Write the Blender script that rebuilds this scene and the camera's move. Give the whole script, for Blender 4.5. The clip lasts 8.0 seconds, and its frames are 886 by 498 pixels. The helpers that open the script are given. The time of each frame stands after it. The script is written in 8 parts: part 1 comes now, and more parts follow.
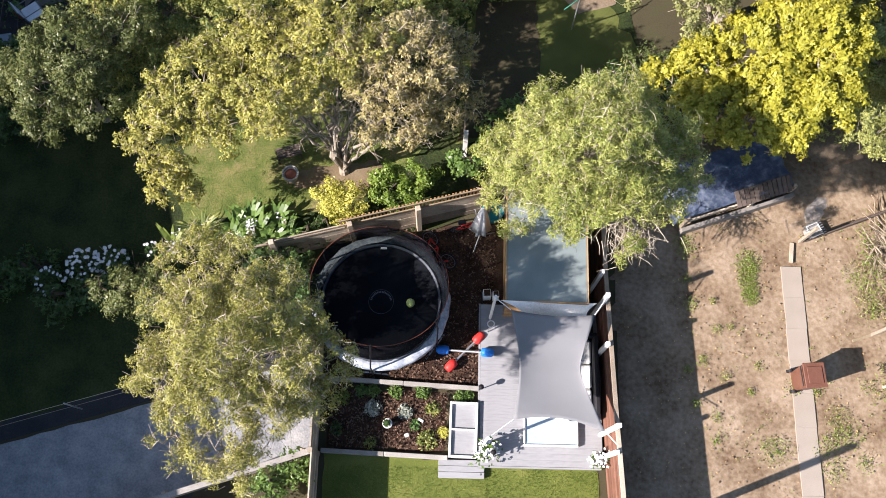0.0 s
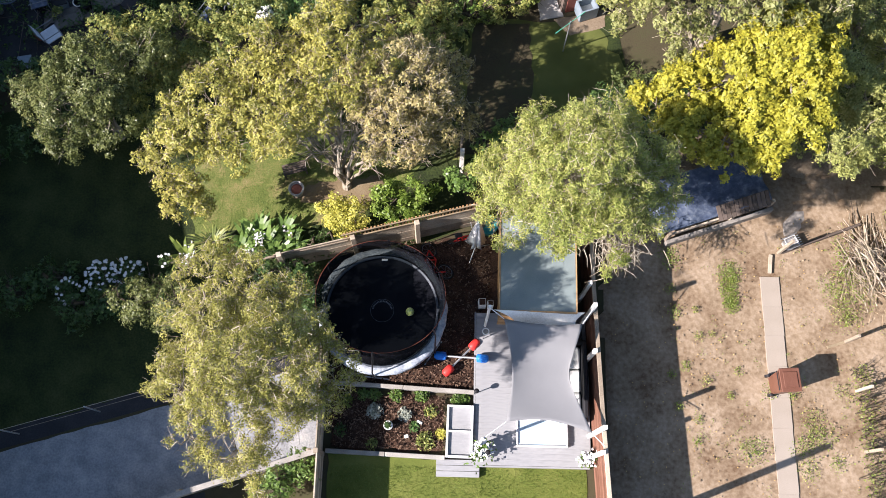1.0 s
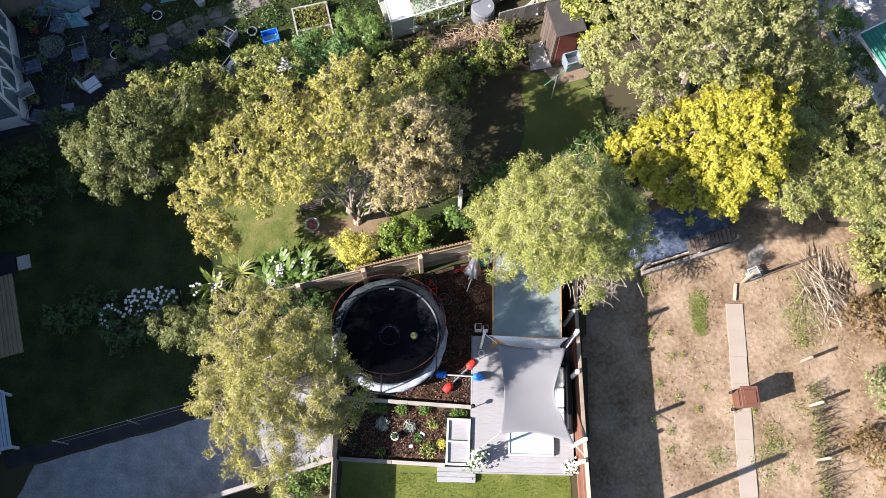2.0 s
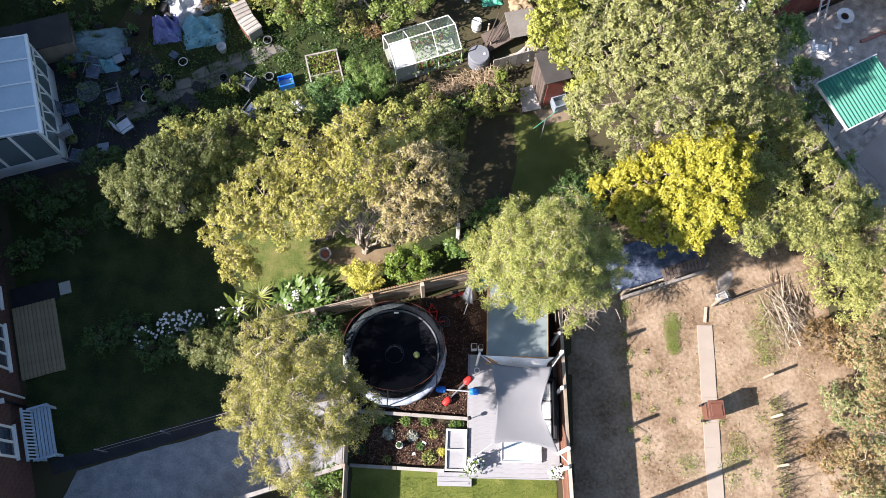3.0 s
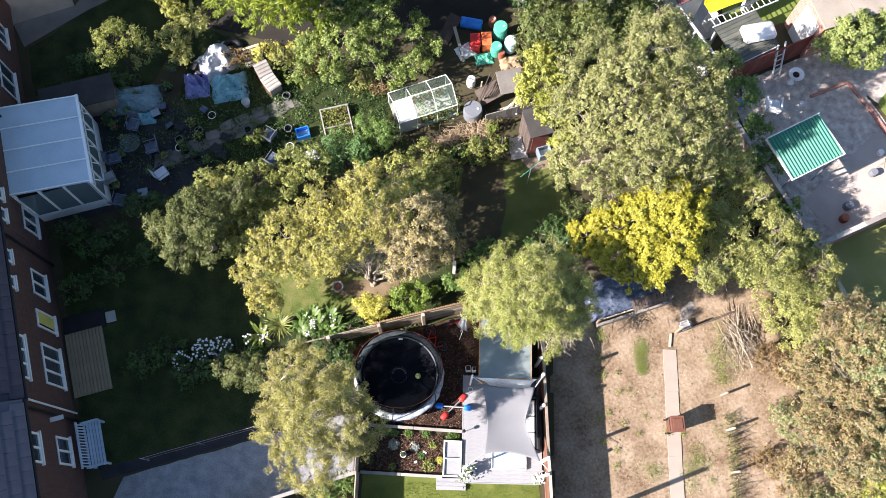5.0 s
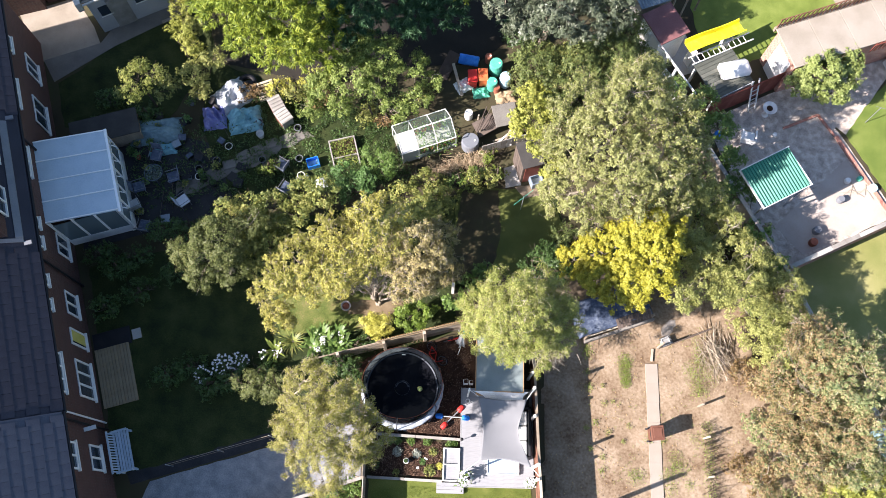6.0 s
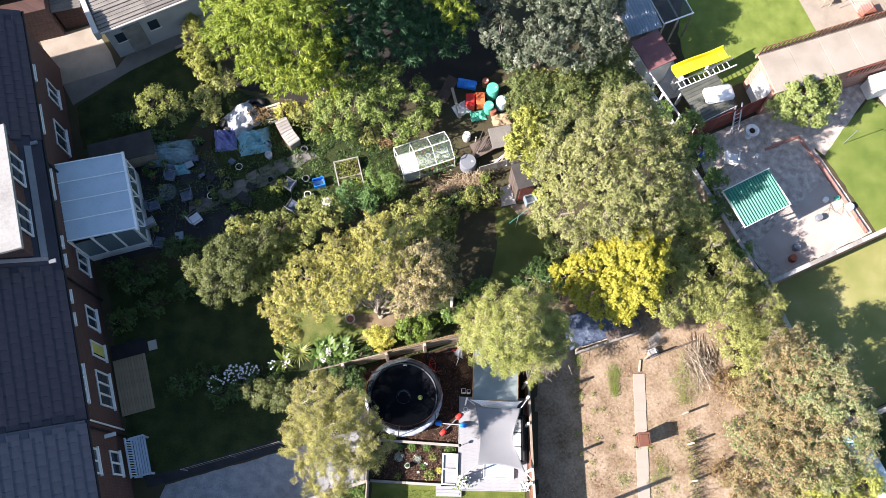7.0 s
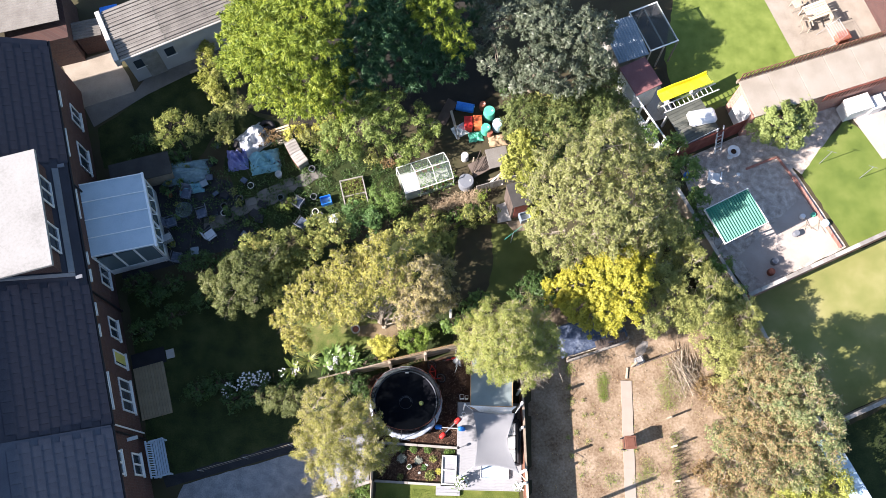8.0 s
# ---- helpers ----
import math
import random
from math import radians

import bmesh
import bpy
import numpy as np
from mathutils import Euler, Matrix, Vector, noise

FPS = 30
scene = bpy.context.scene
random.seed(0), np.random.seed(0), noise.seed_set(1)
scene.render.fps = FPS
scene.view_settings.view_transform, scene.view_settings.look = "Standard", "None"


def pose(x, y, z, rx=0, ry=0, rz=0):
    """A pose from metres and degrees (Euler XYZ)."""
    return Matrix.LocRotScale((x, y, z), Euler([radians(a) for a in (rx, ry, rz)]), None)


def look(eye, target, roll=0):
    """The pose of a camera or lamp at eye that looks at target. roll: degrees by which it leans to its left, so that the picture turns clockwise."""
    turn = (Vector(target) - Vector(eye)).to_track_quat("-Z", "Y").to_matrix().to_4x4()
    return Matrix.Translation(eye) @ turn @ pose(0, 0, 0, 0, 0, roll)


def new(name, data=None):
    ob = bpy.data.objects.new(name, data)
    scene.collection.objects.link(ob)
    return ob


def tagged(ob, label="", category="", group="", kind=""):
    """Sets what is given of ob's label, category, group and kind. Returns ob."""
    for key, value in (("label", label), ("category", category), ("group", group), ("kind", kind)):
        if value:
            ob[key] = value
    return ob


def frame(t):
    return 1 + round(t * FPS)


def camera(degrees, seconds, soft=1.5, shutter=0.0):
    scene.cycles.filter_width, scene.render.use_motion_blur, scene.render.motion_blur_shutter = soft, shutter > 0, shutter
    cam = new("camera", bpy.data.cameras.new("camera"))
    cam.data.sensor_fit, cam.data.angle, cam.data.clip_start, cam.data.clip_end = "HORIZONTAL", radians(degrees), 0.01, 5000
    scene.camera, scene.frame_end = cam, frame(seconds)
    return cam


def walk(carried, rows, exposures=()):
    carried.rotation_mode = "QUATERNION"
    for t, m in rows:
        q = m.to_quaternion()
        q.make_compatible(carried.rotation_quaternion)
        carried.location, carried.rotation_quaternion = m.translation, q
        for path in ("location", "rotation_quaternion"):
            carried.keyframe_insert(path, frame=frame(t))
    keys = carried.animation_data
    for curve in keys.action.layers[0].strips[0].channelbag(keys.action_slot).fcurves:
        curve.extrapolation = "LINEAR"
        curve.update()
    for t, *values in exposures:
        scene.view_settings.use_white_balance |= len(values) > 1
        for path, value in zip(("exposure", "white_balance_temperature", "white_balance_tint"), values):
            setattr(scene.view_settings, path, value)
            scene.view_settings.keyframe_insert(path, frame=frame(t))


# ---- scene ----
cam = camera(53.58, 8.0, 0.45)
TILT, LEAN = 17.09, 1.33
PATH = [  # seconds, x, y, height: a drone that rises and looks down
    (0.0, -0.048, 0.047, 19.762),
    (0.5, -0.008, -0.016, 20.513),
    (1.0, 0.003, -0.033, 20.977),
    (1.5, -0.014, -0.026, 22.186),
    (3.0, -0.032, -0.023, 26.598),
    (3.5, 0.012, 0.004, 27.400),
    (4.0, 0.032, 0.006, 27.984),
    (4.5, 0.015, -0.036, 29.240),
    (6.0, -0.001, 0.001, 33.533),
    (6.5, -0.016, 0.041, 34.681),
    (7.0, 0.020, 0.057, 35.603),
    (7.5, 0.011, 0.013, 37.052),
    (8.0, 0.025, -0.035, 38.077),
]
walk(cam, [(t, pose(x, y, z, TILT) @ pose(0, 0, 0, 0, 0, LEAN)) for t, x, y, z in PATH], exposures=[(0.0, 1.60), (1.5, 1.68), (4.0, 1.83), (6.5, 1.94), (8.0, 1.94)])

# ---- light ----
SUN_AZ, SUN_EL = 22.0, 35.0  # the way the shadows run, degrees from +x; the sun's height
world = bpy.data.worlds.new("sky")
scene.world = world
world.use_nodes = True
wn = world.node_tree.nodes
sky = wn.new("ShaderNodeTexSky")
sky.sky_type, sky.sun_disc = "NISHITA", False
sky.ozone_density = 2.5
sky.sun_elevation, sky.sun_rotation = radians(SUN_EL), radians(270 - SUN_AZ)
wn["Background"].inputs["Strength"].default_value = 0.074
world.node_tree.links.new(sky.outputs[0], wn["Background"].inputs["Color"])
sun = new("sun", bpy.data.lights.new("sun", "SUN"))
sun.data.energy, sun.data.angle, sun.data.color = 4.6, radians(0.5), (1.0, 0.9, 0.87)
sa, se = radians(SUN_AZ), radians(SUN_EL)
sun.matrix_world = look((-60 * math.cos(sa), -60 * math.sin(sa), 60 * math.tan(se)), (0, 0, 0))


# ---- materials ----
def mat(name, cols, scale=3.0, rough=0.8, bump=0.3, fine=40.0, metal=0.0, per_object=0.0, island=0.0, spec=0.3, stretch=(1, 1, 1), dist=0.02, soft=0.25):
    """A surface whose colour wanders over cols at two scales, with a fine relief."""
    m = bpy.data.materials.new(name)
    m.use_nodes = True
    n, l = m.node_tree.nodes, m.node_tree.links
    b = n["Principled BSDF"]
    b.inputs["Roughness"].default_value, b.inputs["Metallic"].default_value = rough, metal
    b.inputs["Specular IOR Level"].default_value = spec
    tc, mp = n.new("ShaderNodeTexCoord"), n.new("ShaderNodeMapping")
    mp.inputs["Scale"].default_value = stretch
    l.new(tc.outputs["Object"], mp.inputs["Vector"])
    big, small = n.new("ShaderNodeTexNoise"), n.new("ShaderNodeTexNoise")
    big.inputs["Scale"].default_value, small.inputs["Scale"].default_value = scale, fine
    big.inputs["Detail"].default_value, small.inputs["Detail"].default_value = 6, 4
    for t in (big, small):
        l.new(mp.outputs[0], t.inputs["Vector"])
    mix = n.new("ShaderNodeMath")
    mix.operation = "MULTIPLY_ADD"
    mix.inputs[1].default_value, mix.inputs[2].default_value = 0.45, 0.0
    l.new(small.outputs["Fac"], mix.inputs[0])
    add = n.new("ShaderNodeMath")
    add.operation = "MULTIPLY_ADD"
    add.inputs[1].default_value = 0.55
    l.new(big.outputs["Fac"], add.inputs[0])
    l.new(mix.outputs[0], add.inputs[2])
    fac = add.outputs[0]
    for amount, kind in ((per_object, "ShaderNodeObjectInfo"), (island, "ShaderNodeNewGeometry")):
        if amount:
            src, more = n.new(kind), n.new("ShaderNodeMath")
            more.operation = "MULTIPLY_ADD"
            more.inputs[1].default_value = amount
            sub = n.new("ShaderNodeMath")
            sub.operation = "SUBTRACT"
            sub.inputs[1].default_value = amount / 2
            l.new(src.outputs["Random" if kind == "ShaderNodeObjectInfo" else "Random Per Island"], more.inputs[0])
            l.new(fac, more.inputs[2])
            l.new(more.outputs[0], sub.inputs[0])
            fac = sub.outputs[0]
    ramp = n.new("ShaderNodeValToRGB")
    el = ramp.color_ramp.elements
    while len(el) < len(cols):
        el.new(0.5)
    for i, c in enumerate(cols):
        el[i].position = 0.5 + soft * (2 * i / max(1, len(cols) - 1) - 1) * 0.8
        el[i].color = (*c, 1)
    l.new(fac, ramp.inputs[0])
    l.new(ramp.outputs[0], b.inputs["Base Color"])
    if bump:
        bp = n.new("ShaderNodeBump")
        bp.inputs["Strength"].default_value, bp.inputs["Distance"].default_value = bump, dist
        l.new(fac, bp.inputs["Height"])
        l.new(bp.outputs[0], b.inputs["Normal"])
    return m


def leaf_mat(name, cols, through_light=0.36, rough=0.5, patch=0.6):
    """Leaves: the colour changes from leaf to leaf and, more slowly, over the crown; some light passes through."""
    m = bpy.data.materials.new(name)
    m.use_nodes = True
    n, l = m.node_tree.nodes, m.node_tree.links
    b = n["Principled BSDF"]
    b.inputs["Roughness"].default_value, b.inputs["Specular IOR Level"].default_value = rough, 0.35
    geo, tc, ns = n.new("ShaderNodeNewGeometry"), n.new("ShaderNodeTexCoord"), n.new("ShaderNodeTexNoise")
    ns.inputs["Scale"].default_value, ns.inputs["Detail"].default_value, ns.inputs["Roughness"].default_value = patch, 5, 0.8
    l.new(tc.outputs["Object"], ns.inputs["Vector"])
    a = n.new("ShaderNodeMath")
    a.operation = "MULTIPLY_ADD"
    a.inputs[1].default_value, a.inputs[2].default_value = 2.1, -0.8
    l.new(ns.outputs["Fac"], a.inputs[0])
    c = n.new("ShaderNodeMath")
    c.operation = "MULTIPLY_ADD"
    c.inputs[1].default_value = 0.56
    l.new(geo.outputs["Random Per Island"], c.inputs[0])
    d = n.new("ShaderNodeMath")
    d.operation = "MULTIPLY_ADD"
    d.inputs[1].default_value = 0.6
    l.new(a.outputs[0], d.inputs[0])
    l.new(c.outputs[0], d.inputs[2])
    c.inputs[2].default_value = 0.01
    ramp = n.new("ShaderNodeValToRGB")
    el = ramp.color_ramp.elements
    while len(el) < len(cols):
        el.new(0.5)
    for i, col in enumerate(cols):
        el[i].position = i / (len(cols) - 1)
        el[i].color = (*col, 1)
    l.new(d.outputs[0], ramp.inputs[0])
    l.new(ramp.outputs[0], b.inputs["Base Color"])
    tr, mx = n.new("ShaderNodeBsdfTranslucent"), n.new("ShaderNodeMixShader")
    l.new(ramp.outputs[0], tr.inputs["Color"])
    mx.inputs[0].default_value = through_light
    l.new(b.outputs[0], mx.inputs[1])
    l.new(tr.outputs[0], mx.inputs[2])
    l.new(mx.outputs[0], n["Material Output"].inputs["Surface"])
    return m


def glass_mat(name, tint, rough=0.05, clear=0.5, spec=0.5):
    """A pane: part clear, part glossy."""
    m = bpy.data.materials.new(name)
    m.use_nodes = True
    n, l = m.node_tree.nodes, m.node_tree.links
    b = n["Principled BSDF"]
    b.inputs["Base Color"].default_value, b.inputs["Roughness"].default_value = (*tint, 1), rough
    b.inputs["Specular IOR Level"].default_value = spec
    t, mx = n.new("ShaderNodeBsdfTransparent"), n.new("ShaderNodeMixShader")
    t.inputs["Color"].default_value = (0.9, 0.95, 0.93, 1)
    mx.inputs[0].default_value = clear
    l.new(b.outputs[0], mx.inputs[1])
    l.new(t.outputs[0], mx.inputs[2])
    l.new(mx.outputs[0], n["Material Output"].inputs["Surface"])
    return m


def brick_mat(name, a, b2, mortar):
    """Brickwork laid in courses of 75 mm, in the object's own x, y along the wall and z up."""
    m = mat(name, [a, b2], 8, 0.9, 0.0)
    n, l = m.node_tree.nodes, m.node_tree.links
    tc, sep, comb, ad = n.new("ShaderNodeTexCoord"), n.new("ShaderNodeSeparateXYZ"), n.new("ShaderNodeCombineXYZ"), n.new("ShaderNodeMath")
    l.new(tc.outputs["Object"], sep.inputs[0])
    l.new(sep.outputs["X"], ad.inputs[0])
    l.new(sep.outputs["Y"], ad.inputs[1])
    l.new(ad.outputs[0], comb.inputs["X"])
    l.new(sep.outputs["Z"], comb.inputs["Y"])
    br = n.new("ShaderNodeTexBrick")
    br.inputs["Scale"].default_value, br.inputs["Brick Width"].default_value = 1.0, 0.225
    br.inputs["Row Height"].default_value, br.inputs["Mortar Size"].default_value = 0.075, 0.006
    br.inputs["Color1"].default_value, br.inputs["Color2"].default_value, br.inputs["Mortar"].default_value = (*a, 1), (*b2, 1), (*mortar, 1)
    l.new(comb.outputs[0], br.inputs["Vector"])
    l.new(br.outputs["Color"], n["Principled BSDF"].inputs["Base Color"])
    bp = n.new("ShaderNodeBump")
    bp.inputs["Strength"].default_value, bp.inputs["Distance"].default_value = 0.4, 0.01
    bp.invert = True
    l.new(br.outputs["Fac"], bp.inputs["Height"])
    l.new(bp.outputs[0], n["Principled BSDF"].inputs["Normal"])
    return m


M = dict(
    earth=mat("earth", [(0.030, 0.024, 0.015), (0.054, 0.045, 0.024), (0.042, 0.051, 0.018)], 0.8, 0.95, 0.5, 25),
    # darker copy of earth that stands for tree shade
    shade_earth=mat("shade_earth", [(0.014, 0.012, 0.010), (0.022, 0.019, 0.015), (0.032, 0.028, 0.020)], 1.2, 0.95, 0.5, 25),
    cream=mat("cream", [(0.205, 0.178, 0.140), (0.262, 0.230, 0.188), (0.305, 0.275, 0.235)], 0.9, 0.9, 0.2, 25, soft=0.2),
    # soil with shade worked into its tone; also used for trodden earth
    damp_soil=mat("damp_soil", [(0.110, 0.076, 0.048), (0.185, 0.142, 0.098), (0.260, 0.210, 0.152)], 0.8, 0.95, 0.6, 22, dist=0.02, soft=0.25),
    sheet=mat("sheet", [(0.27, 0.29, 0.33), (0.38, 0.40, 0.43), (0.50, 0.50, 0.52)], 2.0, 0.6, 0.4, 12, soft=0.25),
    tan_slab=mat("tan_slab", [(0.190, 0.160, 0.125), (0.260, 0.225, 0.180), (0.320, 0.280, 0.235)], 1.4, 0.9, 0.2, 30, soft=0.25),
    dark_wood=mat("dark_wood", [(0.06, 0.045, 0.038), (0.09, 0.07, 0.058), (0.13, 0.10, 0.085)], 3, 0.85, 0.4, 50, per_object=0.3),
    # brick copy darkened to stand for the terrace's shadow on the store
    shade_brick=brick_mat("shade_brick", (0.045, 0.024, 0.022), (0.07, 0.036, 0.03), (0.07, 0.06, 0.055)),
    # grass colour raised to stand for sun flecks in the glade
    sunfleck_lawn=mat("sunfleck_lawn", [(0.042, 0.052, 0.012), (0.088, 0.102, 0.024), (0.140, 0.145, 0.045)], 0.9, 0.9, 0.8, 60, dist=0.04, soft=0.3),
    worn_path=mat("worn_path", [(0.10, 0.095, 0.085), (0.15, 0.14, 0.125), (0.2, 0.185, 0.165)], 1.6, 0.9, 0.4, 30, soft=0.3),
    front_lawn=mat("front_lawn", [(0.045, 0.068, 0.010), (0.105, 0.127, 0.023), (0.190, 0.190, 0.055)], 1.3, 0.9, 0.8, 60, dist=0.04, soft=0.3),
    bare_earth=mat("bare_earth", [(0.100, 0.070, 0.040), (0.165, 0.122, 0.072), (0.225, 0.180, 0.115)], 1.6, 0.95, 0.6, 30, soft=0.25),
    ash=mat("ash", [(0.22, 0.19, 0.16), (0.3, 0.27, 0.24), (0.38, 0.35, 0.32)], 1.6, 0.95, 0.5, 25, soft=0.25),
    # near-black green: shade is put into this grass colour
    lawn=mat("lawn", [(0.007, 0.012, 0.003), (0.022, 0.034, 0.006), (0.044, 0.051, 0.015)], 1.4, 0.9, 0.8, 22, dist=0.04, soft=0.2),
    # sunlight put into the colour of the partly dry grass
    lit_dry_lawn=mat("lit_dry_lawn", [(0.051, 0.076, 0.014), (0.106, 0.128, 0.030), (0.212, 0.170, 0.076)], 1.8, 0.9, 0.8, 40, dist=0.04, soft=0.16),
    rich_lawn=mat("rich_lawn", [(0.070, 0.102, 0.014), (0.125, 0.165, 0.030), (0.190, 0.228, 0.055)], 1.6, 0.9, 0.8, 60, dist=0.04),
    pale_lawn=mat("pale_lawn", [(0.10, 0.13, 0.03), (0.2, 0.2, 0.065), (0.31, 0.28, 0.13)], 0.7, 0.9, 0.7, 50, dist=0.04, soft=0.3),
    green_lawn=mat("green_lawn", [(0.05, 0.085, 0.012), (0.11, 0.148, 0.027), (0.195, 0.215, 0.06)], 1.0, 0.9, 0.8, 60, dist=0.04, soft=0.3),
    soil=mat("soil", [(0.114, 0.072, 0.042), (0.220, 0.162, 0.107), (0.318, 0.248, 0.180)], 1.1, 0.95, 0.9, 11, dist=0.03, soft=0.21),
    bark=mat("bark", [(0.020, 0.010, 0.007), (0.045, 0.023, 0.014), (0.097, 0.055, 0.035)], 2.5, 0.95, 1.0, 30, dist=0.04, soft=0.18),
    chip=mat("chip", [(0.030, 0.015, 0.009), (0.078, 0.042, 0.027), (0.154, 0.102, 0.071)], 6, 0.9, 0.2, 60, island=0.8),
    gravel=mat("gravel", [(0.16, 0.165, 0.178), (0.235, 0.24, 0.25), (0.33, 0.325, 0.32)], 2.6, 0.95, 1.0, 22, dist=0.03, soft=0.2),
    slab=mat("slab", [(0.225, 0.203, 0.180), (0.315, 0.285, 0.255), (0.375, 0.345, 0.315)], 2.0, 0.9, 0.3, 40, per_object=0.2),
    pale_path=mat("pale_path", [(0.254, 0.219, 0.179), (0.282, 0.243, 0.203), (0.305, 0.264, 0.223)], 2.0, 0.95, 0.3, 40, per_object=0.1),
    # slab tone lowered so that house shade sits in the colour
    shade_dark_slab=mat("shade_dark_slab", [(0.016, 0.016, 0.019), (0.028, 0.028, 0.031), (0.045, 0.045, 0.046)], 2.0, 0.9, 0.3, 40),
    concrete=mat("concrete", [(0.288, 0.272, 0.248), (0.368, 0.352, 0.328), (0.448, 0.424, 0.400)], 1.5, 0.9, 0.3, 30),
    pink_slab=mat("pink_slab", [(0.300, 0.252, 0.216), (0.360, 0.312, 0.276), (0.408, 0.360, 0.330)], 1.2, 0.9, 0.2, 30),
    stony=mat("stony", [(0.190, 0.162, 0.138), (0.385, 0.330, 0.288), (0.600, 0.540, 0.480)], 3.5, 0.95, 0.9, 40, soft=0.2),
    deck=mat("deck", [(0.208, 0.212, 0.221), (0.259, 0.262, 0.272), (0.298, 0.300, 0.310)], 2.0, 0.75, 0.25, 30, per_object=0.04, stretch=(0.190, 0.790, 0.790)),
    felt=mat("felt", [(0.128, 0.158, 0.158), (0.173, 0.210, 0.210), (0.225, 0.255, 0.247)], 1.5, 0.95, 0.4, 90),
    dark_felt=mat("dark_felt", [(0.03, 0.028, 0.028), (0.05, 0.047, 0.045), (0.08, 0.075, 0.07)], 1.5, 0.95, 0.4, 90),
    slate=mat("slate", [(0.017, 0.017, 0.026), (0.024, 0.024, 0.036), (0.033, 0.033, 0.047)], 1.2, 0.7, 0.3, 30, per_object=0.05),
    slate_pale=mat("slate_pale", [(0.036, 0.040, 0.058), (0.047, 0.053, 0.074), (0.060, 0.067, 0.088)], 1.2, 0.65, 0.3, 30, per_object=0.05),
    lead=mat("lead", [(0.12, 0.13, 0.15), (0.18, 0.19, 0.21)], 3, 0.6, 0.2, 30),
    orange_wood=mat("orange_wood", [(0.23, 0.125, 0.050), (0.33, 0.19, 0.085), (0.42, 0.27, 0.14)], 4, 0.7, 0.3, 50, per_object=0.25, stretch=(1, 1, 0.3)),
    brown_wood=mat("brown_wood", [(0.11, 0.05, 0.032), (0.16, 0.075, 0.05), (0.22, 0.11, 0.075)], 3, 0.75, 0.3, 50, per_object=0.3),
    red_wood=mat("red_wood", [(0.13, 0.03, 0.022), (0.19, 0.05, 0.035), (0.24, 0.08, 0.06)], 3, 0.75, 0.3, 50, per_object=0.3),
    old_wood=mat("old_wood", [(0.20, 0.16, 0.12), (0.31, 0.26, 0.2), (0.43, 0.37, 0.29)], 3, 0.85, 0.4, 50, per_object=0.35, stretch=(1, 1, 0.4)),
    grey_wood=mat("grey_wood", [(0.197, 0.180, 0.160), (0.279, 0.262, 0.240), (0.369, 0.353, 0.320)], 3, 0.85, 0.4, 50, per_object=0.35),
    pale_wood=mat("pale_wood", [(0.42, 0.35, 0.25), (0.55, 0.47, 0.35), (0.65, 0.58, 0.45)], 3, 0.8, 0.3, 50, per_object=0.3),
    tan_board=mat("tan_board", [(0.170, 0.130, 0.080), (0.230, 0.180, 0.115), (0.280, 0.230, 0.150)], 2, 0.8, 0.3, 40, per_object=0.1),
    platform=mat("platform", [(0.06, 0.065, 0.055), (0.09, 0.095, 0.08), (0.13, 0.13, 0.11)], 3, 0.85, 0.4, 50, per_object=0.3),
    white=mat("white", [(0.586, 0.586, 0.578), (0.634, 0.634, 0.634), (0.657, 0.657, 0.649)], 3, 0.5, 0.05, 30),
    upvc=mat("upvc", [(0.76, 0.77, 0.78), (0.80, 0.81, 0.82), (0.83, 0.84, 0.84)], 3, 0.35, 0.05, 30),
    white_worn=mat("white_worn", [(0.55, 0.53, 0.5), (0.72, 0.71, 0.68), (0.8, 0.79, 0.77)], 1.2, 0.8, 0.2, 25, soft=0.2),
    flat_roof=mat("flat_roof", [(0.189, 0.184, 0.173), (0.251, 0.246, 0.234), (0.278, 0.273, 0.262)], 0.7, 0.9, 0.2, 12, soft=0.2),
    # the sky's reflection is put into this blue
    cons_roof=mat("cons_roof", [(0.360, 0.440, 0.510), (0.430, 0.510, 0.580), (0.480, 0.560, 0.620)], 1.5, 0.35, 0.05, 20),
    sail=mat("sail", [(0.155, 0.158, 0.165), (0.180, 0.182, 0.190), (0.200, 0.203, 0.210)], 1.5, 0.85, 0.25, 120),
    brick=brick_mat("brick", (0.058, 0.027, 0.024), (0.088, 0.040, 0.035), (0.10, 0.086, 0.078)),
    brick_pink=brick_mat("brick_pink", (0.3, 0.13, 0.1), (0.4, 0.2, 0.15), (0.4, 0.34, 0.3)),
    render_wall=mat("render_wall", [(0.3, 0.3, 0.31), (0.38, 0.38, 0.39), (0.45, 0.45, 0.45)], 1.2, 0.9, 0.2, 30),
    asbestos=mat("asbestos", [(0.117, 0.109, 0.099), (0.171, 0.157, 0.140), (0.225, 0.212, 0.190)], 1.5, 0.95, 0.3, 25, per_object=0.25),
    plastic_brown=mat("plastic_brown", [(0.100, 0.043, 0.027), (0.130, 0.056, 0.037), (0.160, 0.074, 0.050)], 3, 0.5, 0.1, 30),
    black=mat("black", [(0.006, 0.006, 0.008), (0.011, 0.011, 0.014), (0.018, 0.018, 0.021)], 2.5, 0.6, 0.15, 60),
    mesh_black=mat("mesh_black", [(0.004, 0.005, 0.008), (0.008, 0.009, 0.013), (0.018, 0.020, 0.025)], 0.9, 0.9, 0.2, 150, spec=0.1),
    pad=mat("pad", [(0.208, 0.242, 0.291), (0.333, 0.368, 0.416), (0.430, 0.458, 0.499)], 5, 0.5, 0.2, 18, soft=0.15),
    pad_in=mat("pad_in", [(0.02, 0.025, 0.035), (0.05, 0.06, 0.075), (0.1, 0.11, 0.13)], 3, 0.55, 0.2, 18),
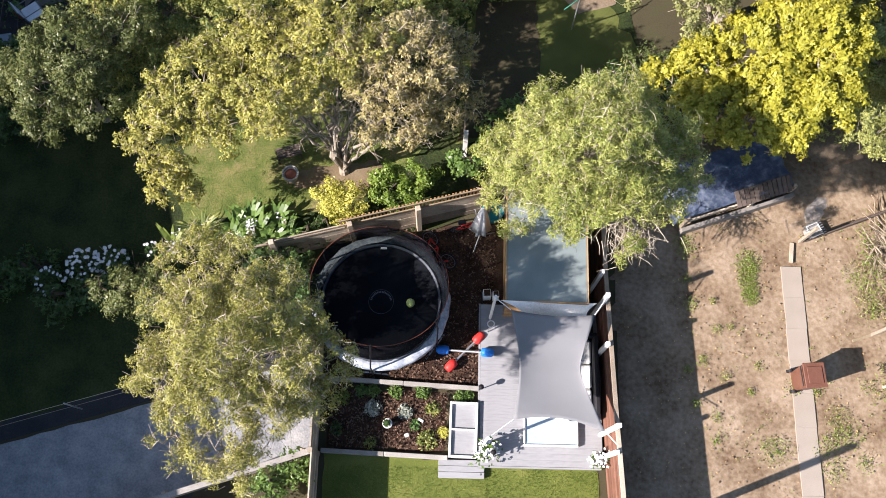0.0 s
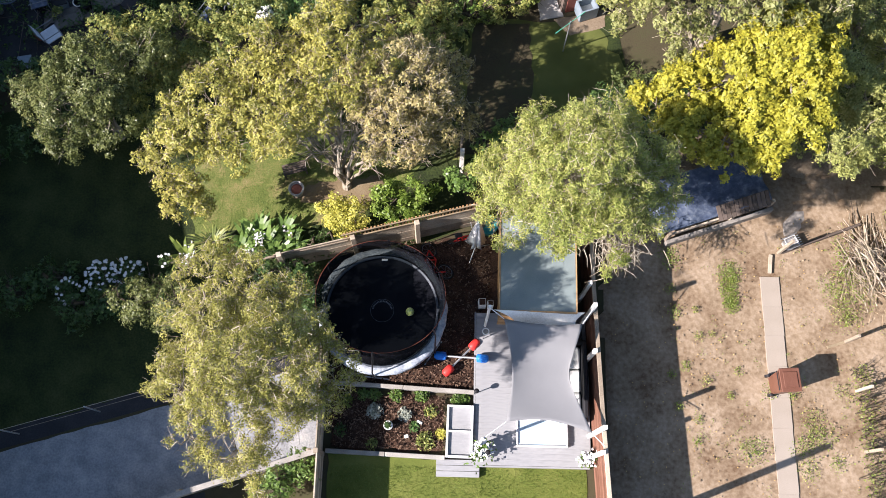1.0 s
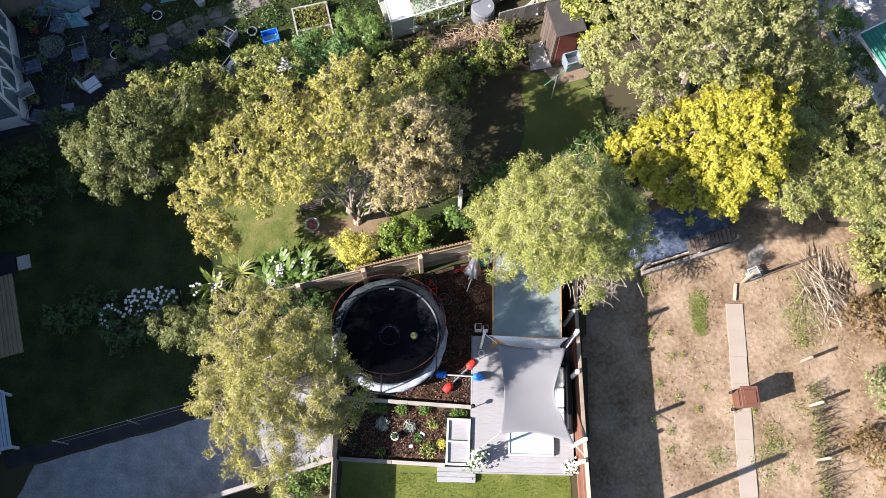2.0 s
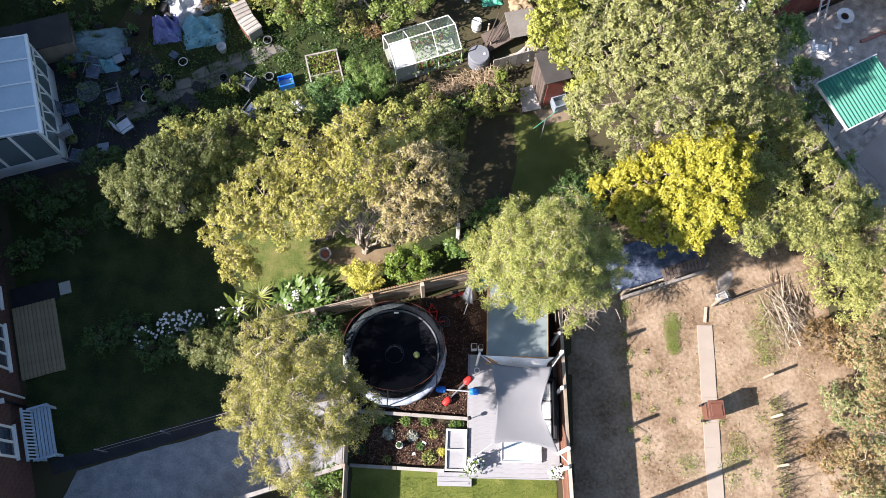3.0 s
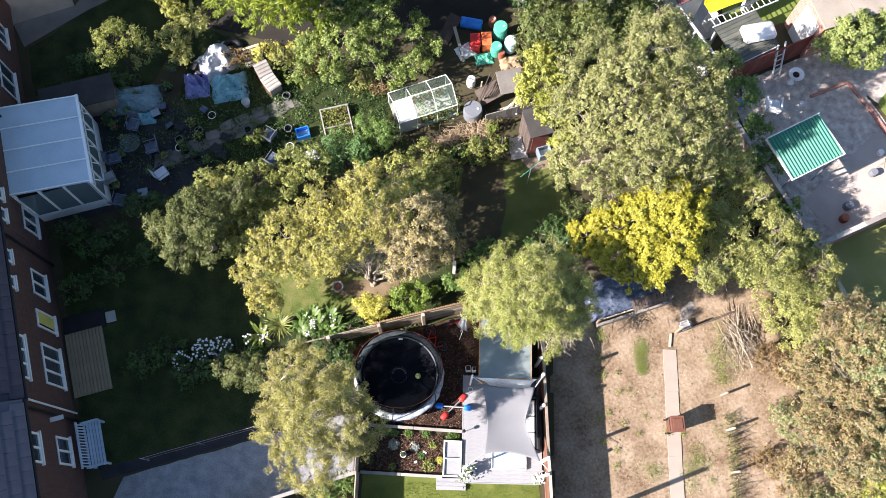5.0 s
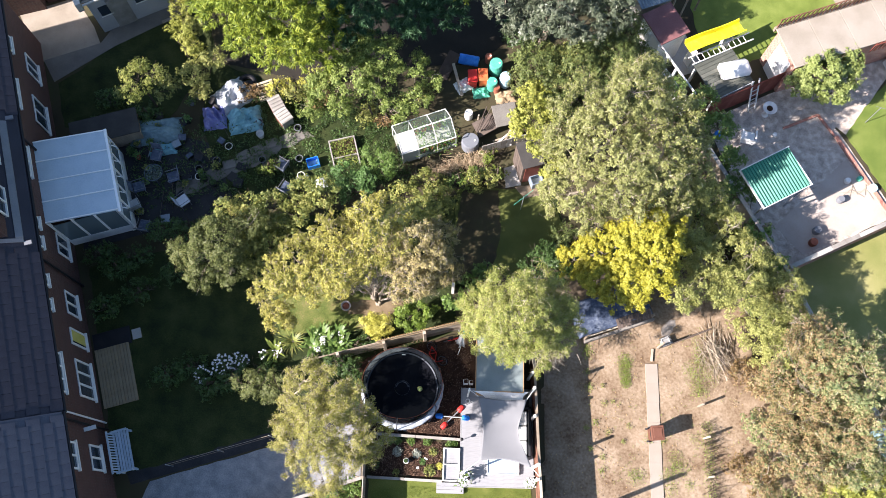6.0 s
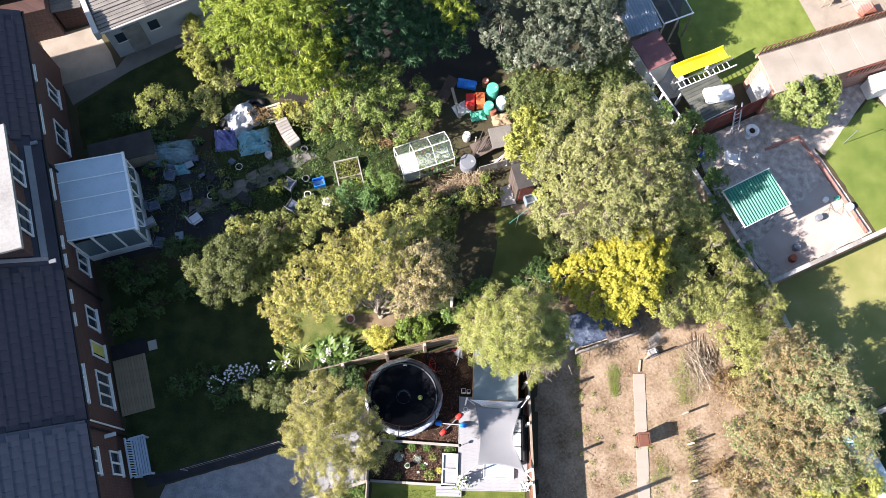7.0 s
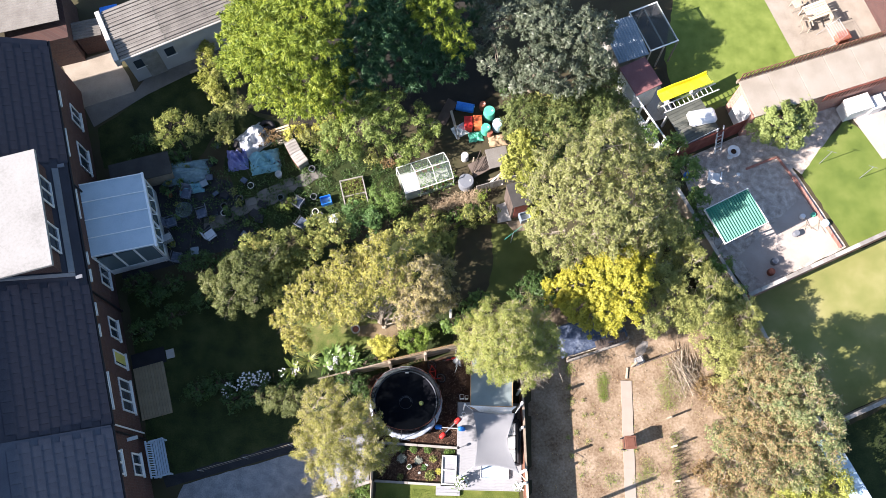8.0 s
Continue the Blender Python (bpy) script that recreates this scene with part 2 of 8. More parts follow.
    red=mat("red", [(0.45, 0.02, 0.02), (0.58, 0.035, 0.03), (0.65, 0.06, 0.05)], 4, 0.5, 0.1, 30),
    orange_red=mat("orange_red", [(0.55, 0.1, 0.03), (0.65, 0.14, 0.05), (0.7, 0.2, 0.08)], 4, 0.5, 0.1, 30),
    blue=mat("blue", [(0.01, 0.12, 0.5), (0.02, 0.19, 0.65), (0.05, 0.25, 0.7)], 4, 0.5, 0.1, 30),
    pale_blue=mat("pale_blue", [(0.240, 0.400, 0.460), (0.340, 0.510, 0.570), (0.420, 0.580, 0.630)], 3, 0.6, 0.3, 12),
    teal_sheet=mat("teal_sheet", [(0.12, 0.27, 0.33), (0.17, 0.36, 0.42), (0.25, 0.45, 0.50)], 2, 0.5, 0.3, 12),
    lilac=mat("lilac", [(0.13, 0.13, 0.32), (0.18, 0.19, 0.41), (0.25, 0.27, 0.48)], 3, 0.6, 0.3, 12),
    bench_blue=mat("bench_blue", [(0.28, 0.36, 0.45), (0.36, 0.44, 0.53), (0.42, 0.50, 0.59)], 4, 0.6, 0.1, 30, per_object=0.2),
    teal=mat("teal", [(0.02, 0.25, 0.28), (0.04, 0.33, 0.36), (0.07, 0.4, 0.42)], 4, 0.5, 0.1, 30),
    mint=mat("mint", [(0.050, 0.300, 0.200), (0.080, 0.370, 0.260), (0.130, 0.420, 0.310)], 4, 0.5, 0.1, 30),
    green_tin=mat("green_tin", [(0.008, 0.105, 0.069), (0.013, 0.148, 0.100), (0.026, 0.179, 0.127)], 1.5, 0.5, 0.1, 30),
    dull_blue=mat("dull_blue", [(0.022, 0.032, 0.055), (0.040, 0.055, 0.085), (0.075, 0.095, 0.130)], 3, 0.5, 0.1, 30),
    blue_tin=mat("blue_tin", [(0.140, 0.175, 0.210), (0.196, 0.238, 0.280), (0.252, 0.294, 0.336)], 1.5, 0.5, 0.1, 30),
    maroon=mat("maroon", [(0.11, 0.045, 0.045), (0.16, 0.07, 0.07), (0.2, 0.1, 0.1)], 1.5, 0.8, 0.2, 30),
    tarp=mat("tarp", [(0.030, 0.042, 0.075), (0.060, 0.078, 0.120), (0.150, 0.175, 0.220)], 2.5, 0.45, 0.9, 9, dist=0.05, soft=0.2),
    tarp_teal=mat("tarp_teal", [(0.10, 0.16, 0.19), (0.15, 0.23, 0.26), (0.22, 0.30, 0.33)], 1.5, 0.6, 0.5, 9, dist=0.05, soft=0.2),
    yellow=mat("yellow", [(0.7, 0.55, 0.01), (0.78, 0.65, 0.02), (0.8, 0.7, 0.06)], 4, 0.4, 0.05, 30),
    ball_skin=mat("ball_skin", [(0.45, 0.55, 0.15), (0.6, 0.65, 0.2), (0.75, 0.75, 0.5)], 9, 0.7, 0.1, 30),
    terracotta=mat("terracotta", [(0.176, 0.056, 0.032), (0.256, 0.088, 0.056), (0.304, 0.128, 0.080)], 4, 0.8, 0.2, 30),
    steel=mat("steel", [(0.35, 0.36, 0.38), (0.45, 0.46, 0.48), (0.55, 0.56, 0.58)], 4, 0.4, 0.1, 30, metal=0.7),
    rim_red=mat("rim_red", [(0.075, 0.022, 0.012), (0.098, 0.028, 0.016), (0.120, 0.040, 0.020)], 4, 0.5, 0.1, 30),
    trunk=mat("trunk", [(0.16, 0.13, 0.10), (0.27, 0.23, 0.18), (0.4, 0.36, 0.3)], 6, 0.9, 0.6, 30, stretch=(1, 1, 0.3)),
    twig=mat("twig", [(0.2, 0.16, 0.11), (0.32, 0.27, 0.2), (0.45, 0.4, 0.32)], 6, 0.9, 0.2, 30, island=0.5),
    dark_twig=mat("dark_twig", [(0.04, 0.032, 0.022), (0.07, 0.055, 0.04), (0.11, 0.09, 0.065)], 6, 0.9, 0.2, 30),
    straw=mat("straw", [(0.25, 0.18, 0.11), (0.36, 0.27, 0.17), (0.47, 0.37, 0.25)], 6, 0.9, 0.2, 30, island=0.7),
    petal=mat("petal", [(0.576, 0.576, 0.576), (0.640, 0.640, 0.640), (0.680, 0.680, 0.672)], 6, 0.7, 0.0, 30),
    cushion=mat("cushion", [(0.42, 0.43, 0.42), (0.5, 0.51, 0.5), (0.55, 0.56, 0.55)], 3, 0.9, 0.2, 60),
    pool_blue=mat("pool_blue", [(0.310, 0.420, 0.510), (0.370, 0.470, 0.550), (0.430, 0.520, 0.590)], 2, 0.4, 0.1, 10),
    pane=glass_mat("pane", (0.03, 0.04, 0.055), 0.06, 0.0),
    pale_pane=glass_mat("pale_pane", (0.11, 0.15, 0.175), 0.08, 0.0),
    clear=glass_mat("clear", (0.22, 0.27, 0.24), 0.1, 0.9),
    frosted=glass_mat("frosted", (0.5, 0.53, 0.56), 0.4, 0.25),
    net=glass_mat("net", (0.010, 0.010, 0.013), 0.9, 0.42, 0.02),
    wire=glass_mat("wire", (0.05, 0.05, 0.055), 0.7, 0.6),
    blind=mat("blind", [(0.4, 0.35, 0.08), (0.5, 0.44, 0.12), (0.55, 0.5, 0.2)], 3, 0.8, 0.1, 30),
)
F = dict(
    shrub=leaf_mat("leaf_shrub", [(0.050, 0.078, 0.022), (0.130, 0.165, 0.048), (0.250, 0.265, 0.090)], 0.3),
    orchard=leaf_mat("leaf_orchard", [(0.064, 0.102, 0.020), (0.152, 0.210, 0.047), (0.271, 0.333, 0.089), (0.339, 0.389, 0.145)], 0.3),
    oak=leaf_mat("leaf_oak", [(0.140, 0.154, 0.034), (0.289, 0.285, 0.062), (0.430, 0.395, 0.093), (0.482, 0.405, 0.144)], 0.3),
    oak_grey=leaf_mat("leaf_oak_grey", [(0.165, 0.147, 0.059), (0.309, 0.270, 0.104), (0.441, 0.370, 0.163), (0.506, 0.408, 0.218)], 0.3),
    willow=leaf_mat("leaf_willow", [(0.098, 0.137, 0.029), (0.236, 0.274, 0.059), (0.384, 0.388, 0.109), (0.493, 0.454, 0.205)], 0.3),
    yellow=leaf_mat("leaf_yellow", [(0.179, 0.187, 0.025), (0.313, 0.306, 0.035), (0.446, 0.404, 0.051), (0.512, 0.448, 0.085)], 0.3),
    feathery=leaf_mat("leaf_feathery", [(0.116, 0.126, 0.028), (0.246, 0.246, 0.052), (0.382, 0.359, 0.091), (0.468, 0.404, 0.171)], 0.3),
    dark=leaf_mat("leaf_dark", [(0.031, 0.061, 0.020), (0.070, 0.125, 0.035), (0.138, 0.212, 0.055)], 0.3, 0.4),
    grey=leaf_mat("leaf_grey", [(0.049, 0.066, 0.021), (0.108, 0.130, 0.039), (0.193, 0.213, 0.074), (0.266, 0.256, 0.101)], 0.3, 0.4),
    hedge=leaf_mat("leaf_hedge", [(0.064, 0.096, 0.031), (0.182, 0.222, 0.057), (0.383, 0.373, 0.105), (0.498, 0.393, 0.167)], 0.3),
    bluegreen=leaf_mat("leaf_bluegreen", [(0.050, 0.110, 0.035), (0.120, 0.220, 0.065), (0.210, 0.320, 0.110)], 0.3, 0.4),
    fresh=leaf_mat("leaf_fresh", [(0.060, 0.115, 0.028), (0.140, 0.225, 0.052), (0.250, 0.330, 0.095)], 0.3, 0.4),
    big=leaf_mat("leaf_big", [(0.092, 0.107, 0.035), (0.195, 0.210, 0.065), (0.305, 0.314, 0.114), (0.398, 0.374, 0.193)], 0.3),
    lime=leaf_mat("leaf_lime", [(0.187, 0.220, 0.044), (0.354, 0.370, 0.079), (0.513, 0.475, 0.141)], 0.3),
    mixed=leaf_mat("leaf_mixed", [(0.121, 0.141, 0.047), (0.253, 0.272, 0.075), (0.386, 0.389, 0.127), (0.482, 0.425, 0.208)], 0.3, patch=1.0),
    bramble=leaf_mat("leaf_bramble", [(0.060, 0.094, 0.040), (0.141, 0.185, 0.072), (0.256, 0.282, 0.114), (0.401, 0.277, 0.164), (0.231, 0.298, 0.120)], 0.3, patch=1.3),
    bramble_red=leaf_mat("leaf_bramble_red", [(0.065, 0.092, 0.036), (0.150, 0.172, 0.066), (0.330, 0.200, 0.110), (0.260, 0.260, 0.100), (0.420, 0.260, 0.150)], 0.3, patch=1.1),
    fig=leaf_mat("leaf_fig", [(0.13, 0.17, 0.045), (0.25, 0.30, 0.09), (0.37, 0.41, 0.16)], 0.3),
    conifer=leaf_mat("leaf_conifer", [(0.050, 0.085, 0.012), (0.185, 0.245, 0.026), (0.430, 0.460, 0.060)], 0.3),
    # needle green darkened to carry the neighbouring tree's shade
    conifer_dark=leaf_mat("leaf_conifer_shade", [(0.023, 0.062, 0.029), (0.046, 0.110, 0.046), (0.114, 0.220, 0.081)], 0.3),
    glossy=leaf_mat("leaf_glossy", [(0.07, 0.12, 0.02), (0.17, 0.25, 0.04), (0.33, 0.40, 0.09)], 0.3, 0.4),
    holm=leaf_mat("leaf_holm", [(0.040, 0.052, 0.028), (0.096, 0.116, 0.072), (0.224, 0.240, 0.176)], 0.12, 0.35),
    golden=leaf_mat("leaf_golden", [(0.280, 0.290, 0.050), (0.540, 0.510, 0.100), (0.680, 0.620, 0.200)], 0.3),
    silver=leaf_mat("leaf_silver", [(0.270, 0.295, 0.245), (0.445, 0.470, 0.394), (0.578, 0.578, 0.543)], 0.3),
    weed=leaf_mat("leaf_weed", [(0.094, 0.147, 0.024), (0.198, 0.250, 0.050), (0.310, 0.319, 0.083)], 0.3),
    rust=leaf_mat("leaf_rust", [(0.120, 0.100, 0.040), (0.220, 0.140, 0.060), (0.300, 0.200, 0.110)], 0.3),
    fallen=leaf_mat("leaf_fallen", [(0.271, 0.171, 0.070), (0.453, 0.309, 0.122), (0.606, 0.461, 0.173)], 0.3),
    blade=leaf_mat("leaf_blade", [(0.056, 0.097, 0.017), (0.122, 0.184, 0.029), (0.220, 0.261, 0.054)], 0.3),
)

# ---- making things ----
HOUSE = pose(0, 0, 0, 0, 0, 17.04)  # the terrace's own frame: x away from its garden front, y along it


def thing(name, label, category, m=None, group="", kind=""):
    ob = new(name)
    ob.empty_display_size = 0.2
    if m is not None:
        ob.matrix_basis = m
    return tagged(ob, label, category, group, kind)


def mesh_of(bm, name, material, smooth=False):
    me = bpy.data.meshes.new(name)
    bm.to_mesh(me)
    bm.free()
    me.materials.append(material)
    if smooth:
        me.shade_smooth()
    return me


def part(name, bm, material, parent, label="", smooth=False, m=None):
    ob = new(name, mesh_of(bm, name, material, smooth) if isinstance(bm, bmesh.types.BMesh) else bm)
    ob.parent = parent
    if m is not None:
        ob.matrix_basis = m
    return tagged(ob, label)


def single(name, bm, material, label, category, m=None, group="", kind="", smooth=False):
    ob = new(name, mesh_of(bm, name, material, smooth))
    if m is not None:
        ob.matrix_basis = m
    return tagged(ob, label, category, group, kind)


def box(x0, y0, z0, x1, y1, z1, bm=None, bevel=0.0, m=None):
    bm = bm or bmesh.new()
    got = bmesh.ops.create_cube(bm, size=1)["verts"]
    bmesh.ops.transform(bm, verts=got, matrix=Matrix.Translation(((x0 + x1) / 2, (y0 + y1) / 2, (z0 + z1) / 2)) @ Matrix.Diagonal((x1 - x0, y1 - y0, z1 - z0, 1)))
    if bevel:
        edges = list({e for v in got for e in v.link_edges})
        got = list({v for f in bmesh.ops.bevel(bm, geom=edges, offset=bevel, segments=1, affect="EDGES")["faces"] for v in f.verts})
    if m is not None:
        bmesh.ops.transform(bm, verts=got, matrix=m)
    return bm


def rod(a, b, r0, r1=None, bm=None, sides=8):
    """A round bar from a to b."""
    bm = bm or bmesh.new()
    a, b = Vector(a), Vector(b)
    q = (b - a).to_track_quat("Z", "Y").to_matrix().to_4x4()
    got = bmesh.ops.create_cone(bm, cap_ends=True, segments=sides, radius1=r0, radius2=r0 if r1 is None else r1, depth=(b - a).length)["verts"]
    bmesh.ops.transform(bm, verts=got, matrix=Matrix.Translation((a + b) / 2) @ q)
    return bm


def lathe(profile, segments=24, bm=None, at=(0, 0, 0)):
    """A turned body from (radius, height) pairs."""
    bm = bm or bmesh.new()
    rings = [[bm.verts.new((at[0] + r * math.cos(2 * math.pi * k / segments), at[1] + r * math.sin(2 * math.pi * k / segments), at[2] + z)) for k in range(segments)] for r, z in profile]
    for a, b in zip(rings, rings[1:]):
        for k in range(segments):
            bm.faces.new((a[k], a[(k + 1) % segments], b[(k + 1) % segments], b[k]))
    bm.faces.new(rings[0][::-1])
    bm.faces.new(rings[-1])
    return bm


def ring(radius, tube, z=0.0, segments=48, sides=8, bm=None, sx=1.0, sy=1.0, at=(0, 0)):
    """A closed hoop, perhaps oval."""
    bm = bm or bmesh.new()
    rows = []
    for k in range(segments):
        a = 2 * math.pi * k / segments
        rows.append([bm.verts.new((at[0] + sx * (radius + tube * math.cos(b)) * math.cos(a), at[1] + sy * (radius + tube * math.cos(b)) * math.sin(a), z + tube * math.sin(b))) for b in (2 * math.pi * j / sides for j in range(sides))])
    for k in range(segments):
        for j in range(sides):
            bm.faces.new((rows[k][j], rows[(k + 1) % segments][j], rows[(k + 1) % segments][(j + 1) % sides], rows[k][(j + 1) % sides]))
    return bm


def tube(bm, pts, radii, sides=6):
    """A bent, tapering limb through pts."""
    last = None
    for i, p in enumerate(pts):
        p = Vector(p)
        d = (Vector(pts[min(i + 1, len(pts) - 1)]) - Vector(pts[max(i - 1, 0)])).normalized()
        x = d.orthogonal().normalized()
        y = d.cross(x)
        row = [bm.verts.new(p + radii[i] * (math.cos(2 * math.pi * k / sides) * x + math.sin(2 * math.pi * k / sides) * y)) for k in range(sides)]
        if last:
            # keep the seams from twisting: join each vertex to the nearest of the next row
            s = min(range(sides), key=lambda j: (row[j].co - last[0].co).length)
            row = row[s:] + row[:s]
            for k in range(sides):
                bm.faces.new((last[k], last[(k + 1) % sides], row[(k + 1) % sides], row[k]))
        last = row
    return bm


def region(name, outline, z, material, label, category, jitter=0.0, step=0.3, seed=0, m=None, kind="structure"):
    """A patch of ground with a slightly uneven edge; its rim goes down into the ground."""
    rnd = random.Random(seed)
    pts = []
    for a, b in zip(outline, outline[1:] + outline[:1]):
        n = max(1, int(math.dist(a, b) / step)) if jitter else 1
        for k in range(n):
            f = k / n
            pts.append((a[0] + f * (b[0] - a[0]) + rnd.uniform(-jitter, jitter), a[1] + f * (b[1] - a[1]) + rnd.uniform(-jitter, jitter)))
    bm = bmesh.new()
    top = [bm.verts.new((x, y, z)) for x, y in pts]
    low = [bm.verts.new((x, y, -0.02)) for x, y in pts]
    bm.faces.new(top)
    for k in range(len(top)):
        bm.faces.new((top[k], low[k], low[(k + 1) % len(top)], top[(k + 1) % len(top)]))
    bmesh.ops.recalc_face_normals(bm, faces=bm.faces)
    return single(name, bm, material, label, category, m, kind=kind)


def quads(name, corners, material):
    """A mesh of loose leaves from an array (n, corners of each, 3)."""
    n, k = corners.shape[:2]
    me = bpy.data.meshes.new(name)
    me.vertices.add(k * n)
    me.vertices.foreach_set("co", np.ascontiguousarray(corners, dtype=np.float32).ravel())
    me.loops.add(k * n)
    me.loops.foreach_set("vertex_index", np.arange(k * n, dtype=np.int32))
    me.polygons.add(n)
    me.polygons.foreach_set("loop_start", np.arange(0, k * n, k, dtype=np.int32))
    me.update(calc_edges=True)
    me.materials.append(material)
    return me


LEAF_SIZE, LEAF_COUNT = 0.9, 1.9  # of all crowns, against the sizes and densities given with each plant


def unit(a):
    return a / np.maximum(1e-9, np.linalg.norm(a, axis=-1, keepdims=True))


def leaves_at(rng, centres, length, width, droop=0.0, outward=None, up=0.5, axis=None, small=False):
    """Pointed leaves at the centres, facing mostly up and outward."""
    n = len(centres)
    normal = rng.normal(size=(n, 3)) * 0.36 + np.array([0, 0, up * 0.8])
    if outward is not None:
        normal = normal + 1.15 * outward
    normal = unit(normal)
    along = rng.normal(size=(n, 3))
    along[:, 2] -= droop
    if axis is not None:
        along = along * 0.45 + axis
    along = unit(along - (along * normal).sum(1, keepdims=True) * normal)
    side = np.cross(normal, along)
    s = rng.uniform(0.65, 1.3, (n, 1))
    a, b = along * length * s / 2, side * width * s / 2
    if small:
        return np.stack([centres - a + b, centres + a, centres - a - b], axis=1)
    sag = normal * length * 0.12
    return np.stack([centres - a, centres + b - a * 0.1 + sag, centres + a, centres - b - a * 0.1 + sag], axis=1)


def crown_points(rng, lobes, per_m2, clump=0.15, gaps=0.35, low=-0.35, ragged=0.24, loose=0.7):
    """Places of leaves: tufts of small sprigs that stand out of each lobe to differing lengths, with gaps and a ragged edge."""
    out, outw = [], []
    all_lobes = np.array(lobes)
    step = (1.75 - 0.45 * loose) * clump
    for x, y, z, r in lobes:
        n = max(5, int(4 * math.pi * r * r * 0.62 / (step * step)))
        d = unit(rng.normal(size=(n * 3, 3)))
        d = d[d[:, 2] > low][:n]
        here = np.array([x, y, z])
        broad, mid, fine = (np.array([noise.noise(Vector(here + v * r) * f) for v in d]) for f in (0.9, 2.4, 6.0))
        rad = r * (1 + ragged * broad + ragged * mid) * (1.06 - 0.5 * rng.uniform(0, 1, len(d)) ** 1.2)
        c = here + d * rad[:, None] * np.array([1, 1, 0.85])
        inner = np.linalg.norm(c[:, None] - all_lobes[None, :, :3], axis=2) / all_lobes[None, :, 3]
        keep = (inner.min(axis=1) > 0.55) & (mid + 0.7 * fine > gaps - 0.72)
        c, d = c[keep], d[keep]
        size = step * rng.uniform(0.28, 0.75, len(c))
        axis = unit(d + rng.normal(size=d.shape) * 0.4 + np.array([0, 0, 0.25]))
        count = np.maximum(3, per_m2 * 2.9 * size * size).astype(int)
        k = np.repeat(np.arange(len(c)), np.maximum(1, count // 4))
        along = rng.uniform(-0.7, 1.0, (len(k), 1))
        off = axis[k] * along + unit(rng.normal(size=(len(k), 3))) * rng.uniform(0.2, 1.0, (len(k), 1)) ** 0.6 * (0.85 - 0.4 * along + loose * 0.8)
        sprig = np.repeat(c[k] + off * size[k][:, None], 4, axis=0)
        out.append(sprig + rng.normal(size=sprig.shape) * 0.024)
        outw.append(np.repeat(unit((1.1 - loose) * off + 0.5 * axis[k] + 0.8 * loose * rng.normal(size=off.shape)), 4, axis=0))
    return np.concatenate(out), np.concatenate(outw)


def brush(rng, pts, way, n, length, width):
    """Thin bare twigs that stand out of the crown at some of its tufts."""
    pick = rng.integers(0, len(pts), n)
    d = unit(way[pick] * 0.7 + rng.normal(size=(n, 3)) * 0.6)
    side = unit(np.cross(d, rng.normal(size=(n, 3)))) * width / 2
    size = length * rng.uniform(0.5, 1.3, (n, 1))
    a = pts[pick] - d * size * 0.55
    bend = a + d * size * 0.5 + rng.normal(size=(n, 3)) * size * 0.1
    tip = a + d * size
    low_half = np.stack([a - side, a + side, bend + side * 0.7, bend - side * 0.7], axis=1)
    return np.concatenate([low_half, np.stack([bend - side * 0.7, bend + side * 0.7, tip + side * 0.25, tip - side * 0.25], axis=1)])


def sprays(rng, lobes, per_m2, size, blades):
    """Places and directions of narrow leaves that radiate from drooping tufts over each lobe."""
    out, way = [], []
    for x, y, z, r in lobes:
        n = int(per_m2 * 4 * math.pi * r * r * 0.6)
        d = unit(rng.normal(size=(n * 3, 3)))
        d = d[d[:, 2] > -0.35][:n]
        wob = np.array([noise.noise(Vector((x + v[0], y + v[1], z + v[2])) * 1.7) for v in d * r])
        c = np.array([x, y, z]) + d * (r * (rng.uniform(0.3, 1.08, len(d)) ** 0.6 + 0.4 * wob))[:, None]
        axis = unit(d * np.array([1, 1, 0.3]) + rng.normal(size=d.shape) * 0.35 + np.array([0, 0, 0.15]))
        k = np.repeat(np.arange(len(c)), blades)
        big = rng.uniform(0.6, 1.25, len(c))[k][:, None] * size
        w = unit(axis[k] + rng.normal(size=(len(k), 3)) * 0.62)
        f = rng.uniform(0.0, 0.45, (len(k), 1))
        out.append(c[k] + axis[k] * big * f + w * big * 0.32 - np.array([0, 0, 1]) * big * 0.12)
        way.append(w - np.array([0, 0, 0.25]))
    return np.concatenate(out), np.concatenate(way)


def limbs(rng, bm, base, lobes, trunk_r, fork, twigs, twig_r=0.012, reach=1.0):
    """A tapered trunk, a bent limb to each lobe, and thin twigs to its skin."""
    base = Vector(base)
    mid = Vector((sum(l[0] for l in lobes) / len(lobes), sum(l[1] for l in lobes) / len(lobes), 0))
    top = base + (mid - base) * 0.25
    top.z = fork
    knee = base.lerp(top, 0.5) + Vector((rng.normal() * 0.06, rng.normal() * 0.06, 0))
    tube(bm, [base - Vector((0, 0, 0.05)), base + Vector((0, 0, 0.12)), knee, top], [trunk_r * 1.35, trunk_r, trunk_r * 0.85, trunk_r * 0.7], 9)
    knots = [(top, 0)]
    for x, y, z, r in sorted(lobes, key=lambda l: (Vector(l[:3]) - top).length):
        end = Vector((x, y, z - 0.2 * r))
        start, depth = min(knots, key=lambda k: (k[0] - end).length + 0.25 * (k[0] - top).length)
        knots.append((end, depth + 1))
        span, thick = (end - start).length, trunk_r * 0.42 * 0.72 ** depth
        way, pts, rad = Vector(rng.normal(size=3)), [start], [thick]
        for f in (0.14, 0.28, 0.42, 0.56, 0.7, 0.85, 1.0):
            way = way * 0.6 + Vector(rng.normal(size=3)) * 0.6
            sway = math.sin(f * 3.14)
            pts.append(start.lerp(end, f) + way * 0.11 * span * sway + Vector((0, 0, 0.12 * span * sway)))
            rad.append(thick * (1 - 0.42 * f))
        tube(bm, pts, rad, 6)
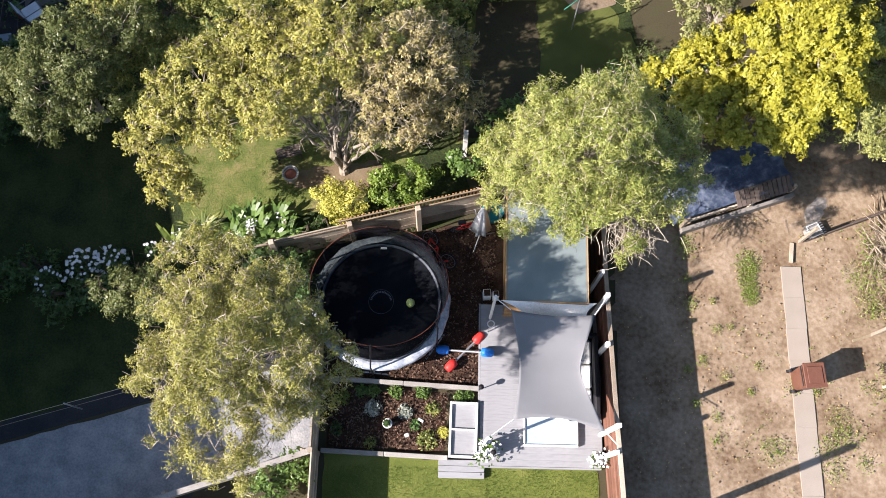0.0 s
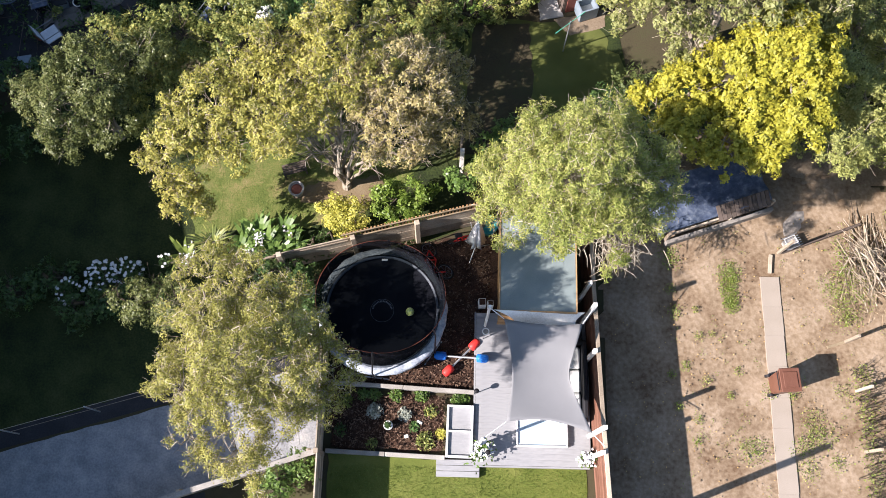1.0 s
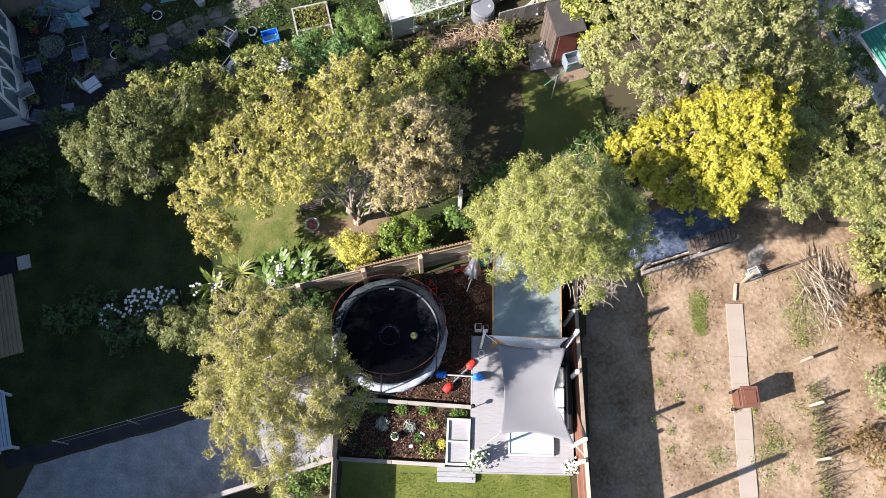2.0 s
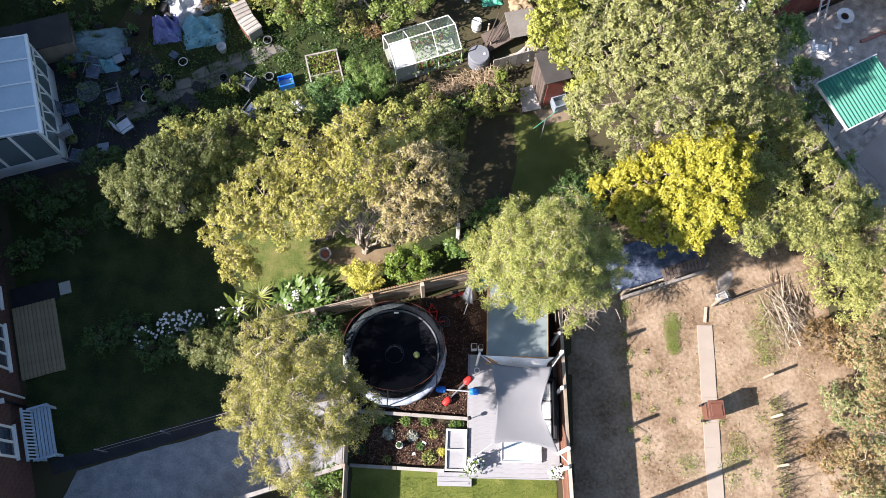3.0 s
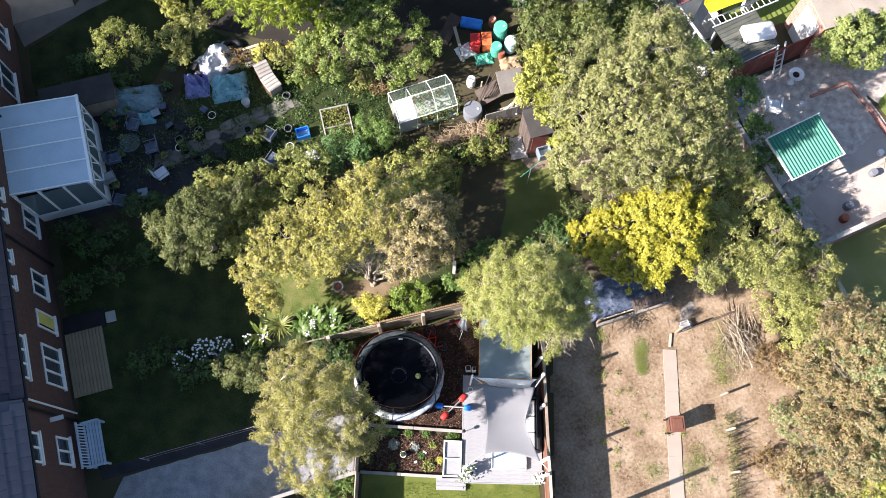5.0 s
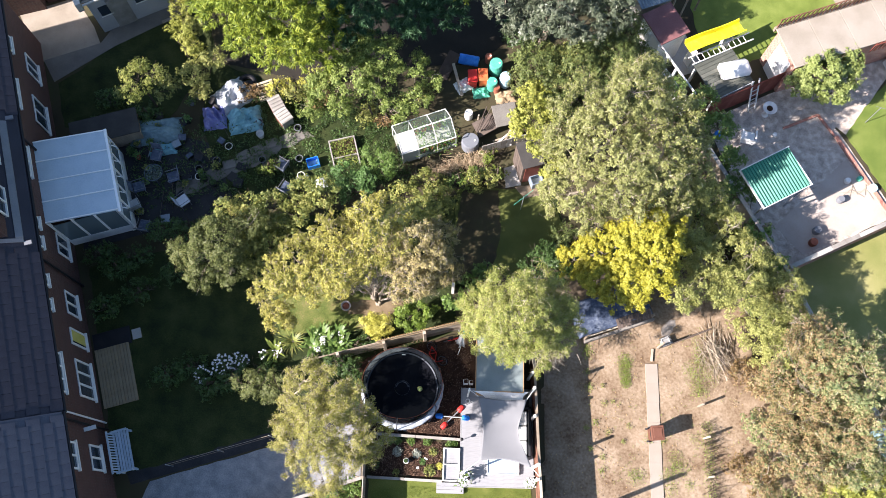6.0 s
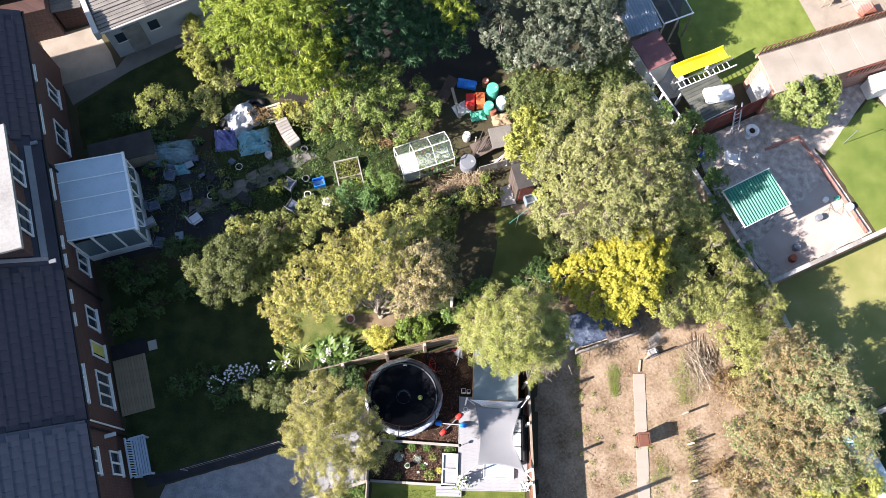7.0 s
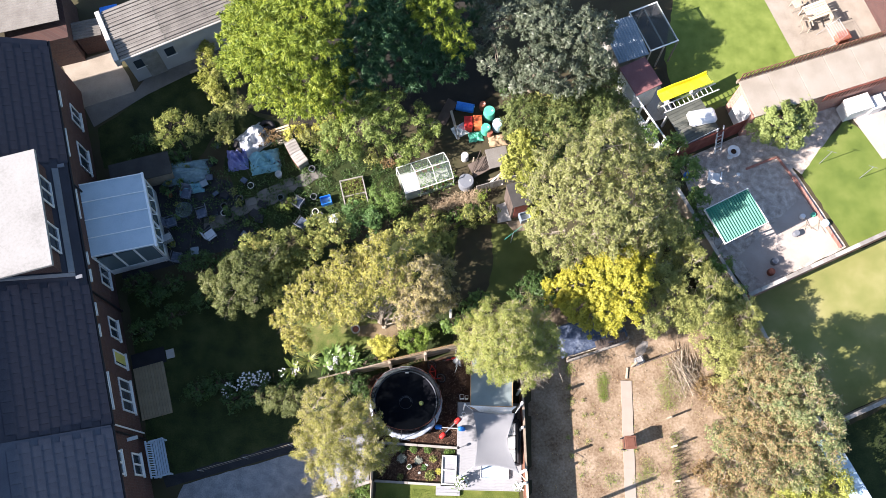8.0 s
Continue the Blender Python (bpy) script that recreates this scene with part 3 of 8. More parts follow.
        for _ in range(twigs):
            d = Vector(rng.normal(size=3))
            d.z = abs(d.z) * 0.8 + 0.05
            d.normalize()
            s = pts[-1].lerp(pts[-2], float(rng.uniform(0, 0.8)))
            e = Vector((x, y, z)) + d * r * float(rng.uniform(0.75, 1.08)) * reach
            b = s.lerp(e, 0.5) + Vector(rng.normal(size=3)) * 0.09
            tube(bm, [s, b, e], [twig_r * 1.6, twig_r, twig_r * 0.4], 4)
            for _ in range(2):
                g = b.lerp(e, float(rng.uniform(0.1, 0.8)))
                tube(bm, [g, g + (e - b) * 0.45 + Vector(rng.normal(size=3)) * 0.14], [twig_r * 0.7, twig_r * 0.3], 3)
    return bm


def plant(name, label, category, lobes, leaf, base=None, length=0.075, width=0.045, per_m2=900, seed=1, trunk_r=0.0, fork=1.0, twigs=5, gaps=0.35, clump=0.15, blades=11, droop=0.0, low=-0.35, frond=0.0, up=0.5, group="", bark="trunk", twig_r=0.012, reach=1.0, bare=0, bare_len=0.3, bare_mat="twig", ragged=0.32, loose=0.6):
    """A tree or shrub: trunk with limbs, and a crown of many small leaves, on the ground at its base."""
    rng = np.random.default_rng(seed)
    if base is None:
        base = (sum(l[0] for l in lobes) / len(lobes), sum(l[1] for l in lobes) / len(lobes))
    bx, by = base
    here = [(x - bx, y - by, z, r) for x, y, z, r in lobes]
    ob = thing(name, label, category, pose(bx, by, 0), group)
    bm = limbs(rng, bmesh.new(), (0, 0, 0), here, trunk_r or 0.05, fork, twigs, twig_r, reach)
    part("trunk" if trunk_r else "stem", bm, M[bark if trunk_r else "dark_twig"], ob)
    kinds = [leaf] if isinstance(leaf, str) else leaf[:2]
    for kind in kinds:
        mine = [l for l in here if len(kinds) == 1 or (l[0] + bx > leaf[2]) == (kind == leaf[1])]
        if frond:
            pts, outw = sprays(rng, mine, per_m2, frond, blades)
            part("crown", quads("crown", leaves_at(rng, pts, length, width, 0, None, up, outw * 2.6), F[kind]), None, ob)
            continue
        pts, outw = crown_points(rng, mine, per_m2 * LEAF_COUNT, clump, gaps, low, ragged, loose)
        keep = pts[:, 2] > 0.03
        pts, outw = pts[keep], outw[keep]
        part("crown", quads("crown", leaves_at(rng, pts, length * LEAF_SIZE, width * LEAF_SIZE, droop, outw, up, small=True), F[kind]), None, ob)
        if bare:
            tagged(part("brushwood", quads("brushwood", brush(rng, pts, outw, bare // len(kinds), bare_len, 0.011), M[bare_mat]), None, ob, "fine bare twigs"), kind="stuff")
    return ob

# ---- ground ----
bm = bmesh.new()
bm.faces.new([bm.verts.new((x, y, 0)) for x, y in ((-250, -250), (250, -250), (250, 250), (-250, 250))])
single("ground", bm, M["earth"], "dark earth between and beyond the gardens", "ground", kind="structure")


def rough_patch(name, outline, z, material, label, category, height, cell=0.12, seed=0):
    """Bare ground with low clods, cut to a slightly ragged outline."""
    xs, ys = [p[0] for p in outline], [p[1] for p in outline]
    bm, grid = bmesh.new(), {}

    def inside(x, y):
        hit = False
        for (ax, ay), (bx, by) in zip(outline, outline[1:] + outline[:1]):
            if (ay > y) != (by > y) and x < (bx - ax) * (y - ay) / (by - ay) + ax:
                hit = not hit
        return hit

    nx, ny = int((max(xs) - min(xs)) / cell) + 1, int((max(ys) - min(ys)) / cell) + 1
    for i in range(nx + 1):
        for j in range(ny + 1):
            x, y = min(xs) + i * cell, min(ys) + j * cell
            wx, wy = x + 0.15 * noise.noise(Vector((x * 2, y * 2, seed))), y + 0.15 * noise.noise(Vector((y * 2, x * 2, seed + 5)))
            if inside(wx, wy):
                h = noise.noise(Vector((x * 1.3, y * 1.3, seed))) * 0.6 + noise.noise(Vector((x * 6, y * 6, seed))) * 0.4
                grid[i, j] = bm.verts.new((x, y, z + height * (0.5 + 0.5 * h)))
    for (i, j), v in grid.items():
        if not all((i + p, j + q) in grid for p in (-1, 0, 1) for q in (-1, 0, 1)):
            v.co.z = z - 0.035
    for (i, j), v in grid.items():
        four = [grid.get(k) for k in ((i, j), (i + 1, j), (i + 1, j + 1), (i, j + 1))]
        if all(four):
            bm.faces.new(four)
    return single(name, bm, material, label, category, kind="structure", smooth=True)


rough_patch("soil", [(3.8, -6), (14.5, -6), (14.2, 2.2), (12.4, 5.2), (12.0, 8.2), (10.4, 8.8), (8.3, 8.8), (7.5, 8.5), (5.2, 8.0), (3.8, 7.4)], 0.006, M["soil"], "dry bare pale soil of a cleared vegetable plot", "soil", 0.05)
# Darker soil tone put where shade falls under the trees.
rough_patch("damp_soil", [(3.75, 7.0), (5.2, 7.6), (8.0, 8.0), (12.2, 8.3), (12.2, 9.4), (10.6, 10.2), (7.4, 10.2), (5.2, 9.4), (3.75, 7.8)], 0.0, M["damp_soil"], "soil toned darker to stand for shade under the trees", "soil", 0.05, 0.12, 21)
region("lawn_front", [(-2.55, -8), (3.45, -8), (3.45, 1.15), (-0.05, 1.28), (-2.55, 1.38)], 0.012, M["front_lawn"], "bright mown lawn beside the deck", "lawn", 0.02, 0.25, 1)
rough_patch("bark_floor", [(-2.65, 2.9), (0.95, 2.75), (0.95, 4.6), (3.4, 4.6), (3.4, 7.5), (1.0, 7.0), (-3.6, 5.75), (-2.8, 4.5)], 0.006, M["bark"], "dark bark mulch round the trampoline", "mulch", 0.05, 0.1, 3)
rough_patch("bed_soil", [(-2.6, 1.45), (0.2, 1.35), (0.2, 2.8), (-2.6, 2.95)], 0.02, M["bark"], "dark mulched soil of a flower bed", "flower bed", 0.08, 0.08, 4)
region("lawn_second", [(-11.9, 1.22), (-3.0, 3.92), (-3.0, 5.55), (0.6, 7.0), (0.4, 8.6), (4.9, 10.0), (4.6, 13.2), (-4.5, 11.8), (-14.0, 9.2)], 0.010, M["lawn"], "long lawn behind the terrace, its green darkened for shade", "lawn", 0.05, 0.3, 5)
region("lawn_dry", [(-6.3, 6.6), (-2.4, 7.0), (-1.2, 7.8), (-0.6, 8.8), (-2.0, 9.6), (-4.5, 10.2), (-6.4, 9.0)], 0.016, M["lit_dry_lawn"], "dry lawn under the spreading tree, lightened for sunlight", "lawn", 0.12, 0.25, 6)
rough_patch("bare_patch", [(-4.3, 7.8), (-3.2, 8.3), (-1.6, 8.45), (-0.9, 8.0), (-1.9, 7.45), (-3.4, 7.4)], 0.022, M["bare_earth"], "bare brown earth worn round the foot of the tree", "earth", 0.03, 0.1, 24)
region("gravel_yard", [(-10.6, 1.1), (-2.95, 3.45), (-2.85, 1.30), (-5.35, 0.50), (-11.5, -1.3)], 0.012, M["gravel"], "flat grey gravel yard", "gravel", 0.02, 0.3, 7)
region("gravel_yard_south", [(-11.5, -1.3), (-5.35, 0.44), (-4.2, -5.5), (-12.5, -7)], 0.010, M["shade_dark_slab"], "paved yard beyond the gravel, darkened for shade", "paving", 0.0)
region("border_path", [(-11.6, 1.55), (-3.0, 4.15), (-3.0, 3.5), (-11.3, 0.95)], 0.008, M["shade_dark_slab"], "strip of path beside the gravel, darkened for house shade", "path", 0.0)
region("lawn_top_left", [(-16.4, 17.2), (-14.4, 19.0), (-10.6, 21.2), (-9.9, 18.9), (-11.6, 15.6), (-15.9, 15.2)], 0.012, M["lawn"], "small lawn behind the terrace, its green darkened for shade", "lawn", 0.05, 0.3, 8)
region("concrete_pad", [(-18.6, 20.5), (-16.3, 21.4), (-15.3, 20.0), (-14.9, 19.15), (-17.2, 18.25), (-17.9, 19.3)], 0.014, M["tan_slab"], "pale concrete yard by the terrace end", "paving")
region("yard_path", [(-17.2, 18.3), (-14.9, 19.2), (-14.5, 19.9), (-10.5, 21.9), (-10.6, 21.3), (-14.3, 19.05), (-16.6, 17.3)], 0.018, M["worn_path"], "dark paved path along the outbuilding", "path", 0.0)
region("patio_pots", [(-14.3, 9.9), (-8.2, 11.9), (-8.6, 14.4), (-13.0, 15.4), (-15.2, 14.5)], 0.010, M["shade_dark_slab"], "stone patio crowded with pots, darkened for house shade", "patio")
region("allotment_ground", [(-8.6, 12.3), (-4.4, 12.6), (-1.9, 13.4), (-2.3, 16.0), (-6.0, 17.0), (-10.0, 18.5), (-10.3, 15.5)], 0.012, M["lawn"], "grass between vegetable beds, its green darkened for shade", "grass", 0.06, 0.3, 10)
region("garden_path_worn", [(-11.00, 12.39), (-10.86, 12.83), (-8.35, 14.04), (-5.89, 15.36), (-5.54, 15.10), (-8.07, 13.59)], 0.022, M["worn_path"], "worn stone path across the crowded garden", "path", 0.1, 0.25, 22)
region("glade", [(0.2, 8.8), (3.2, 9.4), (4.9, 11.2), (4.0, 12.9), (2.6, 13.0), (0.6, 12.9)], 0.017, M["sunfleck_lawn"], "lawn between the trees, lightened to stand for sun flecks", "lawn", 0.1, 0.25, 11)
# Earth-coloured patch painted where shade falls on the glade.
region("glade_bare", [(0.3, 8.9), (1.9, 9.3), (2.3, 10.8), (2.2, 12.9), (0.7, 12.8)], 0.026, M["earth"], "dark patch standing for shade on the glade lawn", "earth", 0.05, 0.25, 31)
region("slab_pad", [(2.42, 13.85), (3.0, 14.05), (3.15, 13.1), (2.5, 12.98)], 0.022, M["concrete"], "worn concrete slab before a small shed", "slab", 0.02, 0.2, 12)
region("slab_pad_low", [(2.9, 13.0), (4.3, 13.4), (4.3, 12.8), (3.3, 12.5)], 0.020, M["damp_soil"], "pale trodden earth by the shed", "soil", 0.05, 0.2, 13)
region("stony_yard", [(10.9, 16.2), (14.2, 17.75), (16.9, 18.6), (18.0, 19.2), (16.3, 16.0), (18.4, 12.2), (13.8, 9.95), (12.3, 12.2)], 0.014, M["stony"], "stony grey back yard", "yard", 0.02)
region("concrete_yard", [(13.4, 11.6), (16.6, 14.6), (18.2, 12.2), (14.4, 10.4)], 0.020, M["pink_slab"], "sunlit pale concrete in the yard", "paving")
region("lawn_far", [(10.6, 21.6), (11.5, 26.5), (15.6, 26.0), (17.3, 22.0), (13.4, 19.2), (11.2, 18.2)], 0.014, M["rich_lawn"], "bright mown lawn by the slide", "lawn", 0.04, 0.3, 14)
region("lawn_side", [(16.6, 15.9), (19.1, 18.6), (24, 14.5), (24, 13.8), (18.6, 12.2)], 0.014, M["green_lawn"], "bright lawn behind the low orange wall", "lawn", 0.04, 0.3, 15)
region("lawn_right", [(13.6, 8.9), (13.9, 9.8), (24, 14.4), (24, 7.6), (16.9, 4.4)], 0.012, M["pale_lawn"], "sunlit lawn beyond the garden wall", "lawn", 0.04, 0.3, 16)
region("lawn_right_low", [(16.9, 3.9), (24, 7.0), (24, -4), (19.5, -4)], 0.012, M["lawn"], "lawn beyond the painted wall, its green darkened for shade", "lawn", 0.04, 0.3, 17)
region("pale_patio", [(15.7, 25.2), (17.0, 21.9), (26, 25.0), (26, 29), (16, 29)], 0.016, M["tan_slab"], "tan paved patio", "patio")
region("path_far", [(16.3, 16.1), (18.0, 19.3), (21, 20.3), (24, 19.5), (24, 18), (19.2, 19.0), (16.7, 15.7)], 0.018, M["stony"], "stony path beside the lawn", "path", 0.03, 0.3, 18)
region("terrace_far", [(19.3, 18.9), (20.6, 16.6), (24, 17.5), (24, 20)], 0.02, M["pink_slab"], "pale paved terrace beside the lawn", "patio")
region("side_paving", [(8.65, 21.52), (9.86, 21.31), (10.99, 18.61), (9.91, 18.30)], 0.016, M["concrete"], "pale paving between the sheds and the platform", "paving", 0.05, 0.25, 23)
region("shadow_court", [(-9.6, 18.4), (-6.0, 17.6), (-3.4, 18.2), (-0.6, 18.5), (1.2, 18.6), (2.4, 19.6), (3.0, 25), (-9.6, 25)], 0.010, M["shade_earth"], "bare yard behind the orchard, earth darkened for shade", "yard")

rough_patch("ash_patch", [(8.4, 6.9), (8.9, 6.8), (9.35, 7.3), (9.3, 7.8), (8.75, 7.75), (8.45, 7.4)], 0.03, M["ash"], "pale ashes of an old bonfire on the soil", "ash", 0.03, 0.1, 19)

# path of square slabs across the soil
path = thing("garden_path", "narrow path of pale concrete slabs across the soil", "path", kind="structure")
slab_me = mesh_of(box(-0.235, -0.3695, 0, 0.235, 0.3695, 0.05, bevel=0.003), "slab", M["pale_path"])
for k in range(15):
    y = 5.50 - 0.74 * k
    part("slab", slab_me, None, path, m=pose(8.10 + 0.006 * math.sin(k * 2.3), y, 0.012, 0.3 * math.sin(k), 0.3 * math.cos(k * 1.7), 0.25 * math.sin(k * 1.3)))

# ---- trees and shrubs ----
oak = plant("tree", "spreading old tree with thinning olive and yellow autumn leaves", "tree", [(-6.13, 7.0, 1.7, 0.55), (-6.15, 7.83, 2.4, 0.8), (-5.24, 8.82, 3.0, 0.9), (-3.94, 9.55, 3.2, 1.0), (-3.68, 8.25, 3.4, 0.8), (-2.32, 9.35, 3.6, 1.0), (-0.91, 9.24, 3.4, 1.0), (-0.06, 8.97, 2.2, 0.7), (-1.11, 8.03, 3.2, 0.7), (-4.71, 7.87, 2.8, 0.6), (-2.38, 10.23, 3.5, 1.0), (-0.21, 10.19, 2.3, 0.6), (-0.61, 8.2, 1.9, 0.45), (-3.26, 8.91, 3.4, 0.8), (-1.36, 8.62, 3.3, 0.7), (-4.32, 8.47, 3.2, 0.85), (-2.92, 8.47, 3.5, 0.5), (-4.98, 8.13, 2.8, 0.65), (-1.82, 8.9, 3.6, 0.6), (-5.59, 8.24, 2.8, 0.7), (-0.67, 8.94, 3.0, 0.8)], ("oak", "oak_grey", -2.3), (-2.48, 8.02), 0.068, 0.045, 1050, 11, 0.11, 0.6, 8, 0.5, 0.14, low=-0.3, twig_r=0.008, reach=0.9, bare=9000, bare_len=0.3)
rng = np.random.default_rng(5)
for k in range(15):
    a, reach, rise = math.radians(10 + 11.5 * k + rng.uniform(-6, 6)), rng.uniform(0.7, 1.5), rng.uniform(1.9, 3.1)
    way, pts = Vector((0, 0, 0)), [Vector((0, 0, 0.15))]
    for f in (0.15, 0.3, 0.45, 0.6, 0.75, 0.9, 1.0):
        way = way * 0.5 + Vector(rng.normal(size=3)) * 0.1
        pts.append(Vector((reach * f * math.cos(a), reach * f * math.sin(a), 0.15 + rise * f ** 0.7)) + way)
    bm = tube(bmesh.new(), pts, [0.048, 0.042, 0.036, 0.031, 0.026, 0.02, 0.015, 0.009], 7)
    for q in range(12):
        p = pts[2 + q % 5].lerp(pts[3 + q % 5], float(rng.uniform(0, 1)))
        d = Vector((math.cos(a), math.sin(a), 0.5)) * 0.2 + Vector(rng.normal(size=3)) * 0.26
        mid = p + d * 0.5 + Vector(rng.normal(size=3)) * 0.06
        tube(bm, [p, mid, p + d], [0.014, 0.009, 0.004], 5)
        tube(bm, [mid, mid + d * 0.5 + Vector(rng.normal(size=3)) * 0.12], [0.007, 0.003], 4)
    part("limb", bm, M["trunk"], oak, "gnarled pale grey limb")
# The last four low lobes, hidden by the crown, are added to shade the tarpaulin.
willow = plant("tree", "round pale-green tree with fine narrow leaves beside the shed", "tree", [(1.42, 7.17, 3.2, 0.8), (2.09, 7.62, 4, 0.79), (3.15, 7.47, 4.6, 0.82), (2.22, 6.4, 4.9, 0.86), (3.19, 6.14, 5.4, 0.85), (1.17, 6.36, 2.7, 0.6), (4.04, 6.36, 4.9, 0.66), (4.04, 5.68, 5, 0.42), (2.98, 5.42, 5.6, 0.56), (2.08, 5.55, 4.8, 0.6), (3.51, 4.94, 4, 0.33), (2.56, 5.99, 5.6, 0.94), (2.22, 6.65, 5.5, 0.85), (2.77, 6.62, 5.6, 0.85), (1.73, 6.29, 5.1, 0.75), (3.65, 6.76, 5.2, 0.71), (2.65, 5.72, 5.4, 0.76), (2.42, 6.06, 6, 0.84), (3.4, 6.9, 3.2, 0.7), (3, 7.2, 2.8, 0.6), (2.7, 6.8, 3.5, 0.7), (4.3, 7.3, 2.7, 0.5)], "willow", (3.45, 7.30), 0.07, 0.022, 1700, 12, 0.13, 1.2, 6, 0.4, 0.14, droop=0.5, twig_r=0.008, reach=0.9, bare=6000, bare_len=0.28)
rng = np.random.default_rng(77)
bm = bmesh.new()
for k in range(150):
    p = Vector((3.85 + rng.normal() * 0.28, 5.85 + rng.normal() * 0.22, 2.35 + rng.normal() * 0.1))
    a = rng.normal(-1.5, 0.8)
    e = p + Vector((math.cos(a), math.sin(a), rng.normal() * 0.35 - 0.15)) * rng.uniform(0.15, 0.45)
    tube(bm, [p, p.lerp(e, 0.5) + Vector(rng.normal(size=3)) * 0.05, e], [0.009, 0.007, 0.003], 4)
tagged(part("bare_twig", bm, M["twig"], willow, "pale leafless twigs", m=pose(-3.45, -7.30, 0)), "pale leafless twigs", kind="stuff")
plant("tree", "bright yellow maple in autumn leaf", "tree", [(4.84, 9.24, 2.5, 0.59), (5.49, 9.32, 3, 0.74), (5.65, 8.35, 3.2, 0.72), (6.4, 9.52, 3.5, 0.84), (6.94, 9.82, 4.1, 0.84), (7.44, 9.42, 4.3, 0.84), (6.76, 8.77, 3.9, 0.83), (7.41, 8.44, 4.3, 0.73), (7.53, 8.04, 4.3, 0.53), (6.77, 7.93, 4, 0.62), (6.15, 7.92, 3.6, 0.62), (7.93, 9.03, 4.2, 0.55), (7.39, 10.26, 4.3, 0.55), (6.24, 7.43, 3.7, 0.47)], "yellow", (7.45, 8.9), 0.08, 0.06, 1500, 13, 0.12, 1.0, 3, 0.35, 0.14, reach=0.85, loose=0.4)
# Five low lobes unseen beneath the crown are added to shade the trampoline.
plant("tree", "feathery olive-green tree with bare grey twigs", "tree", [(-4.35, 4.21, 4.9, 0.6), (-3.46, 3.84, 5.2, 0.7), (-2.74, 3.27, 5.2, 0.7), (-4.3, 3.18, 5.4, 0.65), (-3.51, 2.74, 5.8, 0.84), (-2.79, 2.43, 5.6, 0.74), (-2.09, 2.6, 4.7, 0.6), (-4.69, 2.2, 5, 0.56), (-3.66, 1.95, 5.6, 0.65), (-4.55, 1.29, 4.8, 0.51), (-3.63, 1.11, 5, 0.56), (-2.87, 1.78, 4.9, 0.56), (-3.34, 0.78, 4.5, 0.42), (-2.28, 2.04, 4.5, 0.47), (-4.6, 3.4, 3, 0.6), (-5, 3.9, 3.2, 0.5), (-4, 3, 3.4, 0.6), (-5.1, 2.9, 3.2, 0.55), (-4.2, 3.9, 2.9, 0.5)], "feathery", (-4.51, 2.45), 0.052, 0.023, 2100, 14, 0.12, 1.6, 6, 0.6, 0.13, twig_r=0.008, reach=0.9, bare=8000, bare_len=0.22)
plant("shrub", "ivy-like dark shrub at the foot of the feathery tree", "shrub", [(-7.38, 4.64, 1.4, 0.28), (-6.86, 4.47, 1.6, 0.34), (-6.36, 4.31, 1.8, 0.36), (-5.91, 4.58, 2.0, 0.38), (-6.76, 4.81, 1.5, 0.28), (-5.86, 4.14, 1.8, 0.30)], "grey", None, 0.055, 0.035, 1500, 15)
plant("shrub", "dark ivy hanging over the fence", "shrub", [(-4.02, 5.56, 0.9, 0.40), (-3.39, 5.41, 0.8, 0.35), (-3.16, 4.89, 0.8, 0.35)], "dark", None, 0.07, 0.055, 900, 16)
plant("tree", "dense grey-green shrubby tree", "tree", [(-8.72, 9.06, 2.2, 0.80), (-8.03, 9.33, 2.2, 0.70), (-9.47, 9.19, 2.1, 0.65), (-8.36, 9.73, 2.5, 0.85), (-9.13, 8.44, 1.7, 0.55), (-7.79, 8.67, 1.9, 0.65), (-7.24, 10.41, 2.4, 0.60)], "grey", None, 0.062, 0.036, 1400, 17, 0.09, 0.7, gaps=0.2)
plant("hedge", "mixed garden hedge with yellowing leaves", "hedge", [(-8.24, 11.04, 1.9, 0.55), (-7.39, 11.19, 1.9, 0.61), (-6.54, 11.21, 1.9, 0.61), (-5.69, 11.00, 1.8, 0.61), (-4.77, 11.93, 1.8, 0.61), (-5.53, 12.07, 1.7, 0.50)], "hedge", None, 0.075, 0.05, 900, 18)
plant("hedge", "leafy hedge between the shrubby tree and the spreading tree", "hedge", [(-6.97, 10.68, 1.5, 0.55), (-6.65, 9.94, 1.4, 0.55), (-6.26, 10.90, 1.5, 0.50), (-7.08, 9.13, 1.2, 0.50), (-7.52, 10.16, 1.3, 0.50)], "hedge", None, 0.07, 0.045, 1000, 44)
plant("shrub", "blue-green rounded shrub beside the hedge", "shrub", [(-3.59, 12.25, 1.3, 0.50), (-3.10, 12.63, 1.4, 0.45), (-4.03, 13.11, 1.1, 0.40)], "bluegreen", None, 0.08, 0.045, 900, 19)
plant("shrub", "fresh green feathery shrub by the raised bed", "shrub", [(-2.39, 13.35, 1.3, 0.55), (-2.93, 13.85, 1.0, 0.40)], "fresh", None, 0.09, 0.03, 1100, 20)
plant("shrub", "row of low dark shrubs along the boundary", "shrub", [(-1.60, 12.21, 1.2, 0.50), (-0.74, 12.79, 1.1, 0.50), (-0.34, 11.84, 1.2, 0.55), (0.16, 12.18, 1.0, 0.40), (-0.83, 11.57, 1.2, 0.50), (1.16, 12.98, 0.7, 0.40), (1.93, 13.17, 0.6, 0.35)], "hedge", None, 0.08, 0.05, 800, 21)
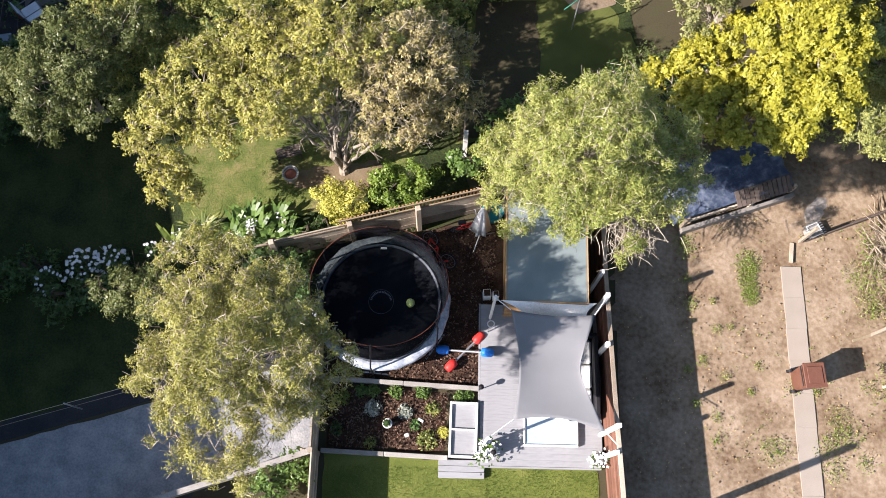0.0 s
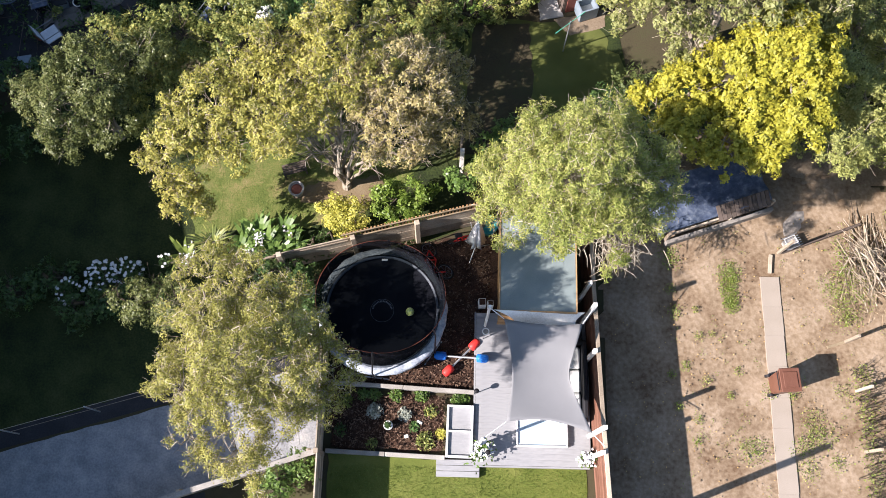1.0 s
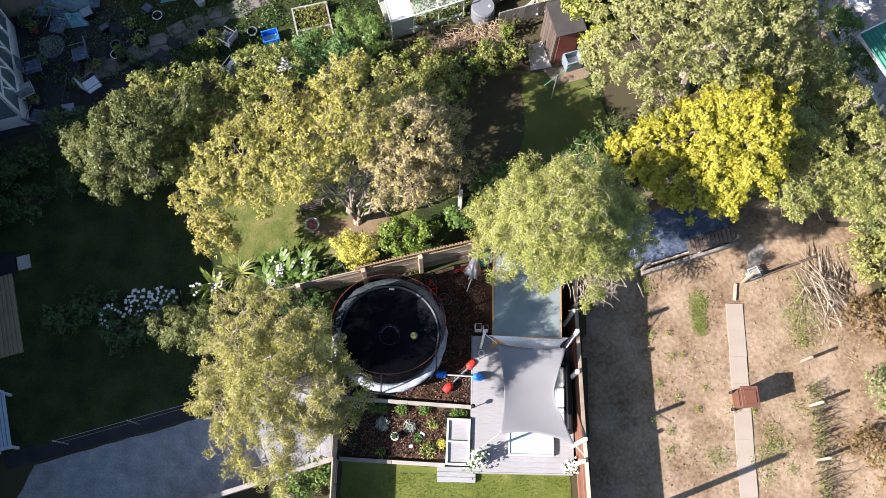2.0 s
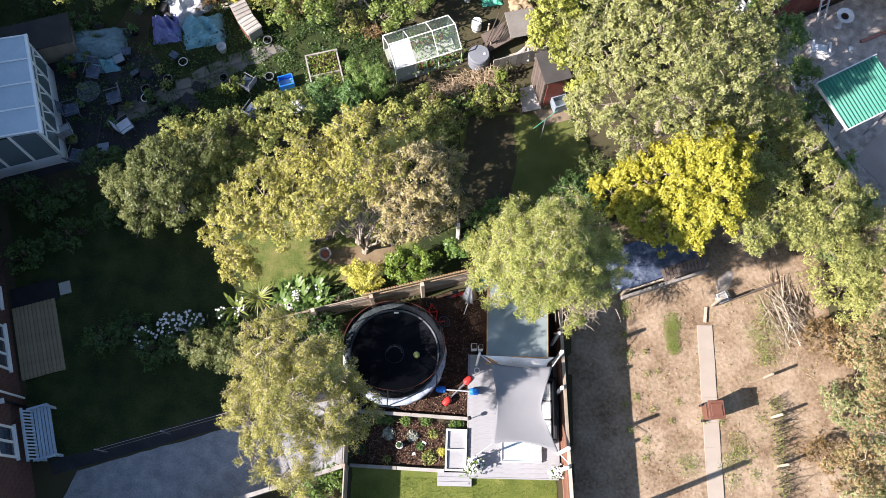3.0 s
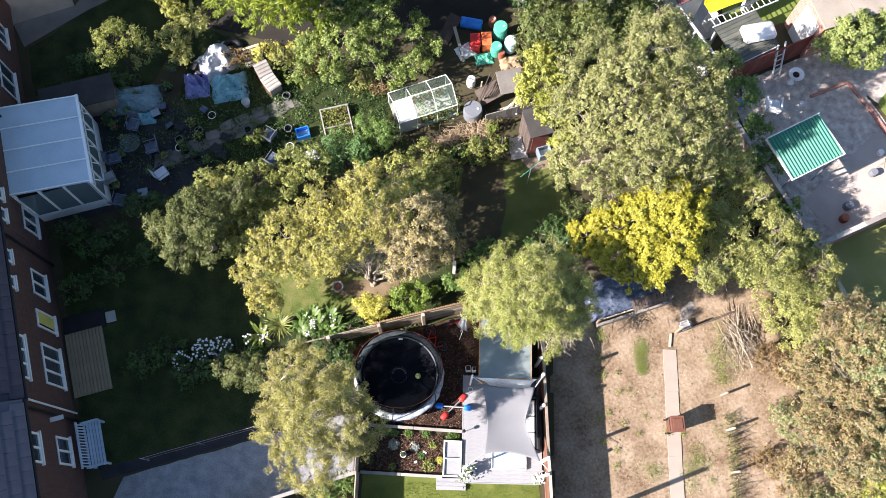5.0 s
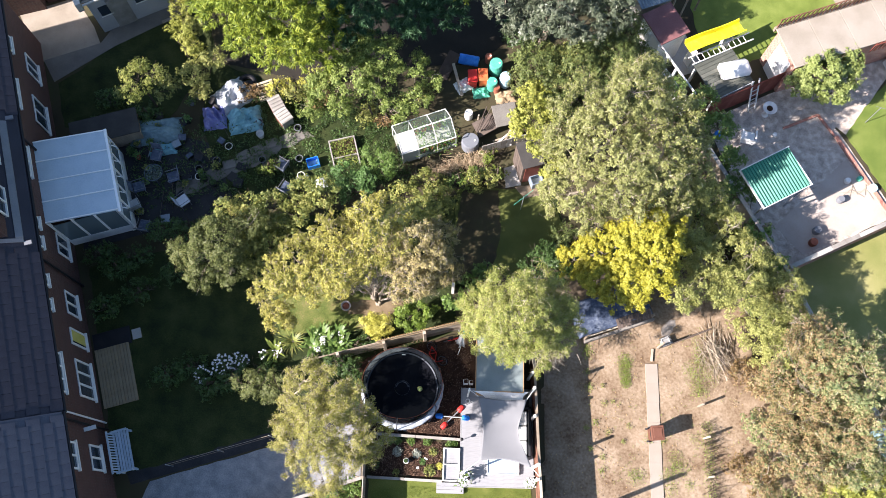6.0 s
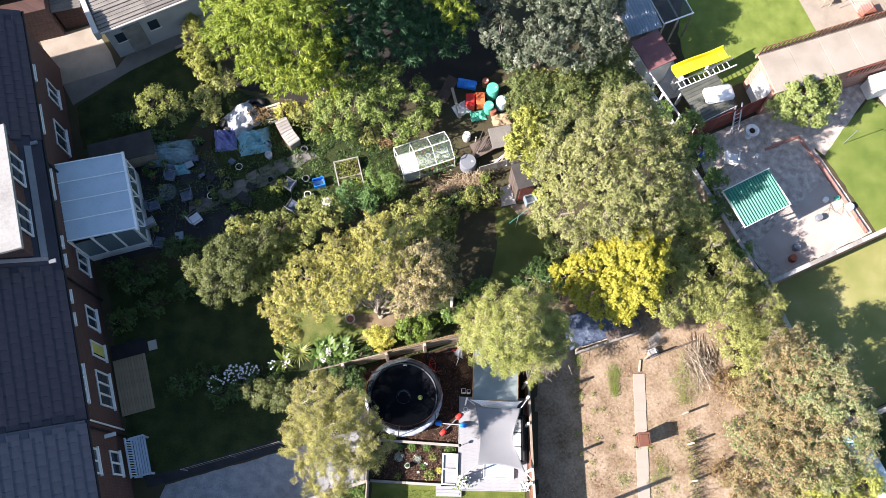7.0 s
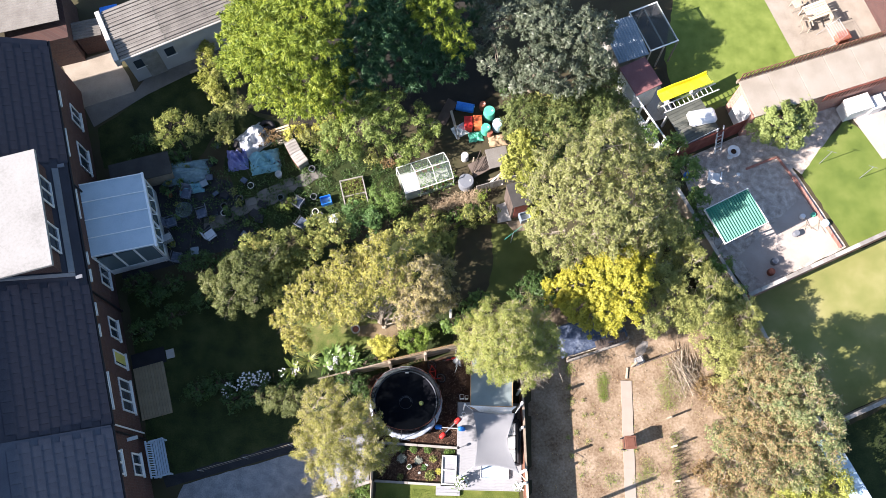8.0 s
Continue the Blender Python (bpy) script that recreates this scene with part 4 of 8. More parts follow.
plant("tree", "tall broad tree with grey-green leaves", "tree", [(6.37, 13.91, 7.0, 1.0), (4.8, 13.91, 5.8, 1.1), (7.71, 13.45, 5.8, 1.1), (5.58, 12.42, 6.3, 1.2), (7.42, 12.06, 5.8, 1.2), (4.23, 12.84, 4.8, 1.0), (8.74, 12.43, 4.6, 0.9), (4.92, 11.23, 4.6, 1.0), (6.69, 10.97, 4.8, 1.0), (4.1, 11.23, 3.8, 0.7), (5.54, 10.42, 3.4, 0.6), (7.25, 15.05, 5.6, 0.8), (5.77, 13.24, 6.6, 1.0), (8.9, 13.45, 4.2, 0.6), (7.97, 11.32, 4.2, 0.8), (6.08, 11.68, 5.8, 1.1), (6.94, 13.08, 6.2, 1.0), (5.13, 12.32, 5.6, 1.0)], "big", (7.0, 12.4), 0.09, 0.05, 800, 22, 0.2, 2.2, 6, 0.58, 0.15, twig_r=0.012, reach=0.9, bare=5000, bare_len=0.35)
plant("shrub", "lime-yellow shrub under the tall tree", "shrub", [(3.36, 15.07, 2.4, 0.75), (3.93, 13.92, 2.3, 0.55), (4.28, 12.86, 2.0, 0.50), (3.48, 16.06, 2.0, 0.55), (3.00, 14.98, 1.6, 0.50), (3.82, 14.76, 2.2, 0.60)], "lime", None, 0.10, 0.06, 750, 23)
plant("tree", "thicket of pale green saplings", "tree", [(9.66, 11.14, 2.6, 0.66), (8.93, 10.28, 3.1, 0.58), (9.5, 8.93, 3.3, 0.68), (11.08, 9.58, 2.8, 0.58), (10.65, 7.97, 3.4, 0.83), (12.58, 8.37, 2.2, 0.77), (11.64, 6.72, 3, 0.64), (8.32, 7.54, 3.9, 0.52), (9.93, 11.63, 3, 0.62), (9.05, 11.59, 3.4, 0.66), (10.56, 11.28, 2.6, 0.49), (10.36, 10.22, 3, 0.68), (11.55, 8.99, 2.4, 0.81), (9.96, 7.93, 3.4, 0.68), (9.26, 9.48, 3, 0.68), (12.33, 7.3, 2.6, 0.71), (8.95, 7.83, 3.7, 0.56), (11.82, 5.81, 3, 0.69)], "mixed", None, 0.062, 0.034, 1500, 24, 0.07, 0.7, 9, 0.48, 0.15, ragged=0.36)
plant("shrub", "dark green ivy over the garden wall", "ivy", [(12.06, 10.73, 1.6, 0.50), (12.58, 9.48, 1.6, 0.45), (11.41, 12.49, 1.7, 0.60), (10.80, 15.10, 1.8, 0.60), (10.36, 16.32, 1.8, 0.50), (9.24, 16.84, 1.8, 0.45), (11.25, 13.80, 1.7, 0.50)], "fresh", None, 0.085, 0.07, 700, 25)
# Low inner lobes are added to close the thicket's shadow on the lawn.
plant("shrub", "sprawling thicket of brambles with reddish leaves", "thicket", [(11.76, 5.03, 4.8, 1.0), (13.04, 4.77, 5.3, 1.05), (13.84, 4.3, 5.8, 0.89), (11.59, 3.59, 4.3, 0.89), (12.83, 3.14, 4.9, 1.05), (14.05, 2.75, 4.9, 0.84), (11.28, 4.55, 3.5, 0.63), (12.13, 1.93, 4.2, 0.89), (13.57, 1.86, 4.3, 0.84), (11.3, 2.38, 3.6, 0.68), (10.94, 1.35, 2.8, 0.52), (13.42, 5.33, 5.8, 0.59), (12.97, 5.35, 5.6, 0.69), (13.48, 4.44, 6.2, 0.89), (12.61, 5.17, 5.4, 0.89), (14.04, 3.4, 5.6, 0.89), (12.13, 4.39, 4.8, 0.89), (13.93, 5.62, 5.4, 0.49), (13.43, 4.64, 4.8, 0.99), (13.92, 3.98, 5.0, 0.89), (13.31, 5.6, 4.8, 0.69), (14.22, 5.16, 5.0, 0.59), (13.4, 5.1, 2.6, 1.0), (14.1, 4.0, 2.6, 1.0), (12.9, 3.7, 2.5, 1.0), (14.1, 2.6, 2.3, 0.9), (13.9, 5.9, 3.2, 0.8), (12.9, 6.3, 3.6, 0.75), (13.6, 6.5, 3.0, 0.7), (12.3, 5.9, 4.1, 0.7), (14.6, 5.6, 3.2, 0.6)], ("bramble_red", "bramble", 12.9), None, 0.08, 0.044, 900, 26, 0.07, 0.8, 6, 0.55, 0.15, twig_r=0.010, reach=0.95, bare=3000, bare_len=0.35, ragged=0.36)
plant("hedge", "golden-green clipped shrub by the wall", "shrub", [(15.03, 1.34, 1.9, 0.70), (15.95, 1.58, 1.9, 0.55), (14.17, 1.00, 1.7, 0.60)], "lime", None, 0.075, 0.045, 1000, 27)
plant("conifer", "huge conifer with drooping tufts of bright yellow-green needles", "tree", [(-7.43, 19.38, 7.4, 1.4), (-5.88, 17.8, 8.4, 1.4), (-7.9, 18.06, 5.2, 1.2), (-6.27, 17.12, 5.6, 1.3), (-4.95, 17.19, 4.0, 0.9), (-8.53, 19.41, 5.6, 1.0), (-6.74, 20.12, 9.0, 1.9), (-5.03, 19.17, 9.0, 1.5), (-7.54, 17.48, 3.8, 0.9), (-5.19, 17.65, 7.0, 1.2), (-6.99, 17.6, 7.0, 1.2), (-9.21, 19.19, 3.6, 0.7), (-6.81, 17.17, 3.4, 0.7), (-5.78, 17.17, 3.2, 0.7), (-7.87, 18.8, 6.2, 1.1), (-6.75, 18.76, 4.5, 1.4), (-7.68, 19.53, 5.0, 1.6), (-6.15, 17.91, 3.6, 1.0), (-4.88, 18.44, 4.2, 0.9), (-4.75, 17.5, 2.6, 0.6)], "conifer", (-6.6, 22.5), 0.19, 0.036, 12.0, 28, 0.3, 2.5, 1, 0.35, 0.2, 40, bark="dark_twig", frond=0.40, up=1.0)
plant("conifer", "dense conifer with its neighbour's shade put into the green", "tree", [(-3.51, 19.62, 6.8, 1.40), (-2.18, 20.30, 6.2, 1.40), (-3.40, 18.96, 4.8, 1.20), (-1.14, 19.95, 4.6, 1.00), (-2.15, 21.23, 7.6, 1.80), (-3.74, 18.46, 3.2, 0.90), (-2.13, 19.26, 3.6, 0.90), (-2.41, 19.38, 5.5, 1.20), (-4.34, 18.56, 3.5, 0.90), (-0.78, 19.77, 3.0, 0.70), (0.70, 22.13, 3.0, 0.90), (-1.5, 18.9, 3.0, 0.8), (-0.2, 19.3, 2.8, 0.8), (0.4, 20.0, 3.4, 0.8)], "conifer_dark", (-2.6, 23.5), 0.24, 0.036, 11.0, 29, 0.2, 2.5, 1, 0.3, 0.2, 44, bark="dark_twig", frond=0.38, up=1.0)
plant("conifer", "bright-tipped conifer rising behind the dark yard", "tree", [(-0.64, 19.94, 6.4, 0.90), (0.19, 19.64, 5.4, 0.70), (-0.77, 20.61, 7.4, 1.20), (0.58, 19.43, 4.4, 0.50)], "conifer", (-0.6, 24.6), 0.19, 0.034, 14.0, 41, 0.15, 2.5, 1, 0.3, 0.2, 34, bark="dark_twig", frond=0.38, up=1.0)
plant("tree", "evergreen tree with leathery grey leaves", "tree", [(2.39, 20.88, 4.6, 1.10), (4.09, 20.52, 4.8, 1.15), (5.82, 20.14, 4.6, 1.10), (2.07, 19.01, 4.0, 0.75), (4.11, 18.56, 4.4, 1.10), (6.26, 19.11, 4.0, 0.95), (3.63, 21.76, 4.6, 1.10), (3.21, 18.43, 3.6, 0.80), (1.47, 20.05, 3.6, 0.70), (5.13, 18.26, 4.0, 0.90), (6.67, 20.80, 4.0, 0.80)], "holm", None, 0.15, 0.05, 520, 30, 0.15, 1.8, 4, 0.3, 0.17)
plant("shrub", "dark evergreen shrubs under the grey tree", "shrub", [(3.52, 17.28, 2.9, 0.85), (5.03, 17.23, 2.8, 0.90), (6.85, 17.70, 2.5, 0.80), (7.86, 18.02, 1.9, 0.60), (5.86, 16.58, 2.2, 0.70), (4.36, 16.49, 2.0, 0.70), (8.22, 16.82, 1.8, 0.60), (7.12, 18.78, 2.6, 0.70)], "shrub", None, 0.09, 0.05, 750, 31)
plant("tree", "small orchard tree with sparse green leaves", "tree", [(-5.03, 16.48, 1.8, 0.55), (-3.73, 16.79, 2.4, 0.77), (-2.48, 17.45, 2.8, 0.77), (-2.72, 16.5, 2.2, 0.72), (-1.36, 17.18, 2, 0.55), (-5.55, 15.82, 1.4, 0.44), (-4.25, 15.76, 1.6, 0.5), (-3.56, 18.47, 2.4, 0.55), (-0.59, 17.06, 1.4, 0.39), (-2.22, 15.67, 1.3, 0.5), (-1.21, 16.16, 1.5, 0.5), (-3.38, 18.08, 3.2, 0.4), (-3.21, 17.54, 3, 0.55), (-3.8, 17.5, 2.8, 0.5), (-2.78, 17.38, 2.6, 0.55), (-3.41, 16.62, 2.8, 0.6)], "orchard", None, 0.075, 0.05, 1000, 32, 0.08, 0.7, 4, 0.48, 0.16, reach=0.9)
plant("shrub", "small feathery bush on the lawn", "shrub", [(-12.26, 16.34, 2.3, 0.66), (-11.69, 16.68, 2.2, 0.50), (-12.51, 15.88, 2.1, 0.44)], "willow", None, 0.08, 0.025, 700, 33, twigs=10, gaps=0.4)
# Bright shrub added in place of a sunlit strip of lawn.
plant("shrub", "yellow-green shrub standing in for a sunlit edge of lawn", "shrub", [(-11.35, 20.33, 1.0, 0.50), (-11.06, 19.30, 1.0, 0.50), (-10.68, 18.63, 0.9, 0.45), (-11.58, 20.98, 0.9, 0.40)], "lime", None, 0.08, 0.04, 900, 43)
plant("hedge", "rough hedge of grey-green shrubs", "hedge", [(-11.55, 16.63, 0.8, 0.45), (-10.39, 17.28, 1.0, 0.55), (-9.81, 18.02, 1.0, 0.50), (-10.79, 19.56, 0.8, 0.50), (-10.12, 16.67, 0.8, 0.40)], "mixed", None, 0.085, 0.05, 700, 34)
plant("shrub", "fig-like shrub with large pale green leaves", "shrub", [(15.15, 17.50, 2.2, 0.80), (14.27, 17.02, 1.7, 0.57), (16.33, 17.96, 1.9, 0.57), (15.62, 16.86, 1.5, 0.52), (15.03, 18.16, 2.0, 0.50), (14.63, 17.49, 1.9, 0.55), (15.88, 17.25, 1.9, 0.60)], "fig", None, 0.10, 0.075, 900, 35)
plant("shrub", "golden variegated shrub behind the fence", "shrub", [(-2.60, 7.05, 0.8, 0.35), (-2.20, 6.97, 0.8, 0.38), (-2.40, 6.75, 0.7, 0.32)], "golden", None, 0.05, 0.035, 2200, 36)
plant("shrub", "glossy green shrub with broad leaves", "shrub", [(-1.24, 7.33, 0.9, 0.40), (-0.66, 7.48, 0.9, 0.38), (-0.97, 7.02, 0.8, 0.38)], "glossy", None, 0.075, 0.045, 1500, 37)
plant("shrub", "leafy green shrub beside a white post", "shrub", [(1.20, 8.63, 1.4, 0.45), (1.68, 9.04, 1.3, 0.40), (0.49, 7.98, 0.9, 0.35)], "fresh", None, 0.10, 0.06, 700, 38)
plant("shrub", "dark glossy holly bush between the trees", "shrub", [(3.87, 9.83, 1.4, 0.50), (4.36, 9.11, 1.3, 0.50), (3.40, 9.36, 1.2, 0.40)], "dark", None, 0.08, 0.05, 800, 39)
plant("shrub", "low leafy plants behind the timber edging", "shrub", [(-3.58, 0.75, 0.5, 0.40), (-3.11, 0.94, 0.5, 0.35), (-3.80, 0.51, 0.5, 0.35)], "fresh", None, 0.10, 0.05, 600, 40)

# undergrowth that closes the ground between the trees
UNDER = [(4.4, 9.6, "dark"), (5.2, 10.4, "shrub"), (6.0, 9.9, "dark"), (8.3, 10.2, "shrub"), (9.2, 9.3, "mixed"), (9.8, 10.6, "shrub"), (10.8, 11.6, "dark"), (9.6, 12.4, "shrub"), (10.6, 13.4, "shrub"), (9.9, 14.4, "dark"), (10.3, 15.5, "shrub"), (8.8, 16.0, "shrub"), (8.4, 16.9, "dark"), (7.2, 16.6, "shrub"), (6.0, 16.2, "shrub"), (4.9, 15.6, "dark"), (4.2, 16.6, "shrub"), (3.3, 17.2, "grey"), (5.3, 17.6, "dark"), (4.3, 14.6, "shrub"), (7.5, 18.2, "shrub"), (8.3, 17.4, "dark"), (6.6, 19.0, "dark"), (3.0, 19.6, "dark"), (7.0, 21.0, "dark"), (5.0, 22.0, "grey"), (11.6, 9.0, "mixed"), (12.3, 8.2, "shrub"), (11.9, 10.4, "shrub"), (12.4, 9.3, "dark"), (13.3, 6.6, "bramble"), (12.0, 6.8, "mixed"), (14.2, 5.4, "bramble"), (13.0, 4.6, "bramble"), (14.9, 3.6, "bramble"), (12.2, 3.2, "bramble"), (13.4, 2.0, "bramble"), (11.6, 1.6, "rust"), (12.6, 0.6, "bramble"), (14.4, 0.8, "lime"), (15.6, 2.2, "bramble"), (11.9, 5.2, "rust"), (7.6, 19.4, "shrub"), (7.6, 18.8, "fresh"), (8.1, 17.9, "fresh"), (5.8, 18.6, "mixed"), (4.6, 18.4, "mixed"), (3.6, 18.2, "shrub"), (6.9, 17.6, "mixed"), (4.0, 15.4, "mixed"), (5.4, 16.6, "shrub")]
for k, (x, y, lf) in enumerate(UNDER):
    plant("shrub", "tangled undergrowth between the trees" if lf != "bramble" else "low bramble tangle beside the plot", "shrub", [(x, y, 0.7, 0.6), (x + 0.45, y + 0.3, 0.6, 0.5), (x - 0.4, y + 0.35, 0.5, 0.5)], lf, None, 0.085, 0.05, 420, 1000 + k, group="undergrowth")

# ---- the terrace of houses ----
WALL_X, EAVE_Z, RIDGE_X, RIDGE_Z = -11.1, 4.6, -15.4, 7.6


def window(parent, y0, y1, z0, z1, x, panes=2, blind=False):
    """A white framed window standing proud of the wall, with sill and panes."""
    w = part("window", box(x - 0.02, y0, z0, x + 0.015, y1, z1), M["pane"], parent)
    t = 0.07
    bm = bmesh.new()
    box(x + 0.0, y0, z1 - t, x + 0.05, y1, z1, bm)
    box(x + 0.0, y0, z0, x + 0.05, y1, z0 + t, bm)
    for k in range(panes + 1):
        y = y0 + (y1 - y0 - t) * k / panes
        box(x + 0.002, y, z0 + t, x + 0.048, y + t, z1 - t, bm)
    part("frame", bm, M["white"], w)
    part("sill", box(x, y0 - 0.06, z0 - 0.07, x + 0.1, y1 + 0.06, z0 - 0.003, bevel=0.01), M["white"], w)
    if blind:
        part("blind", box(x + 0.017, y0 + 0.25 * (y1 - y0), z0 + t, x + 0.03, y1 - t, z1 - t), M["blind"], w, "drawn yellow blind")
    return w


def roof_slope(bm, y0, y1, x_e, z_e, x_r, z_r, t=0.12):
    vs = []
    for y in (y0, y1):
        for x, z in ((x_e, z_e), (x_r, z_r), (x_r, z_r - t), (x_e, z_e - t)):
            vs.append(bm.verts.new((x, y, z)))
    for f in ((0, 1, 5, 4), (1, 2, 6, 5), (2, 3, 7, 6), (3, 0, 4, 7), (0, 3, 2, 1), (4, 5, 6, 7)):
        bm.faces.new([vs[i] for i in f])
    return bm


def house(y0, y1, slate, label, lift, windows):
    ob = thing("house", label, "house", HOUSE, "terrace of houses")
    part("wall", box(-20.0, y0 + 0.004, -0.05, WALL_X, y1 - 0.004, EAVE_Z + lift), M["brick"], ob)
    for y in (y0 + 0.004, y1 - 0.204):
        bm = bmesh.new()
        vs = [bm.verts.new(p) for yy in (y, y + 0.2) for p in ((WALL_X, yy, EAVE_Z + lift), (RIDGE_X, yy, RIDGE_Z + lift - 0.15), (-20.0, yy, EAVE_Z + lift))]
        for f in ((0, 1, 2), (5, 4, 3), (0, 3, 4, 1), (1, 4, 5, 2), (2, 5, 3, 0)):
            bm.faces.new([vs[i] for i in f])
        part("gable", bm, M["brick"], ob)
    roof = part("roof", roof_slope(roof_slope(bmesh.new(), y0, y1, WALL_X + 0.28, EAVE_Z + lift, RIDGE_X, RIDGE_Z + lift), y0, y1, -20.2, EAVE_Z + lift, RIDGE_X, RIDGE_Z + lift), slate, ob, "dark slate roof")
    part("ridge", rod((RIDGE_X, y0, RIDGE_Z + lift), (RIDGE_X, y1, RIDGE_Z + lift), 0.11), M["lead"], roof)
    part("gutter", rod((WALL_X + 0.33, y0, EAVE_Z + lift - 0.1), (WALL_X + 0.33, y1, EAVE_Z + lift - 0.1), 0.05), M["black"], ob)
    for w in windows:
        window(ob, *w[:4], WALL_X, *w[4:])
    return ob, roof


# ground-floor windows and the upper ones just below the eaves
near_house, near_roof = house(-9.0, 6.5, M["slate_pale"], "brick terrace house with blue-grey slate roof", 0.12,
    [(4.8, 5.73, 0.95, 2.02, 2), (4.75, 5.7, 3.3, 4.3, 2), (2.0, 2.9, 1.0, 2.1, 2), (1.5, 2.6, 3.2, 4.3, 2), (-1.5, -0.2, 1.0, 2.1, 2), (-1.6, -0.2, 3.2, 4.3, 2)])
mid_house, mid_roof = house(6.5, 12.6, M["slate"], "brick terrace house with dark slate roof and white windows", 0.0,
    [(7.46, 8.87, 0.62, 2.06, 3), (7.38, 8.82, 3.36, 4.3, 3), (9.43, 10.07, 0.62, 2.06, 1, True), (10.63, 11.54, 0.88, 2.0, 2), (10.37, 10.8, 3.42, 4.3, 1), (11.27, 11.72, 3.42, 4.3, 1)])
far_house, far_roof = house(12.6, 23.4, M["slate"], "brick terrace house with a flat-roofed dormer", 0.0,
    [(13.04, 13.9, 0.82, 1.95, 2), (12.75, 13.2, 3.36, 4.3, 1), (13.5, 13.95, 3.4, 4.3, 1), (15.56, 16.81, 3.44, 4.3, 2), (18.58, 19.8, 0.81, 2.06, 2), (18.45, 19.7, 3.46, 4.3, 2), (20.83, 21.7, 0.95, 2.12, 2), (20.9, 21.6, 3.4, 4.3, 1)])

# slates that the camera passes nearest, in courses; the rest of the slope keeps the plain skin
slope_len = math.hypot(RIDGE_X - WALL_X - 0.28, RIDGE_Z - EAVE_Z)
tilt = math.degrees(math.atan2(RIDGE_Z - EAVE_Z, -(RIDGE_X - WALL_X - 0.28)))


def slate_rows(parent, y0, y1, courses, lift, material):
    me = mesh_of(box(-0.2, -0.195, 0.004, 0.2, 0.195, 0.022), "slate", material)
    n = 0
    for c in range(courses):
        s = 0.16 + 0.36 * c
        y = y0 + 0.2 + (0.2 if c % 2 else 0.0)
        while y < y1 - 0.2 and n < 300:
            a = s / slope_len
            x, z = WALL_X + 0.28 + a * (RIDGE_X - WALL_X - 0.28), EAVE_Z + lift + a * (RIDGE_Z - EAVE_Z)
            part("slate", me, None, parent, m=pose(x, y, z + 0.012, 0, tilt - 0.7, random.uniform(-0.5, 0.5)))
            y += 0.4
            n += 1


# flat-roofed dormer over the far house
dormer = part("dormer", box(-15.2, 12.75, 4.9, -11.55, 17.25, 6.45), M["brick"], far_house, "brick dormer with white windows")
part("roof", box(-15.6, 12.55, 6.45, -11.3, 17.4, 6.62, bevel=0.02), M["flat_roof"], dormer, "flat pale felt roof")
for y in (13.5, 15.5):
    bm = box(-11.54, y, 5.05, -11.5, y + 1.1, 6.15)
    pane = part("window", bm, M["pane"], dormer)
for y in (13.5, 15.5):
    bm = bmesh.new()
    for yy in (y, y + 0.52, y + 1.04):
        box(-11.52, yy, 5.07, -11.46, yy + 0.07, 6.1, bm)
    box(-11.522, y, 6.1, -11.462, y + 1.11, 6.17, bm)
    box(-11.522, y, 5.0, -11.44, y + 1.11, 5.07, bm)
    part("window_frame", bm, M["white"], dormer)
for y in (12.55, 17.42):
    part("flashing", box(-12.9, y - 0.12, 4.75, -10.9, y + 0.02, 4.82, m=Matrix.Translation((0, 0, 0))), M["lead"], far_house)
for y0, y1 in ((17.0, 17.1), (12.2, 12.3), (6.42, 6.5)):
    part("downpipe", rod((WALL_X + 0.08, y0, 0), (WALL_X + 0.08, y0, EAVE_Z - 0.1), 0.045), M["black"], far_house if y0 > 13 else mid_house)
part("downpipe", rod((WALL_X + 0.07, 6.69, 0.0), (WALL_X + 0.07, 6.69, EAVE_Z - 0.1), 0.035), M["white"], mid_house, "white plastic downpipe")
part("canopy", box(WALL_X, 6.16, 2.15, WALL_X + 0.42, 6.3, 2.2), M["white"], near_house, "narrow white door canopy")
slope = (RIDGE_Z - EAVE_Z) / (WALL_X + 0.28 - RIDGE_X)
for u0, u1, v0, v1 in ((-11.34, -11.14, 12.7, 17.25), (-15.3, -11.14, 12.54, 12.68)):
    z0, z1 = (EAVE_Z + slope * (WALL_X + 0.28 - u) for u in (u0, u1))
    part("flashing", roof_slope(bmesh.new(), v0, v1, u1, z1 + 0.05, u0, z0 + 0.05, 0.04), M["lead"], far_house, "dull blue-grey lead flashing")

# ---- conservatory ----
cons = thing("conservatory", "white lean-to conservatory with a panelled roof tinted for sky reflection", "conservatory", HOUSE)
CX0, CX1, CY0, CY1 = WALL_X + 0.01, -8.55, 13.95, 17.35
bm = bmesh.new()
vs = [bm.verts.new(p) for p in ((CX0, CY0, 2.75), (CX1, CY0, 2.35), (CX1, CY1, 2.35), (CX0, CY1, 2.75), (CX0, CY0, 2.7), (CX1, CY0, 2.3), (CX1, CY1, 2.3), (CX0, CY1, 2.7))]
for f in ((0, 1, 2, 3), (7, 6, 5, 4), (0, 4, 5, 1), (1, 5, 6, 2), (2, 6, 7, 3), (3, 7, 4, 0)):
    bm.faces.new([vs[i] for i in f])
croof = part("roof", bm, M["cons_roof"], cons, "polycarbonate roof tinted blue for the sky's reflection")
for k in range(5):
    y = CY0 + 0.03 + (CY1 - CY0 - 0.06) * k / 4
    part("glazing_bar", rod((CX0, y, 2.775), (CX1 + 0.03, y, 2.375), 0.025), M["upvc"], croof)
part("gutter", box(CX1, CY0 - 0.05, 2.22, CX1 + 0.1, CY1 + 0.05, 2.32), M["upvc"], cons)
